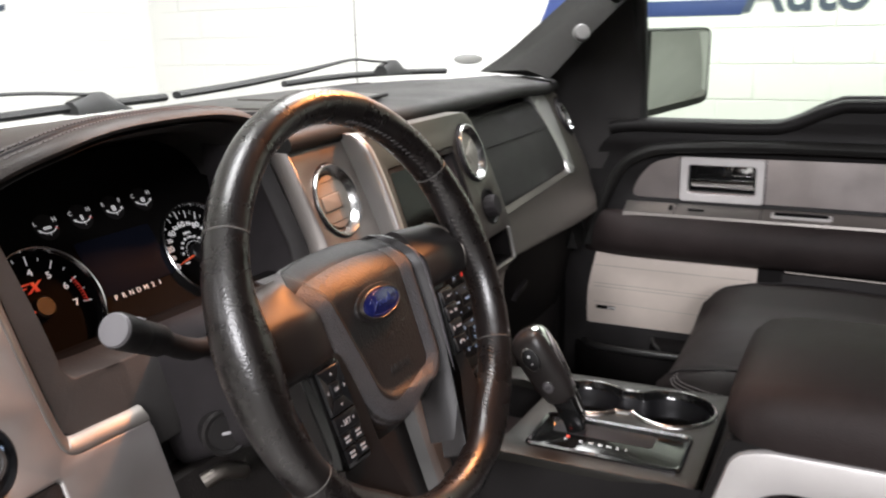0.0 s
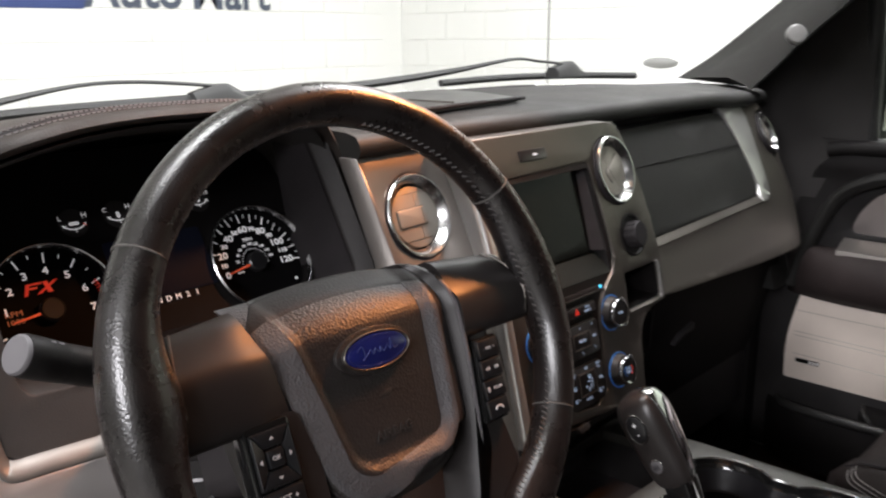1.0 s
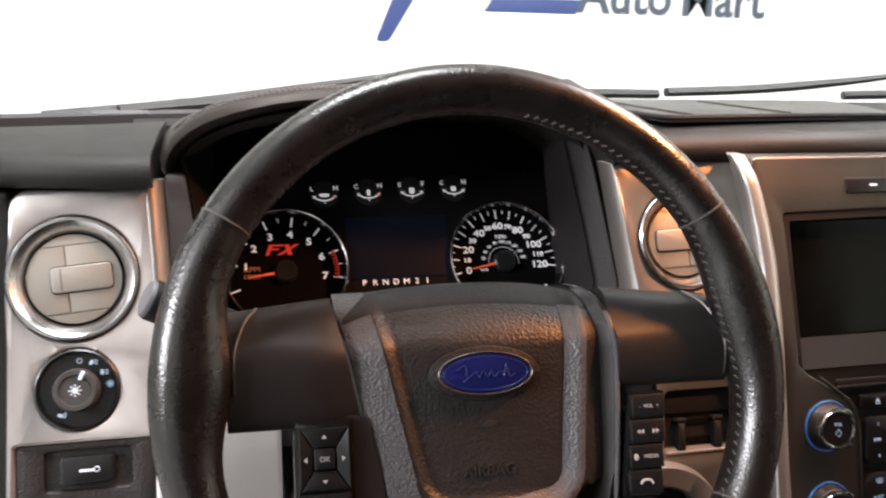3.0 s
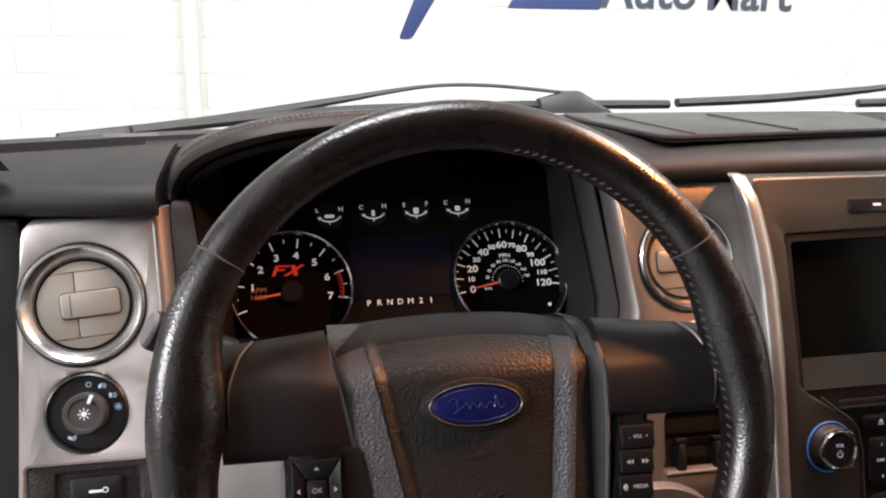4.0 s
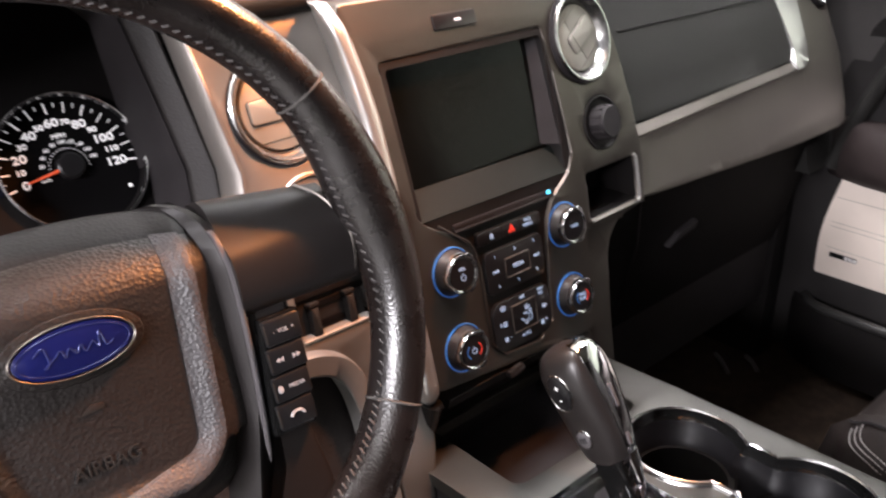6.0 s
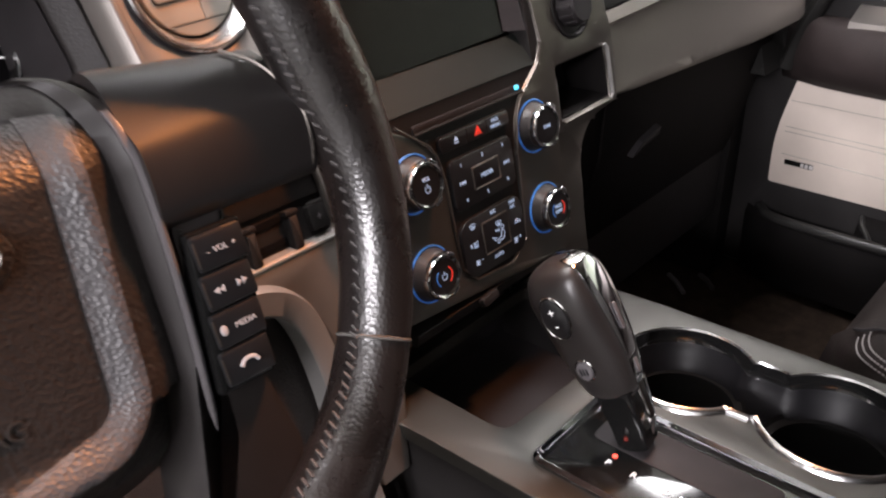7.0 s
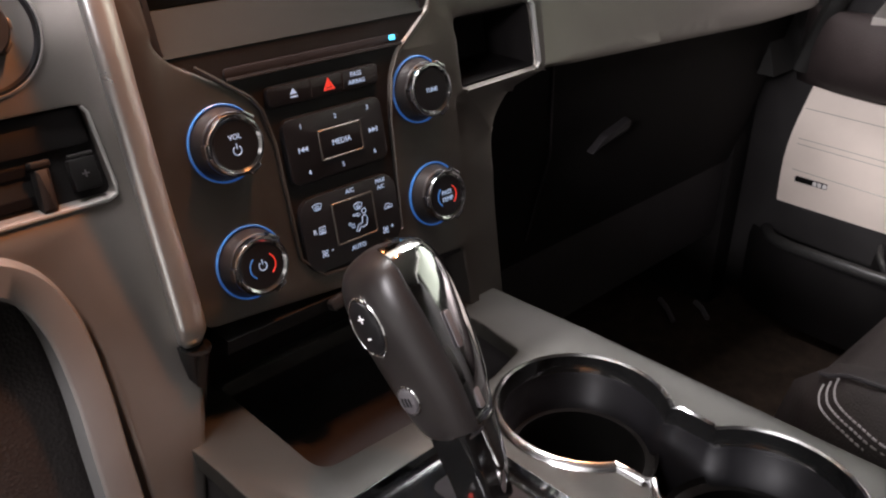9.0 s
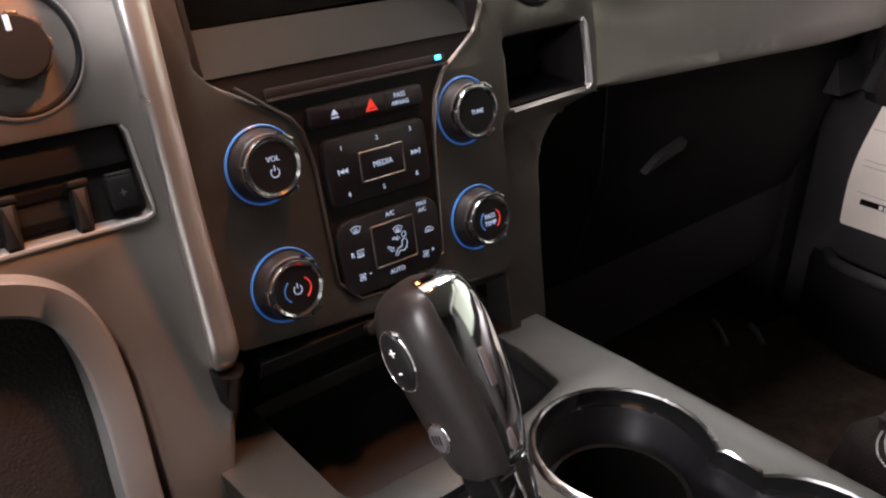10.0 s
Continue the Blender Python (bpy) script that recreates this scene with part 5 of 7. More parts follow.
part("slot_light", slab(round_rect(0.0045, 0.0030, 0.0006, 2), 0.0008, on_stack(0.058, 1.3345, 0.0008), 0.0002), mat("cyan_led", (0.1, 0.5, 0.7), 0.3, vary=0.02, emit=(0.08, 0.65, 1.0), power=3.0), slot, "small lit cyan light")


def key_block(x, z, w, h, name, r=0.004):
    return part(name, slab(round_rect(w, h, r, 4), 0.0042, on_stack(x, z, -0.002), 0.0014), BUTTON, stack)


def legend(word, x, z, size, parent, material=None, out=0.0024):
    return text(word, size, on_stack(x, z, out), material or LIT, parent)


def key_line(x0, z0, x1, z1, parent):
    return part("key_gap", tube([on_stack(x0, z0) @ Vector((0, 0, 0.0021)), on_stack(x1, z1) @ Vector((0, 0, 0.0021))], 0.0005, 5), DEEP, parent)


def outline(name, pts, m, parent, closed=True, r=0.00030):
    """A thin lit line drawn through points in millimetres."""
    return part(name, tube([m @ Vector((x * 0.001, y * 0.001, 0.0002)) for x, y in pts], r, 5, closed), LIT, parent)


def screen_mark(m, parent):
    """Windscreen outline with three rising waves."""
    outline("defrost_mark", [(-3.5, 1.2), (-1.8, 1.9), (0, 2.1), (1.8, 1.9), (3.5, 1.2), (2.0, -1.9), (0, -1.5), (-2.0, -1.9)], m, parent)
    for x in (-1.1, 0.0, 1.1):
        outline("defrost_mark", [(x, -2.4), (x + 0.35, -1.2), (x - 0.35, -0.2), (x, 0.9)], m, parent, False, 0.00026)


strip = key_block(0.0, 1.3155, 0.083, 0.0125, "key_strip", 0.003)
part("eject_mark", slab([(-0.0026, -0.0010), (0.0026, -0.0010), (0, 0.0024)], 0.0003, on_stack(-0.024, 1.3160, 0.0023), 0.0001), LIT, strip)
part("eject_bar", slab(round_rect(0.0052, 0.0009, 0.0001, 1), 0.0003, on_stack(-0.024, 1.3135, 0.0023), 0.0001), LIT, strip)
part("hazard_mark", frame_slab([(-0.0044, -0.0032), (0.0044, -0.0032), (0, 0.0044)], [(-0.0022, -0.0020), (0.0022, -0.0020), (0, 0.0018)], 0.0004, on_stack(0.002, 1.3155, 0.0023), 0.0001), LITRED, strip, "red hazard triangle")
part("hazard_core", slab([(-0.0016, -0.0014), (0.0016, -0.0014), (0, 0.0014)], 0.0004, on_stack(0.002, 1.3155, 0.0023), 0.0001), LITRED, strip)
legend("PASS", 0.0235, 1.3180, 0.0042, strip)
legend("AIRBAG", 0.0235, 1.3135, 0.0038, strip)
key_line(-0.011, 1.310, -0.011, 1.321, strip)
key_line(0.013, 1.310, 0.013, 1.321, strip)

radio = key_block(0.002, 1.2815, 0.076, 0.041, "radio_keys", 0.006)
for word, x, z in (("1", -0.0235, 1.2955), ("2", 0.0025, 1.2965), ("3", 0.0280, 1.2965), ("4", -0.0225, 1.2675), ("5", 0.0030, 1.2665), ("6", 0.0290, 1.2685)):
    legend(word, x, z, 0.0042, radio)
for x, s in ((-0.024, -1), (0.0295, 1)):
    for k in (0, 1):
        part("seek_mark", slab([(-0.0016, -0.0015), (0.0016, -0.0015), (0, 0.0015)], 0.0003, on_stack(x + (k - 0.5) * 0.0028, 1.2820, 0.0023) @ pose(0, 0, 0, 0, 0, -90 * s), 0.0001), LIT, radio)
    part("seek_bar", slab(round_rect(0.0008, 0.0034, 0.0001, 1), 0.0003, on_stack(x + s * 0.0036, 1.2820, 0.0023), 0.0001), LIT, radio)
part("media_key", slab(round_rect(0.031, 0.0165, 0.001, 2), 0.0010, on_stack(0.004, 1.2812, 0.002), 0.0006), BUTTON, radio)
part("media_rim", frame_slab(round_rect(0.0335, 0.019, 0.001, 2), round_rect(0.0312, 0.0167, 0.001, 2), 0.0014, on_stack(0.004, 1.2812, 0.002), 0.0003), SATIN, radio)
legend("MEDIA", 0.004, 1.2812, 0.0050, radio, out=0.0032)

climate = key_block(0.003, 1.2285, 0.078, 0.049, "climate_keys", 0.012)
for word, x, z, q in (("A/C", 0.004, 1.2490, 0.0042), ("MAX", 0.0290, 1.2490, 0.0038), ("A/C", 0.0290, 1.2448, 0.0038), ("AUTO", 0.0040, 1.2125, 0.0042), ("+", 0.0335, 1.2170, 0.0050), ("-", -0.0165, 1.2170, 0.0050)):
    legend(word, x, z, q, climate)
for x, z in ((0.0275, 1.2160), (-0.0225, 1.2160)):
    for a in (0, 90, 180, 270):
        outline("fan_mark", [(1.6 + 1.15 * math.cos(radians(q)), 0.75 * math.sin(radians(q))) for q in range(0, 360, 36)], on_stack(x, z, 0.0023) @ pose(0, 0, 0, 0, 0, a + 40), climate, r=0.00024)
screen_mark(on_stack(-0.0225, 1.2460, 0.0023), climate)
outline("rear_mark", [(-2.2, -2.0), (2.6, -2.0), (2.9, 2.0), (-1.9, 2.0)], on_stack(-0.0220, 1.2310, 0.0023), climate)
for x in (-0.9, 0.4, 1.7):
    outline("rear_mark", [(x, -2.6), (x + 0.3, -1.0), (x - 0.3, 0.0), (x, 0.9)], on_stack(-0.0220, 1.2310, 0.0023), climate, False, 0.00026)
legend("R", -0.0270, 1.2310, 0.0044, climate)
outline("car_mark", [(-3.4, -1.2), (3.2, -1.2), (3.4, 0.2), (1.8, 0.6), (0.6, 1.7), (-1.4, 1.7), (-3.0, 0.4)], on_stack(0.0325, 1.2310, 0.0023), climate)
outline("car_mark", [(-1.6, -0.2), (0.8, -0.2), (0.2, 0.6), (0.8, -0.2), (0.2, -0.9)], on_stack(0.0325, 1.2310, 0.0023), climate, False, 0.00024)
part("mode_key", slab(round_rect(0.031, 0.0255, 0.001, 2), 0.0010, on_stack(0.0045, 1.2310, 0.002), 0.0006), BUTTON, climate)
part("mode_rim", frame_slab(round_rect(0.0335, 0.028, 0.001, 2), round_rect(0.0312, 0.0257, 0.001, 2), 0.0014, on_stack(0.0045, 1.2310, 0.002), 0.0003), SATIN, climate)
MK = on_stack(0.0045, 1.2310, 0.0032)
outline("mode_mark", [(7.0 + 1.7 * math.cos(radians(q)), 3.0 + 1.7 * math.sin(radians(q))) for q in range(0, 360, 30)], MK, climate)
outline("mode_mark", [(6.4, 0.4), (8.0, -0.1), (8.9, -2.2), (8.0, -6.0), (5.2, -7.4), (2.6, -6.6), (0.4, -9.3), (-1.2, -8.8), (1.2, -4.8), (4.4, -4.4), (5.0, -0.8)], MK, climate)
outline("mode_mark", [(-2.2, 2.0), (1.6, 1.5), (1.4, 0.6), (3.8, 1.7), (2.0, 3.2), (1.8, 2.4), (-2.0, 2.9)], MK, climate, r=0.00026)
outline("mode_mark", [(-6.4, -2.4), (-3.6, -4.6), (-4.2, -5.3), (-1.6, -5.6), (-2.0, -3.0), (-2.7, -3.8), (-5.6, -1.6)], MK, climate, r=0.00026)
screen_mark(MK @ pose(0.0030, 0.0074, 0), climate)


def knob(x, z, kind):
    m = on_stack(x, z)
    labels = {"volume": "volume knob with blue lit ring", "tune": "tuning knob with blue lit ring", "driver": "driver temperature knob with blue lit ring", "passenger": "passenger temperature knob with blue lit ring"}
    k = part("knob", lathe([(0.0205, -0.002), (0.0205, 0.0015), (0.0195, 0.0030), (0.0185, 0.0075), (0.0180, 0.0090), (0.0165, 0.0100)], m, 40), SPOKE, stack, labels[kind])
    part("glow_ring", lathe([(0.0224, -0.001), (0.0224, 0.0010), (0.0219, 0.0014), (0.0213, 0.0010), (0.0213, -0.001)], m, 48, caps=False), LITBLUE, k, "blue lit ring")
    part("chrome_rim", lathe([(0.0170, 0.009), (0.0178, 0.0100), (0.0178, 0.0133), (0.0170, 0.0148), (0.0158, 0.0150), (0.0143, 0.0138), (0.0140, 0.009)], m, 40, caps=False), KNOBRIM, k, "chrome rim")
    for a in (55, 180, 300):
        part("rim_lug", slab(round_rect(0.0028, 0.0085, 0.001, 2), 0.005, m @ pose(0.0178 * math.cos(radians(a)), 0.0178 * math.sin(radians(a)), 0.0100, 0, 0, a), 0.0008), KNOBRIM, k)
    part("cap", lathe([(0.0141, 0.009), (0.0141, 0.0134), (0.0136, 0.0138), (0.0005, 0.0138)], m, 36), BUTTON, k)
    top = m @ pose(0, 0, 0.0140)
    if kind == "volume":
        text("VOL", 0.0042, top @ pose(0, 0.0045, 0), LIT, k)
    if kind == "tune":
        text("TUNE", 0.0040, top, LIT, k)
    if kind == "passenger":
        text("PASS", 0.0044, top @ pose(0, 0.0024, 0), LIT, k)
        text("TEMP", 0.0044, top @ pose(0, -0.0024, 0), LIT, k)
    if kind in ("volume", "driver"):
        c = -0.003 if kind == "volume" else 0.0
        part("power_mark", tube([top @ Vector((0.0026 * math.sin(radians(a)), c + 0.0026 * math.cos(radians(a)), 0.0002)) for a in steps(35, 325, 14)], 0.00030, 5), LIT, k)
        part("power_bar", slab(round_rect(0.0006, 0.0032, 0.0002, 1), 0.0003, top @ pose(0, c + 0.0024, 0), 0.0001), LIT, k)
    if kind in ("driver", "passenger"):
        for a0, a1, mm in ((50, -50, LITRED), (130, 230, LITBLUE)):
            part("temp_arc", tube([top @ Vector((0.0085 * math.cos(radians(a)), 0.0075 * math.sin(radians(a)), 0.0002)) for a in steps(a0, a1, 8)], 0.00042, 5), mm, k)
    return k


knob(-0.074, 1.2975, "volume")
knob(0.0745, 1.2985, "tune")
knob(-0.0735, 1.2275, "driver")
knob(0.0755, 1.2270, "passenger")

# hazard-style key above the screen, round knob right of it
rest = part("sensor_key", slab(round_rect(0.050, 0.0135, 0.002, 3), 0.003, on_stack(-0.0145, 1.498, -0.001), 0.001), BUTTON, stack, "small dark key above the screen")
part("key_mark", slab(round_rect(0.008, 0.0022, 0.0008, 2), 0.0003, on_stack(-0.012, 1.498, 0.0021), 0.0001), STACK_INK, rest)
dk = part("round_socket", lathe([(0.0275, -0.003), (0.0275, 0.0008), (0.0255, 0.0012), (0.0240, -0.001), (0.0235, -0.008), (0.0005, -0.008)], on_stack(0.152, 1.381), 40), PLASTIC, stack)
part("socket_cap", lathe([(0.0165, -0.006), (0.0165, 0.010), (0.0150, 0.0125), (0.0005, 0.0125)], on_stack(0.152, 1.381) @ pose(0, 0, 0, 0, 4, 0), 28), DEEP, dk, "black ribbed socket cap")
for a in range(0, 360, 30):
    part("cap_rib", slab(round_rect(0.002, 0.004, 0.0005, 2), 0.014, on_stack(0.152, 1.381) @ pose(0.0163 * math.cos(radians(a)), 0.0163 * math.sin(radians(a)), -0.003, 0, 0, a), 0.0006), DEEP, dk)

# ---- driver panel controls ----
light = thing("light_switch", on_drv(-0.686, 1.354).translation, "round black headlight switch with white symbols", "switch")
LS = on_drv(-0.686, 1.354)
part("plate", lathe([(0.0305, -0.012), (0.0305, 0.0006), (0.0290, 0.0016), (0.0278, -0.0010), (0.0272, -0.004), (0.0005, -0.004)], LS, 44), BUTTON, light)
lk = part("dial", lathe([(0.0160, -0.004), (0.0158, 0.010), (0.0145, 0.0125), (0.0118, 0.0125), (0.0112, 0.0112), (0.0005, 0.0112)], LS, 36), KNOBGREY, light, "grey turning knob")
part("pointer", slab(round_rect(0.0026, 0.0070, 0.0005, 2), 0.0016, LS @ pose(0, 0, 0.0118, 0, 0, -24) @ pose(0, 0.0118, 0), 0.0003), STACK_INK, lk)
for a in range(0, 360, 45):
    part("lamp_mark", slab(round_rect(0.0007, 0.0022, 0.0002, 1), 0.0004, LS @ pose(0, 0, 0.0112, 0, 0, a) @ pose(0, 0.0036, 0), 0.0001), STACK_INK, lk)
part("lamp_mark", lathe([(0.0021, 0.0112), (0.0021, 0.0116), (0.0005, 0.0116)], LS, 14), STACK_INK, lk)
part("symbol", frame_slab(ellipse(0.0021, 0.0021, 16), ellipse(0.0015, 0.0015, 16), 0.0004, LS @ pose(0.0010, 0.0215, -0.004), 0.0001), STACK_INK, light)
for x, y, r in ((0.0115, 0.0198, -25), (0.0190, 0.0120, 0), (-0.0110, -0.0185, 60)):
    part("symbol", slab(ellipse(0.0013, 0.0022, 14), 0.0004, LS @ pose(x - 0.002, y, -0.004, 0, 0, r), 0.0001), STACK_INK, light)
    for q in (-0.0014, 0, 0.0014):
        part("symbol", slab(round_rect(0.0026, 0.0006, 0.0001, 1), 0.0004, LS @ pose(x + 0.0012, y + q, -0.004, 0, 0, r * 0.5), 0.0001), STACK_INK, light)
for a in range(0, 180, 45):
    part("symbol", slab(round_rect(0.0060, 0.0008, 0.0002, 1), 0.0004, LS @ pose(0.0225, 0.0030, -0.004, 0, 0, a), 0.0001), LIT, light)

release = thing("parking_brake_release", (-0.681, 0.06, 1.235), "black parking brake release in a recessed plate", "switch")
part("plate", panel(rounded([(-0.7295, 1.236), (-0.6325, 1.236), (-0.6325, 1.3165), (-0.7295, 1.3165)], 0.003), [round_rect(0.062, 0.0285, 0.003, 3, -0.6795, 1.2975)], lambda x, z: y_drv(x, z) + 0.002, 0.012, bevel=0.0008), GRAIN, release)
part("well", panel(round_rect(0.066, 0.032, 0.003, 3, -0.6795, 1.2975), [], lambda x, z: y_drv(x, z) + 0.006, 0.008), GRAIN, release)
part("handle", slab(round_rect(0.038, 0.0205, 0.003, 3), 0.012, on_drv(-0.680, 1.2985, -0.010), 0.002), BUTTON, release)
part("handle_mark", slab(round_rect(0.010, 0.0020, 0.0005, 2), 0.0004, on_drv(-0.6805, 1.2980, 0.0021), 0.0001), STACK_INK, release)
part("handle_mark", frame_slab(ellipse(0.0022, 0.0022, 12), ellipse(0.0015, 0.0015, 12), 0.0004, on_drv(-0.6735, 1.2985, 0.0021), 0.0001), STACK_INK, release)

drive = thing("drive_mode_switch", on_drv(-0.1765, 1.367).translation, "round black drive mode knob with ridged grip", "switch")
DM = on_drv(-0.1765, 1.367)
part("plate", lathe([(0.0325, -0.002), (0.0325, 0.0012), (0.0310, 0.0022), (0.0295, 0.0002), (0.0290, -0.002), (0.0005, -0.002)], DM, 44), BUTTON, drive)
part("plate_rim", lathe([(0.0340, -0.001), (0.0340, 0.0010), (0.0330, 0.0018), (0.0323, 0.0008)], DM, 48, caps=False), SILVER, drive)
dd = part("dial", lathe([(0.0165, -0.002), (0.0162, 0.009), (0.0148, 0.0118), (0.0005, 0.0122)], DM, 36), PLASTIC, drive)
for a in range(0, 360, 40):
    part("grip_rib", slab(round_rect(0.003, 0.006, 0.001, 2), 0.010, DM @ pose(0.0163 * math.cos(radians(a)), 0.0163 * math.sin(radians(a)), -0.001, 0, 0, a), 0.0008), SATIN, dd)
part("pointer", slab(round_rect(0.0026, 0.0075, 0.0005, 2), 0.0014, DM @ pose(-0.001, 0.0115, 0.0112), 0.0003), STACK_INK, dd)
text("ON", 0.0048, DM @ pose(0.0065, 0.0225, -0.0016), LIT, drive)
text("OFF", 0.0048, DM @ pose(-0.0085, 0.0225, -0.0016), LIT, drive)
for x in (-0.006, 0.0, 0.006):
    part("axle_mark", slab(round_rect(0.0010, 0.0040, 0.0002, 1), 0.0004, DM @ pose(x, -0.0225, -0.002), 0.0001), STRIP, drive)
part("axle_mark", slab(round_rect(0.013, 0.0008, 0.0002, 1), 0.0004, DM @ pose(0, -0.0225, -0.002), 0.0001), STRIP, drive)

brake = thing("trailer_brake_controller", (-0.182, 0.05, 1.278), "recessed black trailer brake controller with sliding levers", "controller")
part("well", panel(rounded([(-0.223, 1.274), (-0.127, 1.273), (-0.130, 1.329), (-0.218, 1.3295)], 0.006, 3), [], lambda x, z: y_drv(x, z) + 0.009, 0.008), PLASTIC, brake, "dark recessed control plate")
part("upper_plate", panel(rounded([(-0.2155, 1.3055), (-0.1350, 1.3045), (-0.1365, 1.3235), (-0.2130, 1.3240)], 0.003, 3), [], lambda x, z: y_drv(x, z) + 0.006, 0.006, bevel=0.001), PLASTIC, brake)
for z in (1.2830, 1.2975):
    part("slot", panel(rounded([(-0.1960, z - 0.0022), (-0.1705, z - 0.0022), (-0.1705, z + 0.0022), (-0.1960, z + 0.0022)], 0.001, 2), [], lambda x, z: y_drv(x, z) + 0.0078, 0.002), DIAL, brake)
for x in (-0.2005, -0.1655):
    part("lever", slab(rounded([(-0.0048, -0.0125), (0.0032, -0.0125), (0.0048, 0.0105), (-0.0032, 0.0105)], 0.0015, 2), 0.0085, on_drv(x, 1.2900, -0.009), 0.0020), PLASTIC, brake)
    part("lever_top", slab(round_rect(0.0105, 0.0040, 0.0012, 2), 0.0080, on_drv(x + 0.0010, 1.3020, -0.009), 0.0012), PLASTIC, brake)
plus = part("plus_key", slab(round_rect(0.0145, 0.0175, 0.0015, 2), 0.006, on_drv(-0.1435, 1.2925, -0.0080), 0.001), PLASTIC, brake)
text("+", 0.0085, on_drv(-0.1435, 1.2920, -0.0018), STRIP, plus)
part("key_edge", slab(round_rect(0.0135, 0.0022, 0.0006, 2), 0.0012, on_drv(-0.1435, 1.3020, -0.0035), 0.0004), EMBOSS, plus)
part("well_rim", tube([Vector((x, y_drv(x, z) - 0.0008, z)) for x, z in ((-0.217, 1.2775), (-0.137, 1.2770), (-0.1318, 1.2790), (-0.1310, 1.2830), (-0.1340, 1.3215), (-0.1365, 1.3248))], 0.0011, 6), BAR, brake, "bright edge of the recess")

# ---- floor console ----
TOP = 1.135
console = thing("floor_console", (0, -0.15, 0.78), "warm grey centre console with shift plate and twin cup holders", "console")


def flat_panel(outer, holes, z, depth, material, name, parent, label="", bevel=0.002):
    """A level plate with openings: outlines in x and y, top at z."""
    bm = panel(outer, holes, lambda a, b: 0.0, depth, bevel=bevel)
    for v in bm.verts:
        v.co = Vector((v.co.x, v.co.z, z - v.co.y))
    return part(name, bm, material, parent, label)


def cup_outline(grow=0.0):
    """Two round wells joined by a waist with small steps."""
    c1, r1, c2, r2 = (0.060, -0.155), 0.0510 + grow, (0.067, -0.270), 0.0535 + grow
    out = []
    for k in range(25):
        a = radians(lerp(-47, 236, k / 24))
        out.append((c1[0] + r1 * math.cos(a), c1[1] + r1 * math.sin(a)))
    out.append((0.034 - grow, -0.199))
    out.append((0.035 - grow, -0.219))
    for k in range(25):
        a = radians(lerp(124, 416, k / 24))
        out.append((c2[0] + r2 * math.cos(a), c2[1] + r2 * math.sin(a)))
    out.append((0.098 + grow, -0.220))
    out.append((0.098 + grow, -0.199))
    return out


tray_hole = rounded([(-0.092, -0.088), (0.040, -0.094), (0.080, -0.084), (0.086, -0.035), (0.080, 0.02), (-0.092, 0.02)], [0.012, 0.01, 0.006, 0.01, 0.004, 0.006])
plate_hole = round_rect(0.092, 0.190, 0.010, 4, -0.0585, -0.2160)
outer = rounded([(-0.130, -0.335), (0.142, -0.335), (0.134, -0.10), (0.128, 0.03), (-0.140, 0.03), (-0.135, -0.04)], 0.006)
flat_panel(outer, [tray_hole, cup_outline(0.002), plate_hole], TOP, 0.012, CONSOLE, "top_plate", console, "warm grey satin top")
part("left_side", ring_loft([[Vector((x, y, z)) for x, z in ((-0.1305, TOP - 0.001), (-0.134, 1.10), (-0.150, 0.80), (-0.12, 0.80), (-0.12, TOP - 0.013))] for y in (-0.36, 0.06)]), PLASTIC, console, "black grained console side")
part("right_side", ring_loft([[Vector((x, y, z)) for x, z in ((0.1285 + e, TOP - 0.001), (0.131 + e, 1.10), (0.143 + e, 0.80), (0.126, 0.80), (0.126, TOP - 0.013))] for y, e in ((-0.36, 0.013), (0.06, 0.0))]), PLASTIC, console, "black grained console side")
# front bin
tray = part("tray_floor", box(-0.10, 0.095, -0.095, 0.06, 1.062, 1.070), DEEP, console, "dark bin floor")
part("tray_wall", box(-0.10, 0.09, -0.101, -0.0955, 1.062, TOP - 0.012), PLASTIC, tray)
part("tray_wall", box(-0.102, -0.0955, -0.095, 0.05, 1.062, TOP - 0.012), PLASTIC, tray)
part("tray_wall", box(0.0875, 0.095, -0.095, 0.05, 1.062, TOP - 0.012), PLASTIC, tray)
part("tray_step", slab(round_rect(0.060, 0.030, 0.004, 3), 0.012, pose(-0.035, -0.070, 1.070), 0.002), PLASTIC, tray)
part("bin_back", panel(rounded([(-0.105, 1.06), (0.12, 1.06), (0.12, 1.20), (-0.105, 1.20)], 0.005), [], lambda x, z: 0.055, 0.01), DEEP, console)
part("bin_roof", ring_loft([[Vector((x, y, z)) for y, z in ((-0.010, 1.186), (-0.008, 1.176), (0.055, 1.172), (0.055, 1.19))] for x in (-0.098, 0.106)]), PLASTIC, console)
part("aux_plug", slab(round_rect(0.020, 0.008, 0.003, 3), 0.006, facing(-0.016, -0.010, 1.182, 20, 8), 0.001), SPOKE, console, "small pale flap under the stack")

# shift plate
sp = part("shift_plate", slab(round_rect(0.086, 0.184, 0.008, 4), 0.010, pose(-0.0585, -0.216, TOP - 0.009), 0.002), GLOSS, console, "gloss black shift plate")
part("plate_rim", frame_slab(round_rect(0.0965, 0.1945, 0.010, 4), round_rect(0.0855, 0.1835, 0.008, 4), 0.0075, pose(-0.0585, -0.216, TOP - 0.002), 0.0026), CHROME_D, sp, "chrome rim")
part("gate", slab(round_rect(0.034, 0.130, 0.006, 3), 0.0012, pose(-0.041, -0.205, TOP + 0.0005), 0.0005), DEEP, sp)
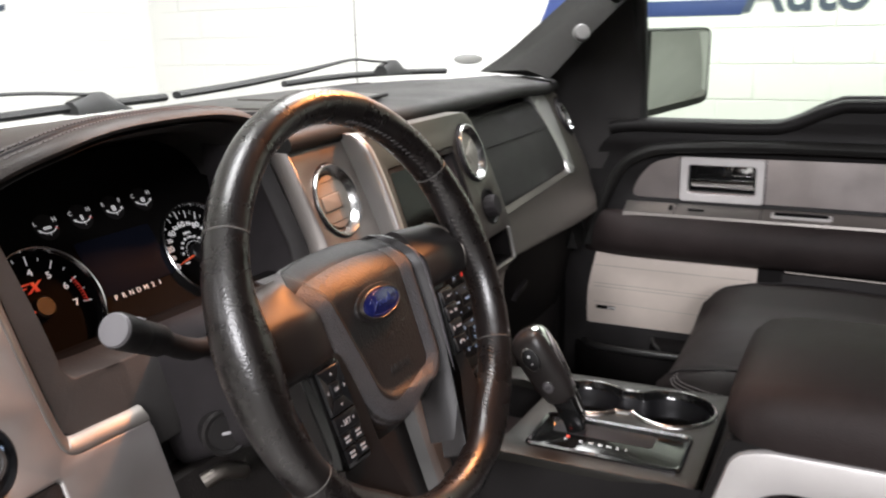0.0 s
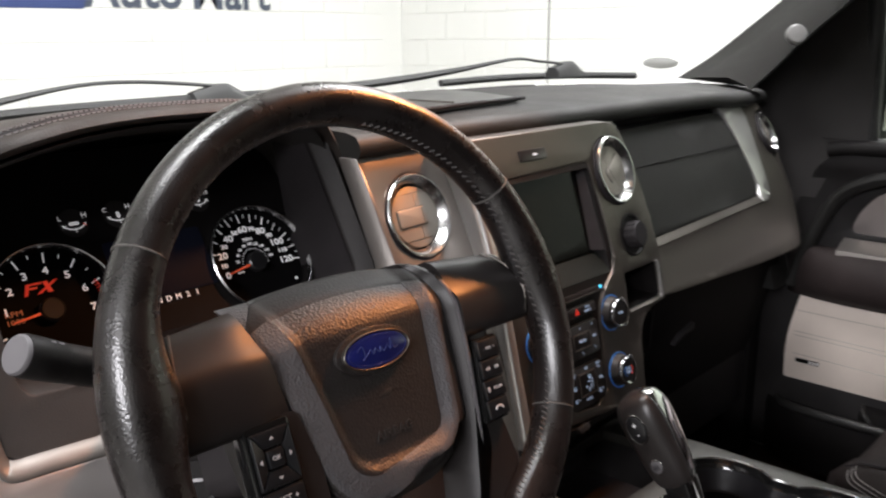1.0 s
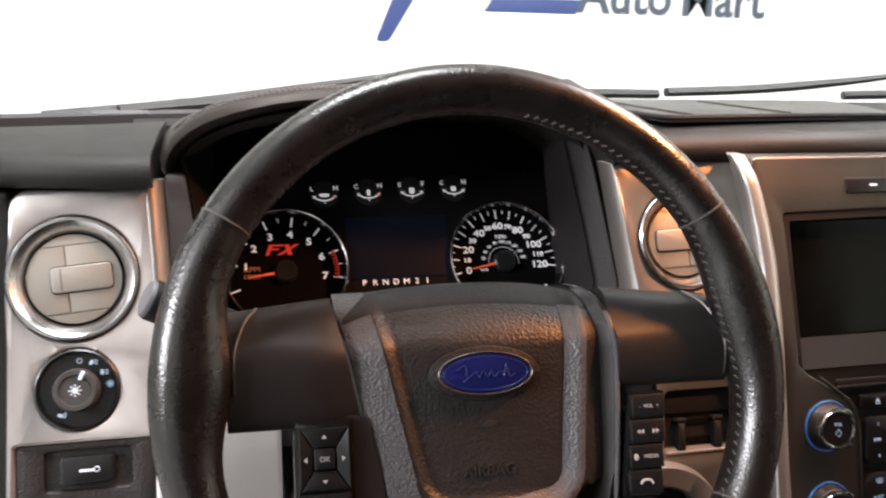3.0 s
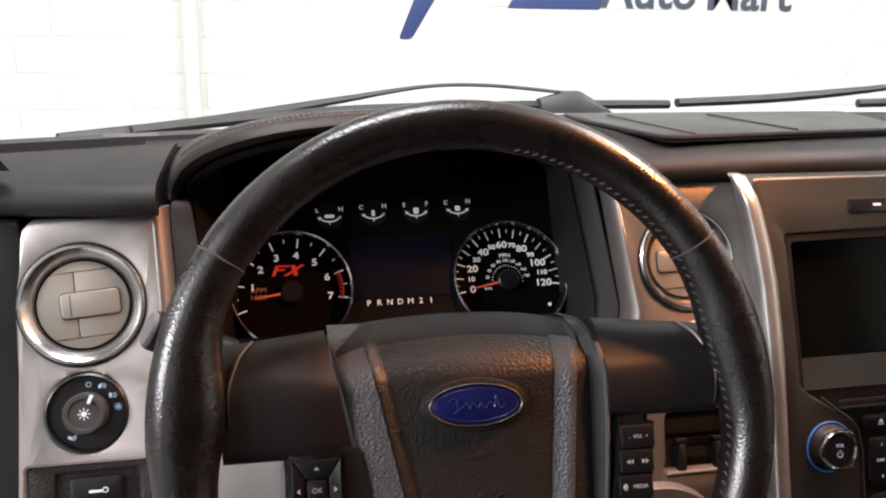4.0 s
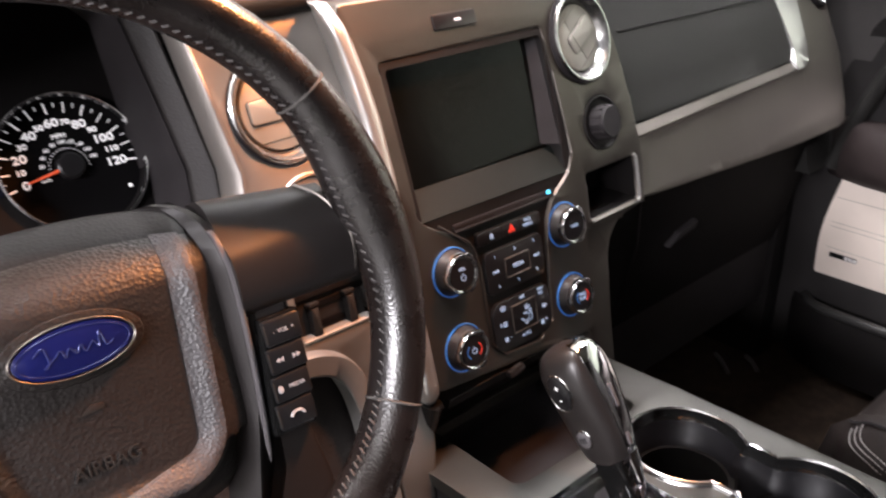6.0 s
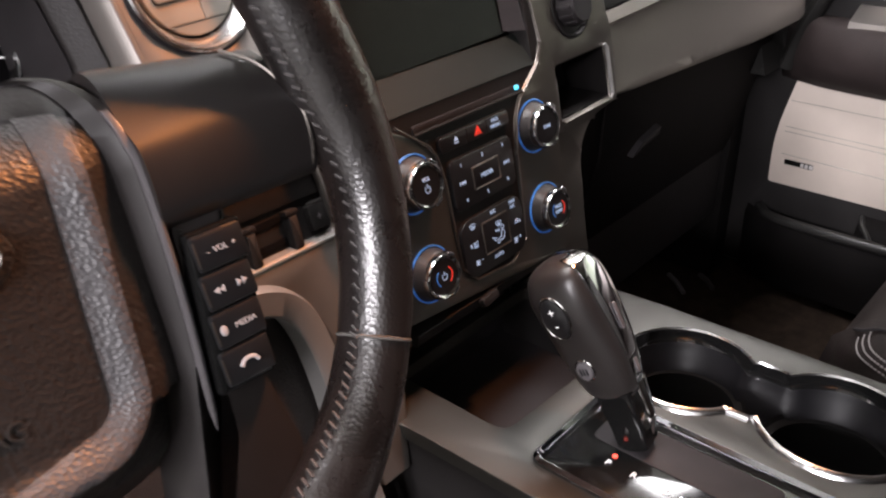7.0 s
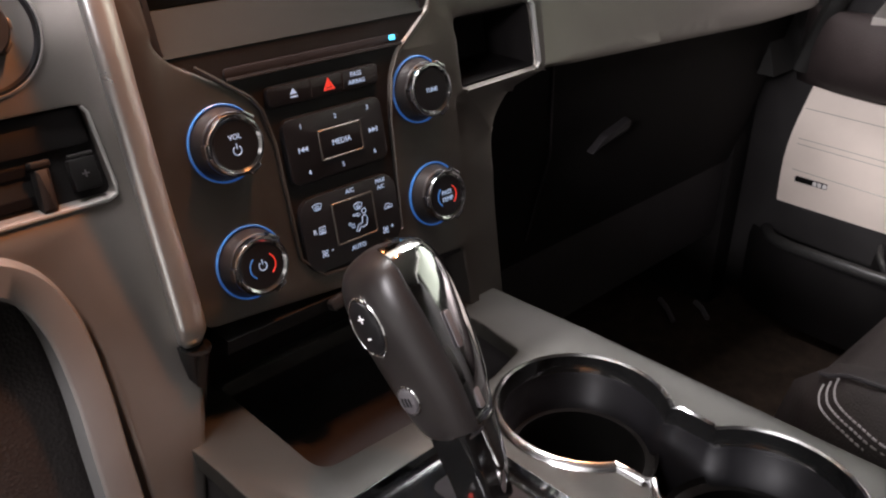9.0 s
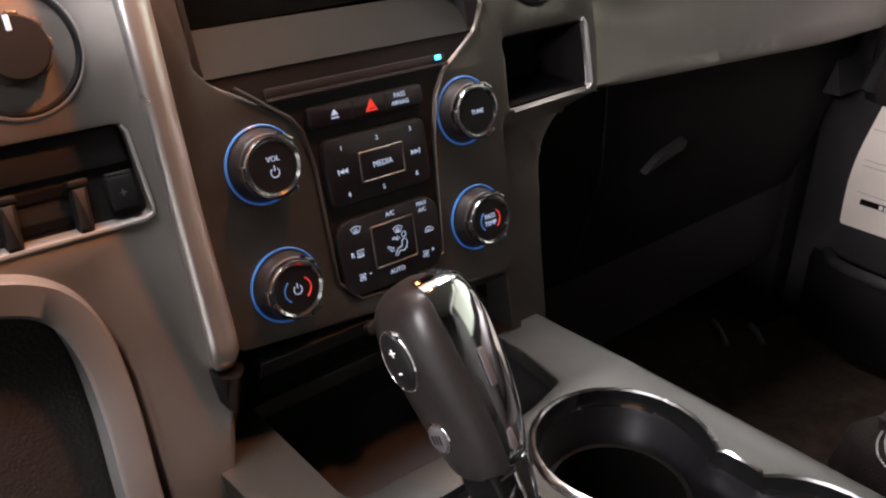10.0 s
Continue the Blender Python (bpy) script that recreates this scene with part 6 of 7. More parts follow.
for i, c in enumerate("PRNDM21"):
    text(c, 0.0072, pose(-0.0745, (-0.164, -0.184, -0.197, -0.209, -0.220, -0.231, -0.242)[i], TOP + 0.0016, 0, 0, -90), WHITE_INK, sp, "gear_letter")
part("gear_light", lathe([(0.0018, 0.0), (0.0018, 0.0006), (0.0004, 0.0008)], pose(-0.0660, -0.1645, TOP + 0.0012), 12), LITRED_B, sp, "small red gear light")

# cup holders
cups = part("cup_well", ring_loft([[Vector((x, y, z)) for x, y in cup_outline(g)] for g, z in ((0.0015, TOP - 0.006), (-0.0015, TOP - 0.010), (-0.003, TOP - 0.022), (-0.006, TOP - 0.024), (-0.007, TOP - 0.06))], caps=False), CUPWALL, console, "gloss black cup wells", crease=60)
for cx, cy, r in ((0.060, -0.155, 0.0455), (0.067, -0.270, 0.0480)):
    part("cup_floor", lathe([(r + 0.004, 0.0), (r + 0.002, -0.004), (r - 0.004, -0.005), (r - 0.008, -0.070), (0.001, -0.070)], pose(cx, cy, TOP - 0.030), 40, caps=False), CUPBLACK, cups, "rubber cup liner, the well's shade in its colour", crease=50)
part("cup_waist", box(0.045, 0.098, -0.225, -0.190, TOP - 0.090, TOP - 0.060, 0.003), DEEP, cups)
part("cup_rim", ring_loft([[Vector((x, y, z)) for x, y in cup_outline(g)] for g, z in ((0.0078, TOP - 0.001), (0.0066, TOP + 0.0016), (0.0046, TOP + 0.0036), (0.0032, TOP + 0.0040), (0.0021, TOP + 0.0026))], closed=False, caps=False), RINGS, cups, "thin chrome rim round both cups", crease=60)
part("cup_collar", ring_loft([[Vector((x, y, z)) for x, y in cup_outline(g)] for g, z in ((0.0024, TOP + 0.0026), (0.0014, TOP - 0.002), (-0.0006, TOP - 0.009), (-0.0016, TOP - 0.0105))], closed=False, caps=False), GLOSS, cups, "gloss black collar", crease=60)

# ---- gear shifter ----
shifter = thing("gear_shifter", (-0.041, -0.168, TOP), "black pistol-grip gear lever with chrome spine and buttons", "gear lever")
# local frame: y' along the lever, x' across it towards the driver's side
base, head = Vector((-0.048, -0.159, 1.166)), Vector((-0.060, -0.111, 1.261))
axis = (head - base).normalized()
face = Vector((-0.96, -0.10, 0.0))
face = (face - axis * face.dot(axis)).normalized()
side = axis.cross(face).normalized()
length = (head - base).length


def lever(a, f, s):
    """a along the lever from 0 to 1, f towards the driver, s to the back."""
    return base + axis * (a * length) + face * f + side * s


def lever_ring(a, rf, rb, rs0, rs1, mid=0.0, n=20):
    out = []
    for k in range(n):
        t = 2 * math.pi * k / n
        c, q = math.cos(t), math.sin(t)
        out.append(lever(a, 1.05 * (rf if c > 0 else rb) * math.copysign(abs(c) ** 0.8, c), mid + 1.05 * (rs1 if q > 0 else rs0) * math.copysign(abs(q) ** 0.8, q)))
    return out


GRIP_ROWS = [(0.10, 0.004, 0.006, 0.006, 0.008), (0.125, 0.010, 0.012, 0.013, 0.014), (0.18, 0.0135, 0.017, 0.019, 0.018), (0.28, 0.0155, 0.0205, 0.022, 0.020), (0.42, 0.0172, 0.0235, 0.0245, 0.0215), (0.6, 0.0195, 0.0255, 0.0265, 0.022), (0.8, 0.0212, 0.026, 0.0285, 0.022), (0.92, 0.0208, 0.025, 0.0285, 0.021), (1.02, 0.018, 0.022, 0.025, 0.019), (1.08, 0.013, 0.016, 0.018, 0.015), (1.115, 0.006, 0.008, 0.008, 0.008)]
# finer rows between those given
FRONTS, BACKS = smooth_path([r[:3] for r in GRIP_ROWS], 4), smooth_path([(r[0], r[3], r[4]) for r in GRIP_ROWS], 4)
GRIP_FINE = [(p.x, p.y, p.z, q.y, q.z) for p, q in zip(FRONTS, BACKS)]
grip = part("grip", ring_loft([lever_ring(*r, n=32) for r in GRIP_FINE]), GRIP, shifter, "soft black grip", crease=70)


def shell_ring(a, rf, rb, rs0, rs1, t0, t1, grow, n=16):
    """A strip of the chrome back between two angles, with a thickness."""
    out = []
    for g, angles in ((grow, steps(t0, t1, n)), (-0.0015, steps(t1, t0, n))):
        for t in angles:
            c, q = math.cos(radians(t)), math.sin(radians(t))
            f = (1.05 * (rf if c > 0 else rb) + g) * math.copysign(abs(c) ** 0.8, c)
            sd = (1.05 * (rs1 if q > 0 else rs0) + g) * math.copysign(abs(q) ** 0.8, q)
            out.append(lever(a + (0.008 if g > 0 and a > 1.05 else 0.0), f, sd))
    return out


ARCS = [(0.10, 84, 176), (0.28, 80, 180), (0.6, 75, 186), (0.8, 71, 190), (0.92, 68, 196), (1.02, 66, 204), (1.07, 60, 208), (1.10, 50, 214), (1.115, 34, 220)]
part("spine", ring_loft([shell_ring(*r, table(r[0], [(a, b) for a, b, c in ARCS]), table(r[0], [(a, c) for a, b, c in ARCS]), 0.0012) for r in GRIP_FINE[8:]]), CHROME, shifter, "chrome back", crease=50)
tail = smooth_path([lever(-0.27, -0.002, 0.004), lever(-0.12, -0.004, 0.0125), lever(0.0, -0.006, 0.0140), lever(0.17, -0.007, 0.0155)], 6)
tail_w = [lerp(0.0022, 0.0075, i / (len(tail) - 1)) for i in range(len(tail))]
rings = []
for i, p in enumerate(tail):
    d = (tail[min(i + 1, len(tail) - 1)] - tail[max(i - 1, 0)]).normalized()
    out = d.cross(face).normalized()
    out = out if out.dot(p - lever(0.45, 0, 0)) > 0 else -out
    rings.append([p + face * tail_w[i] * math.cos(2 * math.pi * k / 14) + out * 0.0045 * math.sin(2 * math.pi * k / 14) for k in range(14)])
part("spine_tail", ring_loft(rings), CHROME, shifter, "tapering chrome foot of the lever", crease=60)
part("spine_joint", tube([lever(0.135, 0.0085, 0.0150), lever(0.14, 0.002, 0.0175), lever(0.145, -0.008, 0.0170), lever(0.15, -0.014, 0.0120)], 0.0009, 6), DEEP, shifter)
BACK = Matrix(((face.x, axis.x, side.x, 0), (face.y, axis.y, side.y, 0), (face.z, axis.z, side.z, 0), (0, 0, 0, 1)))
for a, w, h in ((0.66, 0.0036, 0.020), (0.30, 0.0040, 0.011)):
    part("release_slot", slab(round_rect(w, h, 0.0010, 3), 0.0010, Matrix.Translation(lever(a, -0.002, table(a, [(0.28, 0.0222), (0.66, 0.0250)]))) @ BACK, 0.0004), STRIP, shifter)
part("neck", ring_loft([[lever(a, f, s) for f, s in rounded([(-fw, -s0), (fw, -s0), (fw, s1), (-fw, s1)], 0.004)] for a, fw, s0, s1 in ((-0.28, 0.011, 0.014, 0.010), (-0.12, 0.0115, 0.012, 0.014), (0.16, 0.012, 0.012, 0.016))]), GLOSS, shifter, "gloss black lever neck")
FR = Matrix(((side.x * -1, axis.x, face.x, 0), (side.y * -1, axis.y, face.y, 0), (side.z * -1, axis.z, face.z, 0), (0, 0, 0, 1)))
b1 = part("shift_button", slab(ellipse(0.0098, 0.0150, 32), 0.005, Matrix.Translation(lever(0.807, 0.0192, -0.005)) @ FR, 0.0018), BUTTON, shifter, "oval plus and minus button")
part("button_rim", frame_slab(ellipse(0.0112, 0.0165, 32), ellipse(0.0098, 0.0150, 32), 0.0050, Matrix.Translation(lever(0.807, 0.0182, -0.005)) @ FR, 0.0006), CHROME, b1)
text("+", 0.009, Matrix.Translation(lever(0.852, 0.0244, -0.005)) @ FR, WHITE_INK, b1)
text("-", 0.009, Matrix.Translation(lever(0.762, 0.0244, -0.005)) @ FR, WHITE_INK, b1)
b2 = part("tow_button", slab(ellipse(0.0062, 0.0072, 28), 0.005, Matrix.Translation(lever(0.40, 0.0158, -0.0035)) @ FR, 0.0014), STRIP, shifter, "small round silver button")
part("button_rim", frame_slab(ellipse(0.0074, 0.0085, 28), ellipse(0.0062, 0.0072, 28), 0.0046, Matrix.Translation(lever(0.40, 0.0148, -0.0035)) @ FR, 0.0005), CHROME, b2)
for q in (-0.0025, 0, 0.0025):
    part("mark", slab(round_rect(0.0012, 0.005, 0.0002, 1), 0.0004, Matrix.Translation(lever(0.40, 0.0208, -0.0035 + q)) @ FR, 0.0001), BUTTON, b2)

# ---- armrest between the seats ----
armrest = thing("armrest_console", (0, -0.6, 0.78), "black padded armrest box with silver side trim", "armrest")
def lid_ring(y, grow, z0, z1):
    return [Vector((x, y, z)) for x, z in ((-0.150 + grow, z0), (-0.156 + grow, lerp(z0, z1, 0.35)), (-0.148 + grow, lerp(z0, z1, 0.80)), (-0.125 + grow, z1), (0.0, z1 + 0.004), (0.105 - grow, z1), (0.130 - grow, lerp(z0, z1, 0.8)), (0.138 - grow, lerp(z0, z1, 0.35)), (0.132 - grow, z0))]


part("lid", ring_loft([lid_ring(y, g, z0, z1) for y, g, z0, z1 in ((-0.362, 0.030, 1.222, 1.244), (-0.368, 0.016, 1.214, 1.258), (-0.385, 0.005, 1.210, 1.270), (-0.42, 0.0, 1.208, 1.276), (-0.60, 0.0, 1.208, 1.280), (-0.88, 0.0, 1.208, 1.280))]), SEATP, armrest, "black padded lid", crease=60)
part("latch", slab(round_rect(0.020, 0.030, 0.004, 3), 0.010, facing(0.020, -0.372, 1.222, 0), 0.003), PLASTIC, armrest)
part("front_face", ring_loft([[Vector((x, y, z)) for x, y in ((-0.138, -0.352 - d), (0.126, -0.352 - d), (0.126, -0.44), (-0.138, -0.44))] for z, d in ((0.80, 0.0), (1.13, -0.010), (1.17, 0.004), (1.207, 0.014))]), PLASTIC, armrest)
part("box_body", box(-0.138, 0.126, -0.88, -0.43, 0.80, 1.207, 0.004), PLASTIC, armrest)
side_outer = rounded([(-0.88, 1.02), (-0.88, 1.204), (-0.405, 1.204), (-0.372, 1.192), (-0.345, 1.10), (-0.345, 1.02)], [0.004, 0.004, 0.03, 0.03, 0.004, 0.004])
side_hole = rounded([(-0.86, 1.03), (-0.86, 1.150), (-0.43, 1.158), (-0.40, 1.145), (-0.385, 1.03)], 0.02)
# same silver paint as the dash, brightened: side light is in the colour
part("side_trim", panel(side_outer, [side_hole], lambda a, b: -0.1465, 0.010, bevel=0.006, axis="x"), PALEM, armrest, "silver side trim")

# ---- passenger seat ----
seat = thing("passenger_seat", (0.45, -0.5, 0.78), "black leather passenger seat with stitched bolsters", "seat")
def corner(x, y):
    """How far the rounded front corners stand back."""
    k = max(clamp01((0.262 - x) / 0.10), clamp01((x - 0.64) / 0.10))
    return 0.075 * k ** 1.8 * clamp01((y + 0.62) / 0.35)


def seat_ring(y, z, drop):
    out = []
    for x, h in ((0.165, -0.14), (0.160, -0.06), (0.172, 0.0), (0.200, 0.022), (0.238, 0.020), (0.262, -0.004), (0.30, -0.014), (0.45, -0.018), (0.60, -0.014), (0.64, -0.004), (0.665, 0.020), (0.70, 0.022), (0.73, 0.0), (0.742, -0.06), (0.736, -0.14)):
        out.append(Vector((x, y - corner(x, y), z + h - drop * (1 if h > -0.05 else 0.3))))
    return out


part("cushion", ring_loft([seat_ring(y, z, d) for y, z, d in ((-0.208, 1.10, 0.10), (-0.200, 1.10, 0.06), (-0.208, 1.105, 0.026), (-0.235, 1.115, 0.008), (-0.29, 1.122, 0.0), (-0.45, 1.125, 0.0), (-0.62, 1.118, 0.0), (-0.80, 1.105, 0.0))]), SEAT, seat, "black leather cushion", crease=70)
def on_seat(x, y):
    """Height of the cushion at a place."""
    table_x = [(0.160, -0.06), (0.172, 0.0), (0.200, 0.022), (0.238, 0.020), (0.262, -0.004), (0.30, -0.014), (0.45, -0.018), (0.60, -0.014), (0.64, -0.004), (0.665, 0.020), (0.70, 0.022), (0.73, 0.0), (0.742, -0.06)]
    z = table(y + corner(x, y), [(-0.80, 1.105), (-0.62, 1.118), (-0.45, 1.125), (-0.29, 1.122), (-0.235, 1.107), (-0.208, 1.079), (-0.2, 1.04)])
    return Vector((x, y, z + table(x, table_x) + 0.0016))


for s in (1, -1):
    # one seam along the bolster's top, three rows of stitches round its corner
    for d in (None, 0, 1, 2):
        if d is None:
            line = [on_seat(x, y) for x, y in ((0.232, -0.232), (0.226, -0.240), (0.222, -0.253), (0.217, -0.275), (0.212, -0.33), (0.209, -0.45), (0.207, -0.76))]
        else:
            line = [Vector((x + 0.0004 * d - 0.0008, y - 0.0042 * d + 0.0007, z + 0.0045 * d + 0.0008)) for x, y, z in ((0.2215, -0.2400, 1.1160), (0.2165, -0.2405, 1.1130), (0.2100, -0.2430, 1.1110), (0.2005, -0.2495, 1.1105), (0.1900, -0.2670, 1.1100), (0.1790, -0.300, 1.1090), (0.1705, -0.40, 1.1080), (0.1690, -0.76, 1.0900))]
        path = smooth_path([Vector((v.x if s > 0 else 0.902 - v.x, v.y, v.z)) for v in line], 6)
        if d is None:
            part("piping", tube(path, 0.0016, 6), DEEP, seat, "sewn seam")
        else:
            bm = bmesh.new()
            for p, q in zip(path[::1], path[1::1]):
                n = max(1, int((q - p).length / 0.006))
                for i in range(n):
                    tube([p.lerp(q, i / n), p.lerp(q, (i + 0.62) / n)], 0.0008, 5, bm=bm)
            tagged(part("stitching", bm, SEWN, seat), kind="stuff")
part("seat_base", box(0.20, 0.71, -0.80, -0.28, 0.80, 0.99, 0.02), PLASTIC, seat)
part("backrest", ring_loft([[Vector((x, -0.78 - (z - 1.1) * 0.35 - b, z)) for x, b in ((0.17, 0.0), (0.20, -0.035), (0.28, -0.015), (0.45, -0.012), (0.62, -0.015), (0.70, -0.035), (0.73, 0.0), (0.70, 0.10), (0.20, 0.10))] for z in (1.08, 1.3, 1.55, 1.75, 1.80)]), SEAT, seat, "black leather backrest", crease=60)

# ---- passenger door ----
door = thing("passenger_door", (0.86, -0.4, 0.8), "closed black passenger door with silver inserts and speaker panel", "door")


def x_door(y, z):
    """Inner face of the door trim."""
    ridge = 0.010 * math.exp(-((z - 1.40) / 0.02) ** 2)
    return 0.845 - ridge - 0.012 * ease((z - 1.40) / 0.05)


trim_outer = rounded([(-1.05, 0.80), (0.16, 0.80), (0.13, 1.20), (0.05, 1.40), (-0.03, 1.440), (-0.29, 1.436), (-0.345, 1.446), (-0.415, 1.484), (-0.47, 1.490), (-1.05, 1.490)][::-1], [0.004, 0.03, 0.05, 0.02, 0.01, 0.004, 0.05, 0.03, 0.01, 0.004])
insert_hole = rounded([(-1.0, 1.268), (-0.018, 1.272), (-0.030, 1.310), (-0.062, 1.350), (-0.120, 1.366), (-1.0, 1.368)][::-1], [0.004, 0.006, 0.02, 0.02, 0.02, 0.004])
speaker_hole = rounded([(-0.298, 0.962), (0.0775, 0.962), (0.0765, 1.05), (0.0585, 1.142), (-0.298, 1.138)][::-1], [0.006, 0.003, 0.10, 0.006, 0.006])
part("trim_panel", panel(trim_outer, [insert_hole, speaker_hole], x_door, 0.03, cuts_z=steps(1.34, 1.48, 12), bevel=0.003, axis="x"), PLASTIC, door, "black grained door trim")
part("trim_ridge", tube(smooth_path([(0.832, 0.075, 1.16), (0.826, 0.048, 1.24), (0.822, 0.004, 1.335), (0.820, -0.05, 1.374), (0.819, -0.12, 1.388), (0.819, -0.30, 1.396), (0.819, -0.60, 1.396), (0.819, -1.0, 1.396)], 5), 0.016, 10, flat=0.8), DASH, door)
part("belt_pad", tube(smooth_path([(0.838, 0.03, 1.424), (0.836, -0.04, 1.432), (0.836, -0.28, 1.432), (0.836, -0.345, 1.442), (0.836, -0.42, 1.474), (0.836, -0.50, 1.480), (0.836, -1.0, 1.480)], 5), 0.014, 10), PLASTIC, door, "black window sill pad")
part("belt_seal", tube(smooth_path([(0.862, -0.03, 1.440), (0.862, -0.28, 1.440), (0.862, -0.345, 1.450), (0.862, -0.42, 1.486), (0.862, -0.50, 1.492), (0.862, -1.0, 1.492)], 5), 0.007, 8), RUBBER, door)
# silver insert with the handle
insert = part("silver_insert", panel(rounded([(-1.0, 1.266), (-0.016, 1.270), (-0.028, 1.312), (-0.060, 1.352), (-0.120, 1.368), (-1.0, 1.370)][::-1], 0.006), [round_rect(0.140, 0.064, 0.006, 3, -0.2115, 1.322)], lambda y, z: 0.848, 0.012, axis="x"), INSERT, door, "brushed silver insert")


def on_door(y, z, x):
    """Local x to the back, y up, z into the cab."""
    return Matrix(((0, 0, -1, x), (-1, 0, 0, y), (0, 1, 0, z), (0, 0, 0, 1)))


part("handle_bezel", frame_slab(round_rect(0.174, 0.097, 0.008, 4), round_rect(0.138, 0.062, 0.006, 4), 0.010, on_door(-0.2105, 1.317, 0.852), 0.002), PALEM, door, "pale satin handle bezel")
part("handle_well", slab(round_rect(0.144, 0.068, 0.004, 3), 0.004, on_door(-0.2115, 1.322, 0.878), 0.001), GLOSS, door)
part("door_handle", ring_loft([[Vector((0.852 + d, y, z + k)) for y in steps(-0.276, -0.148, 4)] + [Vector((0.858 + d, y, z + k)) for y in steps(-0.148, -0.276, 4)] for z, d, k in ((1.300, 0.0, 0), (1.306, -0.006, 0), (1.314, -0.008, 0), (1.318, -0.002, 0))]), CHROME, door, "chrome inner door handle")
part("lock_tab", slab(round_rect(0.045, 0.030, 0.004, 3), 0.008, on_door(-0.250, 1.336, 0.874), 0.003), CHROME, door)
part("insert_gap", tube([(0.8455, -0.1225, 1.270), (0.8455, -0.1225, 1.366)], 0.0010, 5), DEEP, door)
part("insert_gap", tube([(0.8455, -0.299, 1.270), (0.8455, -0.299, 1.366)], 0.0010, 5), DEEP, door)
# switch shelf and armrest pad
shelf = part("switch_shelf", ring_loft([[Vector((x, y, z)) for x, z in ((0.852, 1.262), (0.836, 1.262), (0.800, 1.246), (0.798, 1.236), (0.85, 1.22))] for y in (-0.012, -0.10, -1.0)]), WARM, door, "satin silver switch shelf")
slope = Matrix(((0, 0.907, -0.42, 0), (-1, 0, 0, 0), (0, 0.42, 0.907, 0), (0, 0, 0, 1)))
sw = part("window_switch", slab(round_rect(0.118, 0.016, 0.005, 3), 0.005, Matrix.Translation((0.818, -0.375, 1.2535)) @ slope, 0.002), PALEM, door)
part("switch_key", slab(round_rect(0.104, 0.010, 0.003, 3), 0.003, Matrix.Translation((0.8165, -0.375, 1.2580)) @ slope, 0.001), GLOSS, sw)
part("lock_switch", slab(round_rect(0.034, 0.006, 0.002, 3), 0.004, Matrix.Translation((0.818, -0.165, 1.2530)) @ slope, 0.001), GLOSS, door)
part("shelf_tab", slab(round_rect(0.008, 0.014, 0.002, 3), 0.005, Matrix.Translation((0.820, -0.112, 1.2545)) @ slope, 0.0015), GLOSS, door)
for y in (-0.1215, -0.297):
    part("shelf_gap", tube([(0.838, y, 1.2628), (0.801, y, 1.2466)], 0.0009, 5), DEEP, shelf)


def arm_ring(y, k):
    return [Vector((lerp(0.85, x, k), y, z)) for x, z in ((0.85, 1.240), (0.802, 1.242), (0.784, 1.232), (0.776, 1.205), (0.778, 1.180), (0.792, 1.155), (0.815, 1.140), (0.85, 1.134))]


part("armrest_pad", ring_loft([arm_ring(y, k) for y, k in ((0.085, 0.12), (0.06, 0.45), (0.02, 0.78), (-0.03, 0.95), (-0.10, 1.0), (-0.5, 1.0), (-1.0, 1.0))]), SEATP, door, "black padded armrest", crease=70)
# speaker panel with ribs and a small plain badge
spk = part("speaker_panel", panel(rounded([(-0.2965, 0.9635), (0.0760, 0.9635), (0.0750, 1.05), (0.0570, 1.1405), (-0.2965, 1.1365)][::-1], [0.006, 0.002, 0.10, 0.005, 0.004]), [], lambda y, z: 0.8425 - 0.008 * math.sin(clamp01((z - 0.96) / 0.18) * math.pi), 0.02, cuts_z=steps(0.98, 1.12, 8), axis="x"), SPEAKER, door, "champagne satin speaker panel")
# darker thin tubes draw the shade under the panel's ledge steps
for z0, z1 in ((1.106, 1.104), (1.064, 1.060), (1.056, 1.052), (1.018, 1.010)):
    part("rib_shade", tube([(0.8425 - 0.008 * math.sin(clamp01((z - 0.96) / 0.18) * math.pi) + 0.0002, y, z) for y, z in ((0.060, z0), (-0.285, z1))], 0.0006, 6), VENT, spk)
part("speaker_badge", slab(round_rect(0.046, 0.0085, 0.0012, 2), 0.0015, on_door(0.0305, 1.0055, 0.8370), 0.0004), GLOSS, spk)
for dy, ww in ((-0.001, 0.0050), (-0.0078, 0.0050), (-0.0150, 0.0056)):
    part("badge_mark", slab(round_rect(ww, 0.0058, 0.0006, 2), 0.0010, on_door(0.0255 + dy, 1.0055, 0.8354), 0.0002), PALEM, spk)
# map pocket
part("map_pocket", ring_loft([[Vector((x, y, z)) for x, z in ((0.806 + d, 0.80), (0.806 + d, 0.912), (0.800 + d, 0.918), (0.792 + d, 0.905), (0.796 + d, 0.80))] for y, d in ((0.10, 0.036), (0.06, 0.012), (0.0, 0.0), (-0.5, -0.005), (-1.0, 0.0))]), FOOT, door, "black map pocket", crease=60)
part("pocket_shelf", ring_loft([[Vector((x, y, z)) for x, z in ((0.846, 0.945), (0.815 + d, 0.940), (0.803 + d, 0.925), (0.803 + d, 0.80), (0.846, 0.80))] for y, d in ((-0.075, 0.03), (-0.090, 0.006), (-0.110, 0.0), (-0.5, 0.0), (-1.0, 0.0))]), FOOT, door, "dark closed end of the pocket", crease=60)
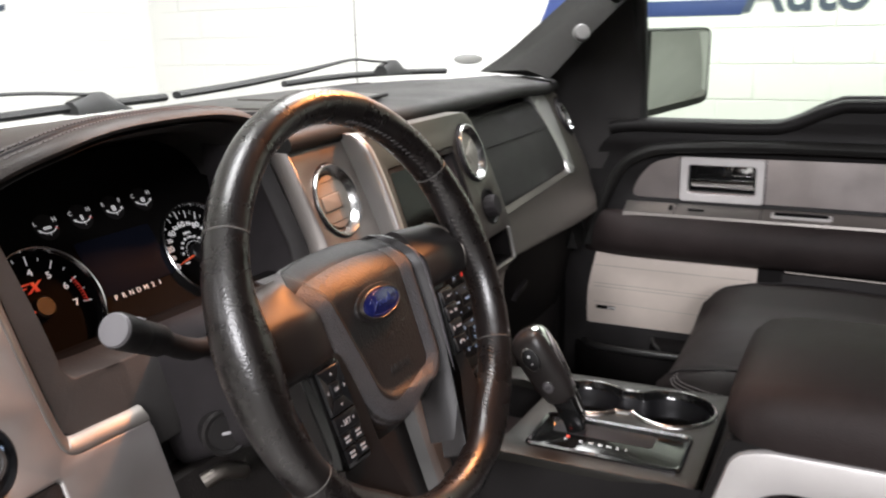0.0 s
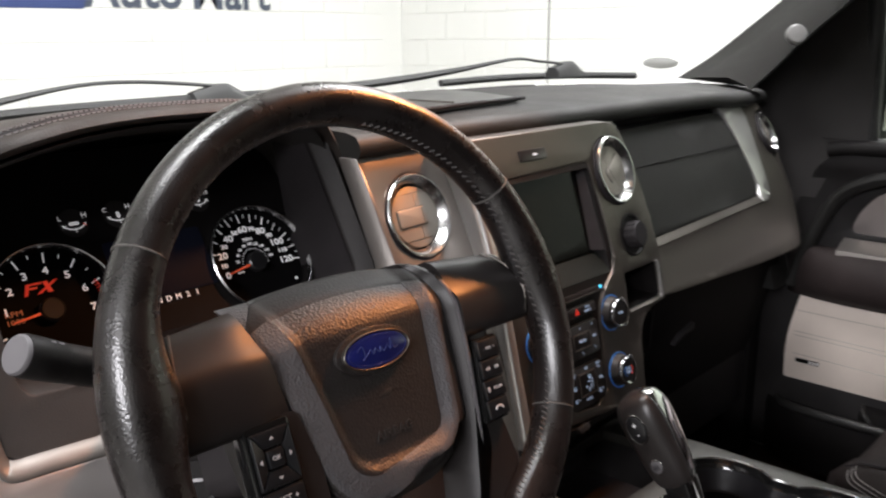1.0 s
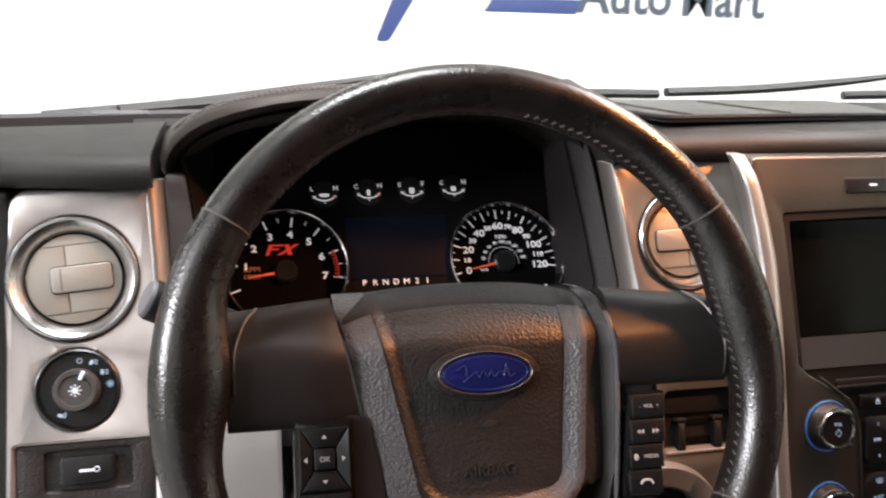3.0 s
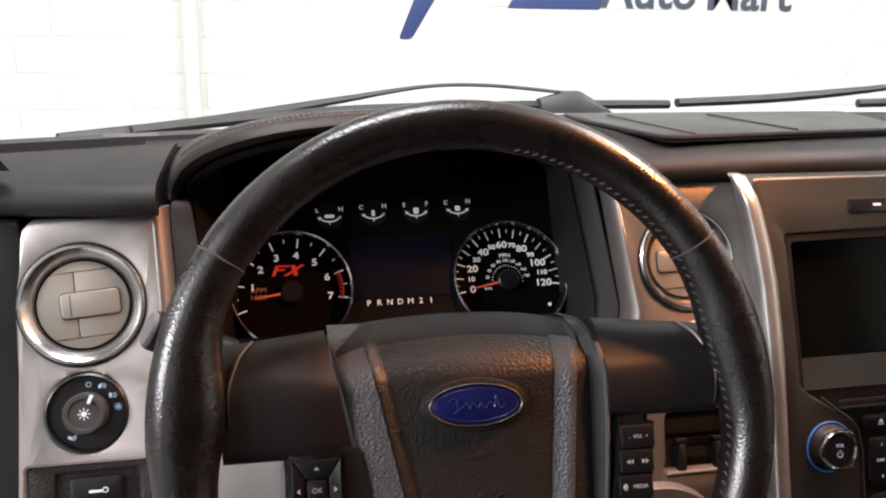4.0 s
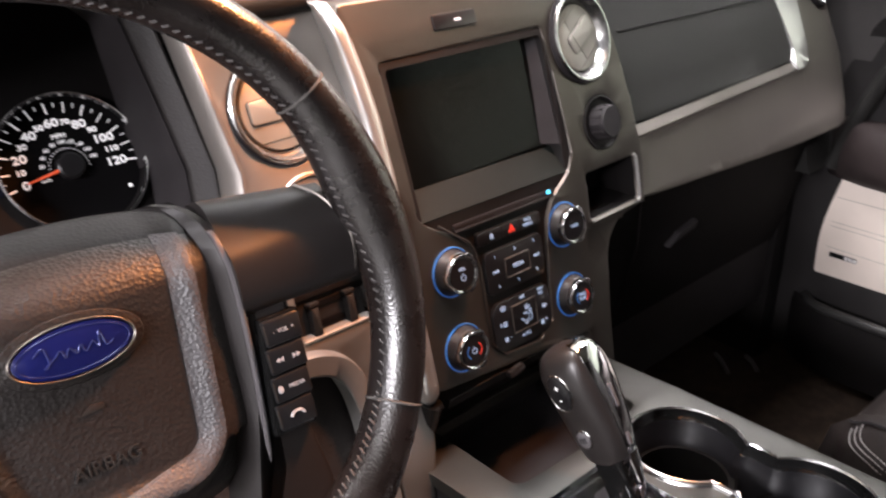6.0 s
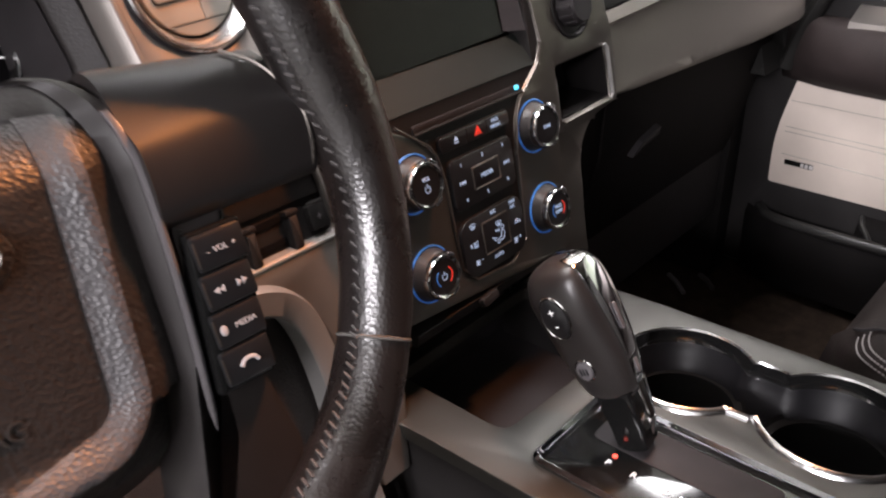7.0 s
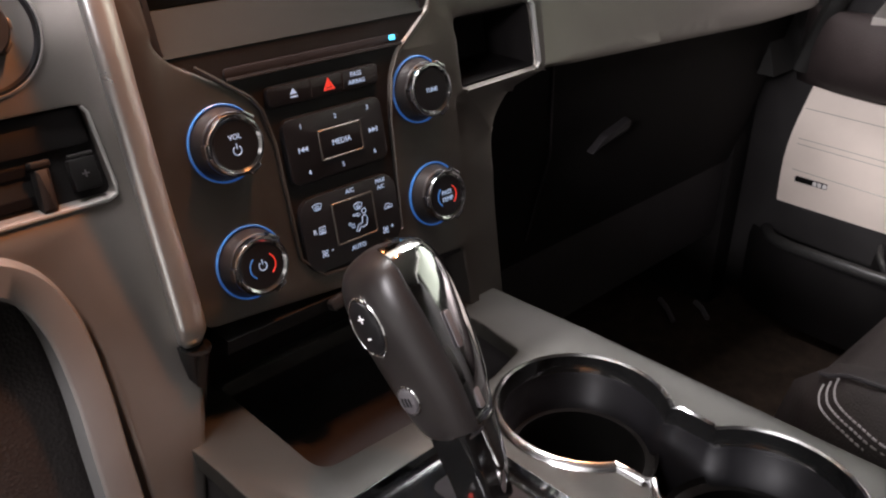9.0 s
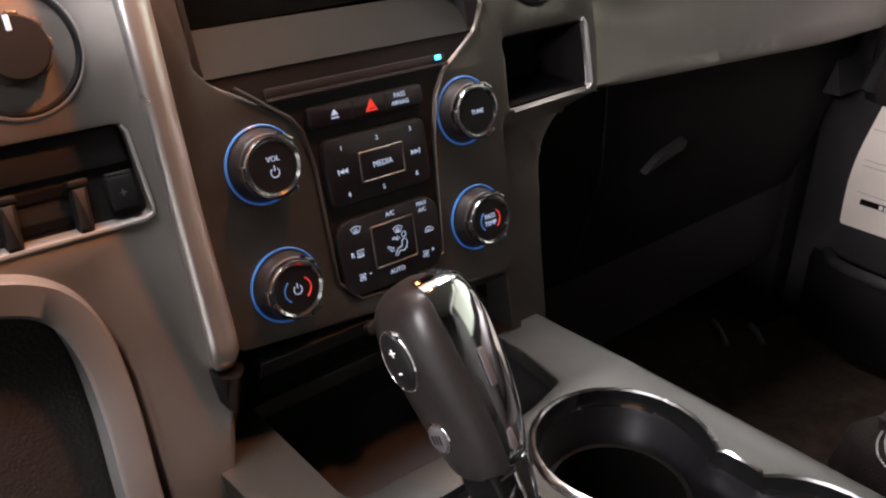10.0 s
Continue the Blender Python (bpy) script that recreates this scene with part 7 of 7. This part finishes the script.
part("pocket_lip", tube(smooth_path([(0.842, 0.082, 0.915), (0.812, 0.055, 0.918), (0.800, 0.0, 0.919), (0.796, -0.15, 0.921), (0.794, -0.5, 0.924), (0.794, -1.0, 0.924)], 5), 0.0085, 10), TRAYMAT, door)
# lighter tube added for the highlight on the shelf's rounded corner
part("shelf_edge_glint", tube(smooth_path([(0.842, -0.078, 0.944), (0.815, -0.088, 0.940), (0.804, -0.102, 0.928), (0.803, -0.112, 0.900), (0.803, -0.114, 0.86)], 5), 0.0045, 8), TRAYMAT, door)
part("rear_recess", panel(rounded([(-1.0, 0.96), (-0.36, 0.96), (-0.345, 1.128), (-1.0, 1.120)][::-1], 0.01), [], lambda y, z: 0.8435, 0.006, axis="x"), GRAIN, door)
part("recess_edge", tube([(0.838, -0.352, 1.130), (0.838, -0.55, 1.126), (0.838, -1.0, 1.122)], 0.004, 8), SATIN, door)
# outer skin and window frame
part("door_skin", box(0.882, 0.905, -1.05, 0.20, 0.72, 1.425, 0.006), BODY, door)
part("window_frame", tube([(0.862, -0.030, 1.42), (0.852, -0.026, 1.60), (0.835, -0.024, 1.74)], 0.016, 10), RUBBER, door, "black window channel")
part("sail_panel", panel(rounded([(-0.034, 1.425), (0.02, 1.40), (0.08, 1.26), (0.20, 1.26), (0.20, 1.52), (0.05, 1.68), (-0.034, 1.76)][::-1], 0.008), [], lambda y, z: 0.842 - 0.03 * (z - 1.43), 0.015, axis="x"), PILLAR, door, "grey grained sail panel")
part("sail_line", tube([(0.8385, -0.02, 1.442), (0.838, 0.045, 1.444)], 0.0010, 5), DEEP, door)
wg = part("window_pane", sheet(lambda y, z: Vector((0.868 - 0.06 * (z - 1.44), y, z)), steps(-1.05, -0.03, 4), steps(1.42, 1.96, 4), 0.004), SIDEGLASS, door, "lightly tinted side window")
wg.visible_shadow = False

mirror = thing("side_mirror", (0.98, -0.05, 1.44), "square black door mirror outside the passenger window", "mirror")
mq = rounded([(-0.100, -0.112), (0.104, -0.084), (0.108, 0.094), (-0.096, 0.094)], [0.018, 0.024, 0.022, 0.014])
MP = Matrix(((0.80, 0.0, -0.60, 1.06), (-0.60, 0.0, -0.80, -0.06), (0, 1, 0, 1.54), (0, 0, 0, 1)))
part("housing", slab(mq, 0.055, MP @ pose(0, 0, -0.045), 0.012), RUBBER, mirror)
part("glass", slab(inset(inset(mq, 0.007), 0.006), 0.003, MP @ pose(-0.002, 0.006, 0.009), 0.001), MIRROR, mirror, "mirror glass")
part("arm", tube([(0.89, 0.02, 1.46), (0.95, 0.02, 1.47), (1.03, 0.0, 1.49)], 0.022, 10), RUBBER, mirror)

# ---- pillars, glass and roof ----
def pillar_strip(s, name):
    a = [(0.815, 0.315, 1.545), (0.832, 0.250, 1.590), (0.840, 0.170, 1.655), (0.838, 0.05, 1.750), (0.815, -0.12, 1.870), (0.775, -0.28, 1.965)]
    b = [(0.700, 0.130, 1.535), (0.715, 0.095, 1.575), (0.728, 0.040, 1.635), (0.735, -0.05, 1.715), (0.730, -0.20, 1.830), (0.710, -0.34, 1.940)]
    shift = Vector((0.035 if s < 0 else 0.0, 0, 0))
    pa, pb = [p + shift for p in smooth_path(a, 5)], [p + shift for p in smooth_path(b, 5)]
    rings = []
    for p, q in zip(pa, pb):
        m = (p + q) / 2 + Vector((-0.018, -0.03, 0.014))
        back = (p + q) / 2 + Vector((0.05, 0.0, 0.0))
        rings.append([Vector((v.x * s, v.y, v.z)) for v in (p, p * 0.72 + m * 0.28 + Vector((-0.004, -0.004, 0.002)), m, q * 0.72 + m * 0.28 + Vector((-0.002, -0.004, 0.002)), q, q + Vector((0.07, 0.02, 0)), p + Vector((0.02, 0.03, 0.0)))])
    return part(name, ring_loft(rings), DASH, shell, "dark grained pillar trim", crease=60)


shell = thing("truck_cab", (0, -0.6, 0.7), "dark interior shell of a pickup cab", "cab", kind="structure")
pr = pillar_strip(1, "pillar_trim")
plr = pillar_strip(-1, "pillar_trim")
for s, p in ((1, pr), (-1, plr)):
    m = pose(0.722 if s > 0 else -0.757, 0.066, 1.630) @ (Vector((-s * 0.72, -0.62, 0.35)).to_track_quat("Z", "Y").to_matrix().to_4x4())
    part("tweeter_cap", lathe([(0.0175, -0.004), (0.0175, 0.004), (0.0150, 0.007), (0.0005, 0.009)], m, 28), CAPGREY if s > 0 else RUBBER, p, "round pale grey pillar cap" if s > 0 else "round dark pillar cap")
handle = [(0.735, 0.0, 1.70), (0.690, -0.03, 1.722), (0.675, -0.10, 1.775), (0.675, -0.20, 1.85), (0.70, -0.26, 1.90)]
part("grab_handle", tube(smooth_path(handle, 6), 0.014, 12), PLASTIC, pr, "dark pillar grab handle")
ws = part("windscreen", sheet(lambda x, k: Vector((x, y_glass(x) + 0.010 - 0.62 * k, 1.548 + 0.50 * k - 0.06 * (x / 0.8) ** 2 * k)), steps(-0.83, 0.83, 20), steps(0, 1, 8), 0.005), WINDOW, shell, "clear windscreen")
ws.visible_shadow = False
part("cowl", ring_loft([[Vector((x, y_glass(x) + d, z)) for d, z in ((0.018, 1.535), (0.03, 1.538), (0.20, 1.515), (0.20, 1.49), (0.018, 1.48))] for x in steps(-0.83, 0.83, 24)]), RUBBER, shell, "black cowl below the windscreen", crease=50)
part("cab_floor", box(-0.88, 0.90, -2.0, 0.52, 0.74, 0.78, 0.0), FABRIC, shell, "dark carpet")
# two short grey strips lying on the carpet
for a, b in (((0.752, 0.188), (0.711, 0.138)), ((0.785, 0.145), (0.755, 0.106))):
    part("floor_stroke", tube([(a[0], a[1], 0.783), (lerp(a[0], b[0], 0.5), lerp(a[1], b[1], 0.5), 0.787), (b[0], b[1], 0.783)], 0.004, 8), STRIP, shell, "short grey strip on the carpet")
part("firewall", box(-0.88, 0.90, 0.47, 0.52, 0.78, 1.50), DEEP, shell)
part("headliner", box(-0.78, 0.80, -2.0, -0.035, 1.970, 2.02, 0.01), LINER, shell, "unseen cloth headliner, darkened to cut bounce light")
part("roof_skin", box(-0.82, 0.84, -2.05, -0.04, 2.025, 2.06, 0.008), BODY, shell)
part("back_wall", box(-0.88, 0.90, -2.06, -2.0, 0.74, 2.0), LINER, shell)
part("rear_side", box(-0.90, -0.86, -2.0, -1.15, 0.74, 1.98), LINER, shell)
part("rear_side", box(0.86, 0.90, -2.0, -1.06, 0.74, 1.98), LINER, shell)
part("sill", box(-0.90, -0.82, -1.15, 0.50, 0.72, 0.82, 0.01), PLASTIC, shell)
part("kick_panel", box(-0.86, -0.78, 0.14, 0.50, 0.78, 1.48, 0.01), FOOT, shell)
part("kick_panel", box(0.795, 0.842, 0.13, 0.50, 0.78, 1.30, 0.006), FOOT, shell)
part("map_lamp_lens", slab(round_rect(0.17, 0.08, 0.01, 3), 0.006, pose(0.09, -0.150, 1.966, 180, 0, 0), 0.002), mat("warm_lens", (0.6, 0.5, 0.4), 0.4, vary=0.02, emit=(1.0, 0.55, 0.25), power=1.5), shell)

# ---- outside the windscreen ----
def wiper(arm, blade, hinge, label):
    w = thing("windscreen_wiper", hinge, label, "wiper", "windscreen wipers")
    line = smooth_path(arm, 6)
    part("arm", tube(line, [lerp(0.0042, 0.0105, ease((i / len(line) - 0.35) / 0.4)) for i in range(len(line))], 8, flat=0.6), RUBBER, w)
    part("blade", tube(smooth_path(blade, 6), 0.008, 8, flat=0.8), RUBBER, w)
    bm = ring_loft([[Vector((hinge[0] + dx, hinge[1] + y, hinge[2] - 0.022 + z)) for y, z in ((-0.016, 0), (-0.014, 0.6 * h), (-0.006, h), (0.008, h), (0.016, 0.5 * h), (0.016, 0))] for dx, h in ((-0.050, 0.018), (-0.030, 0.023), (-0.012, 0.028), (0.006, 0.0285), (0.022, 0.020), (0.038, 0.010), (0.050, 0.003))])
    part("hinge_block", bm, RUBBER, w)
    return w


wiper([(0.533, 0.413, 1.580), (0.44, 0.405, 1.587), (0.37, 0.407, 1.592), (0.27, 0.45, 1.575), (0.16, 0.50, 1.560), (0.02, 0.515, 1.553)], [(0.305, 0.515, 1.551), (0.45, 0.485, 1.556), (0.60, 0.44, 1.556), (0.735, 0.385, 1.552)], (0.545, 0.414, 1.578), "black windscreen wiper arm and blade on the passenger's side")
wiper([(-0.137, 0.530, 1.566), (-0.24, 0.540, 1.575), (-0.33, 0.535, 1.574), (-0.45, 0.51, 1.558), (-0.60, 0.45, 1.540), (-0.75, 0.38, 1.530)], [(-0.68, 0.40, 1.535), (-0.45, 0.50, 1.546), (-0.2, 0.535, 1.549), (0.02, 0.540, 1.549)], (-0.125, 0.530, 1.562), "black windscreen wiper arm and blade on the driver's side")
solid("windscreen_sticker", slab(ellipse(0.036, 0.013, 36), 0.0008, Matrix.Translation((0.722, 0.322, 1.578)) @ pose(0, 0, 0, 52, 0, -38), 0.0002), STRIPL, "small pale oval sticker on the windscreen", "sticker")
solid("radio_antenna", tube([(0.87, 0.70, 1.30), (0.872, 0.70, 1.75), (0.872, 0.70, 2.15)], 0.0016, 8), RUBBER, "thin black radio antenna rod on the fender", "antenna")
part("bonnet", ring_loft([[Vector((x, y, z - 0.10 * (x / 0.9) ** 4)) for x in steps(-0.88, 0.88, 12)] + [Vector((x, y, z - 0.10 * (x / 0.9) ** 4 - 0.03)) for x in steps(0.88, -0.88, 12)] for y, z in ((0.66, 1.36), (0.8, 1.36), (1.4, 1.32), (1.9, 1.24), (2.0, 1.15))]), BODY, shell)
part("dash_end", ring_loft([[Vector((x, y, z)) for x, y in ((0.762, y_pass(0.80, z) + 0.006), (0.842, y_pass(0.80, z) + 0.006), (0.842, 0.42), (0.762, 0.42))] for z in steps(1.16, 1.512, 8)]), DASH, dash, "black dash end cap")
part("door_gap", box(0.858, 0.882, 0.10, 0.40, 0.80, 1.50), DEEP, shell)

# ---- body and wheels that carry the cab ----
for x0, x1 in ((-0.90, -0.84), (0.84, 0.90)):
    part("fender", ring_loft([[Vector((x, y, z)) for x in (x0, x1) for z in ((lo, 1.24 - 0.02 * (y > 1.8)) if x == x0 else (1.24 - 0.02 * (y > 1.8), lo))] for y, lo in ((0.56, 0.50), (0.78, 0.50), (0.84, 0.74), (1.00, 0.92), (1.25, 0.98), (1.50, 0.92), (1.66, 0.74), (1.72, 0.52), (2.0, 0.52))]), BODY, shell, "white front fender")
part("nose", box(-0.84, 0.84, 1.95, 2.02, 0.50, 1.14, 0.015), BODY, shell)
for x in (-0.42, 0.42):
    part("frame_rail", box(x - 0.05, x + 0.05, -2.0, 1.95, 0.52, 0.70, 0.008), DEEP, shell)


def road_wheel(x, y):
    w = thing("road_wheel", (x, y, 0.0), "black rubber truck tyre on a silver rim", "wheel", "truck wheels")
    m = pose(x, y, 0.395, 0, 90, 0)
    part("tyre", lathe([(0.24, -0.12), (0.36, -0.125), (0.388, -0.10), (0.395, -0.05), (0.395, 0.05), (0.388, 0.10), (0.36, 0.125), (0.24, 0.12)], m, 48, caps=False), RUBBER, w)
    part("rim", lathe([(0.245, -0.115), (0.22, -0.09), (0.20, -0.05), (0.06, -0.03), (0.05, 0.03), (0.20, 0.05), (0.22, 0.09), (0.245, 0.115)], m, 40, caps=False), SILVER, w, "silver wheel rim")
    part("hub", lathe([(0.065, -0.10), (0.065, 0.10), (0.03, 0.105)], m, 20), PLASTIC, w)
    part("axle_stub", tube([(x, y, 0.395), (x * 0.35, y, 0.50)], 0.035, 10), DEEP, w)
    return w


for x in (-0.74, 0.74):
    for y in (1.25, -1.70):
        road_wheel(x, y)
solid("windscreen_label", slab(round_rect(0.052, 0.005, 0.001, 2), 0.0006, pose(-0.670, 0.322, 1.5395, 40, 0, 8), 0.0001), LABELINK, "small dark printed label at the foot of the windscreen", "label")

# ---- painted block courses of the two walls seen through the glass ----
BLOCK_W, BLOCK_H, JOINT = 0.40, 0.20, 0.006


def block_courses(parent, turn, at, length, near):
    """Courses in running bond: at(u, z) places a block; those inside near (u0, u1, z0, z1) are parts of their own."""
    one = as_mesh("block", box(-(BLOCK_W - JOINT) / 2, (BLOCK_W - JOINT) / 2, -0.006, 0.006, -(BLOCK_H - JOINT) / 2, (BLOCK_H - JOINT) / 2, 0.0035, seg=1), WALLM)
    verts, faces = [], []
    for row in range(int(CEIL / BLOCK_H)):
        z = (row + 0.5) * BLOCK_H
        u = BLOCK_W * (0.5 if row % 2 else 1.0) - BLOCK_W / 2
        while u < length:
            a, b = max(u - BLOCK_W / 2 + JOINT / 2, 0.0), min(u + BLOCK_W / 2 - JOINT / 2, length)
            if near[0] < u < near[1] and near[2] < z < near[3] and b - a > BLOCK_W * 0.9:
                ob = part("block", one, WALLM, parent)
                ob.matrix_local = Matrix.Translation(at(u, z)) @ turn
            else:
                base = len(verts)
                for q, w in ((a, -1), (b, -1), (b, 1), (a, 1)):
                    p = Vector(at(q, z + w * (BLOCK_H - JOINT) / 2))
                    n = turn @ Vector((0, 0.006, 0))
                    verts += [p + n, p - n]
                k = base
                faces += [(k + 1, k + 3, k + 5, k + 7), (k, k + 2, k + 3, k + 1), (k + 2, k + 4, k + 5, k + 3), (k + 4, k + 6, k + 7, k + 5), (k + 6, k, k + 1, k + 7)]
            u += BLOCK_W
    me = bpy.data.meshes.new("blockwork")
    me.from_pydata(verts, [], faces)
    me.materials.append(WALLM)
    tagged(part("blockwork", me, WALLM, parent), kind="stuff")


block_courses(NORTH, Matrix.Identity(4), lambda u, z: (-6.0 + u, FRONT, z), 10.2, (4.0, 10.0, 1.2, 3.0))
block_courses(EAST, pose(0, 0, 0, 0, 0, 90), lambda u, z: (RIGHT, -6.3 + u, z), 10.9, (4.4, 10.8, 0.9, 2.7))
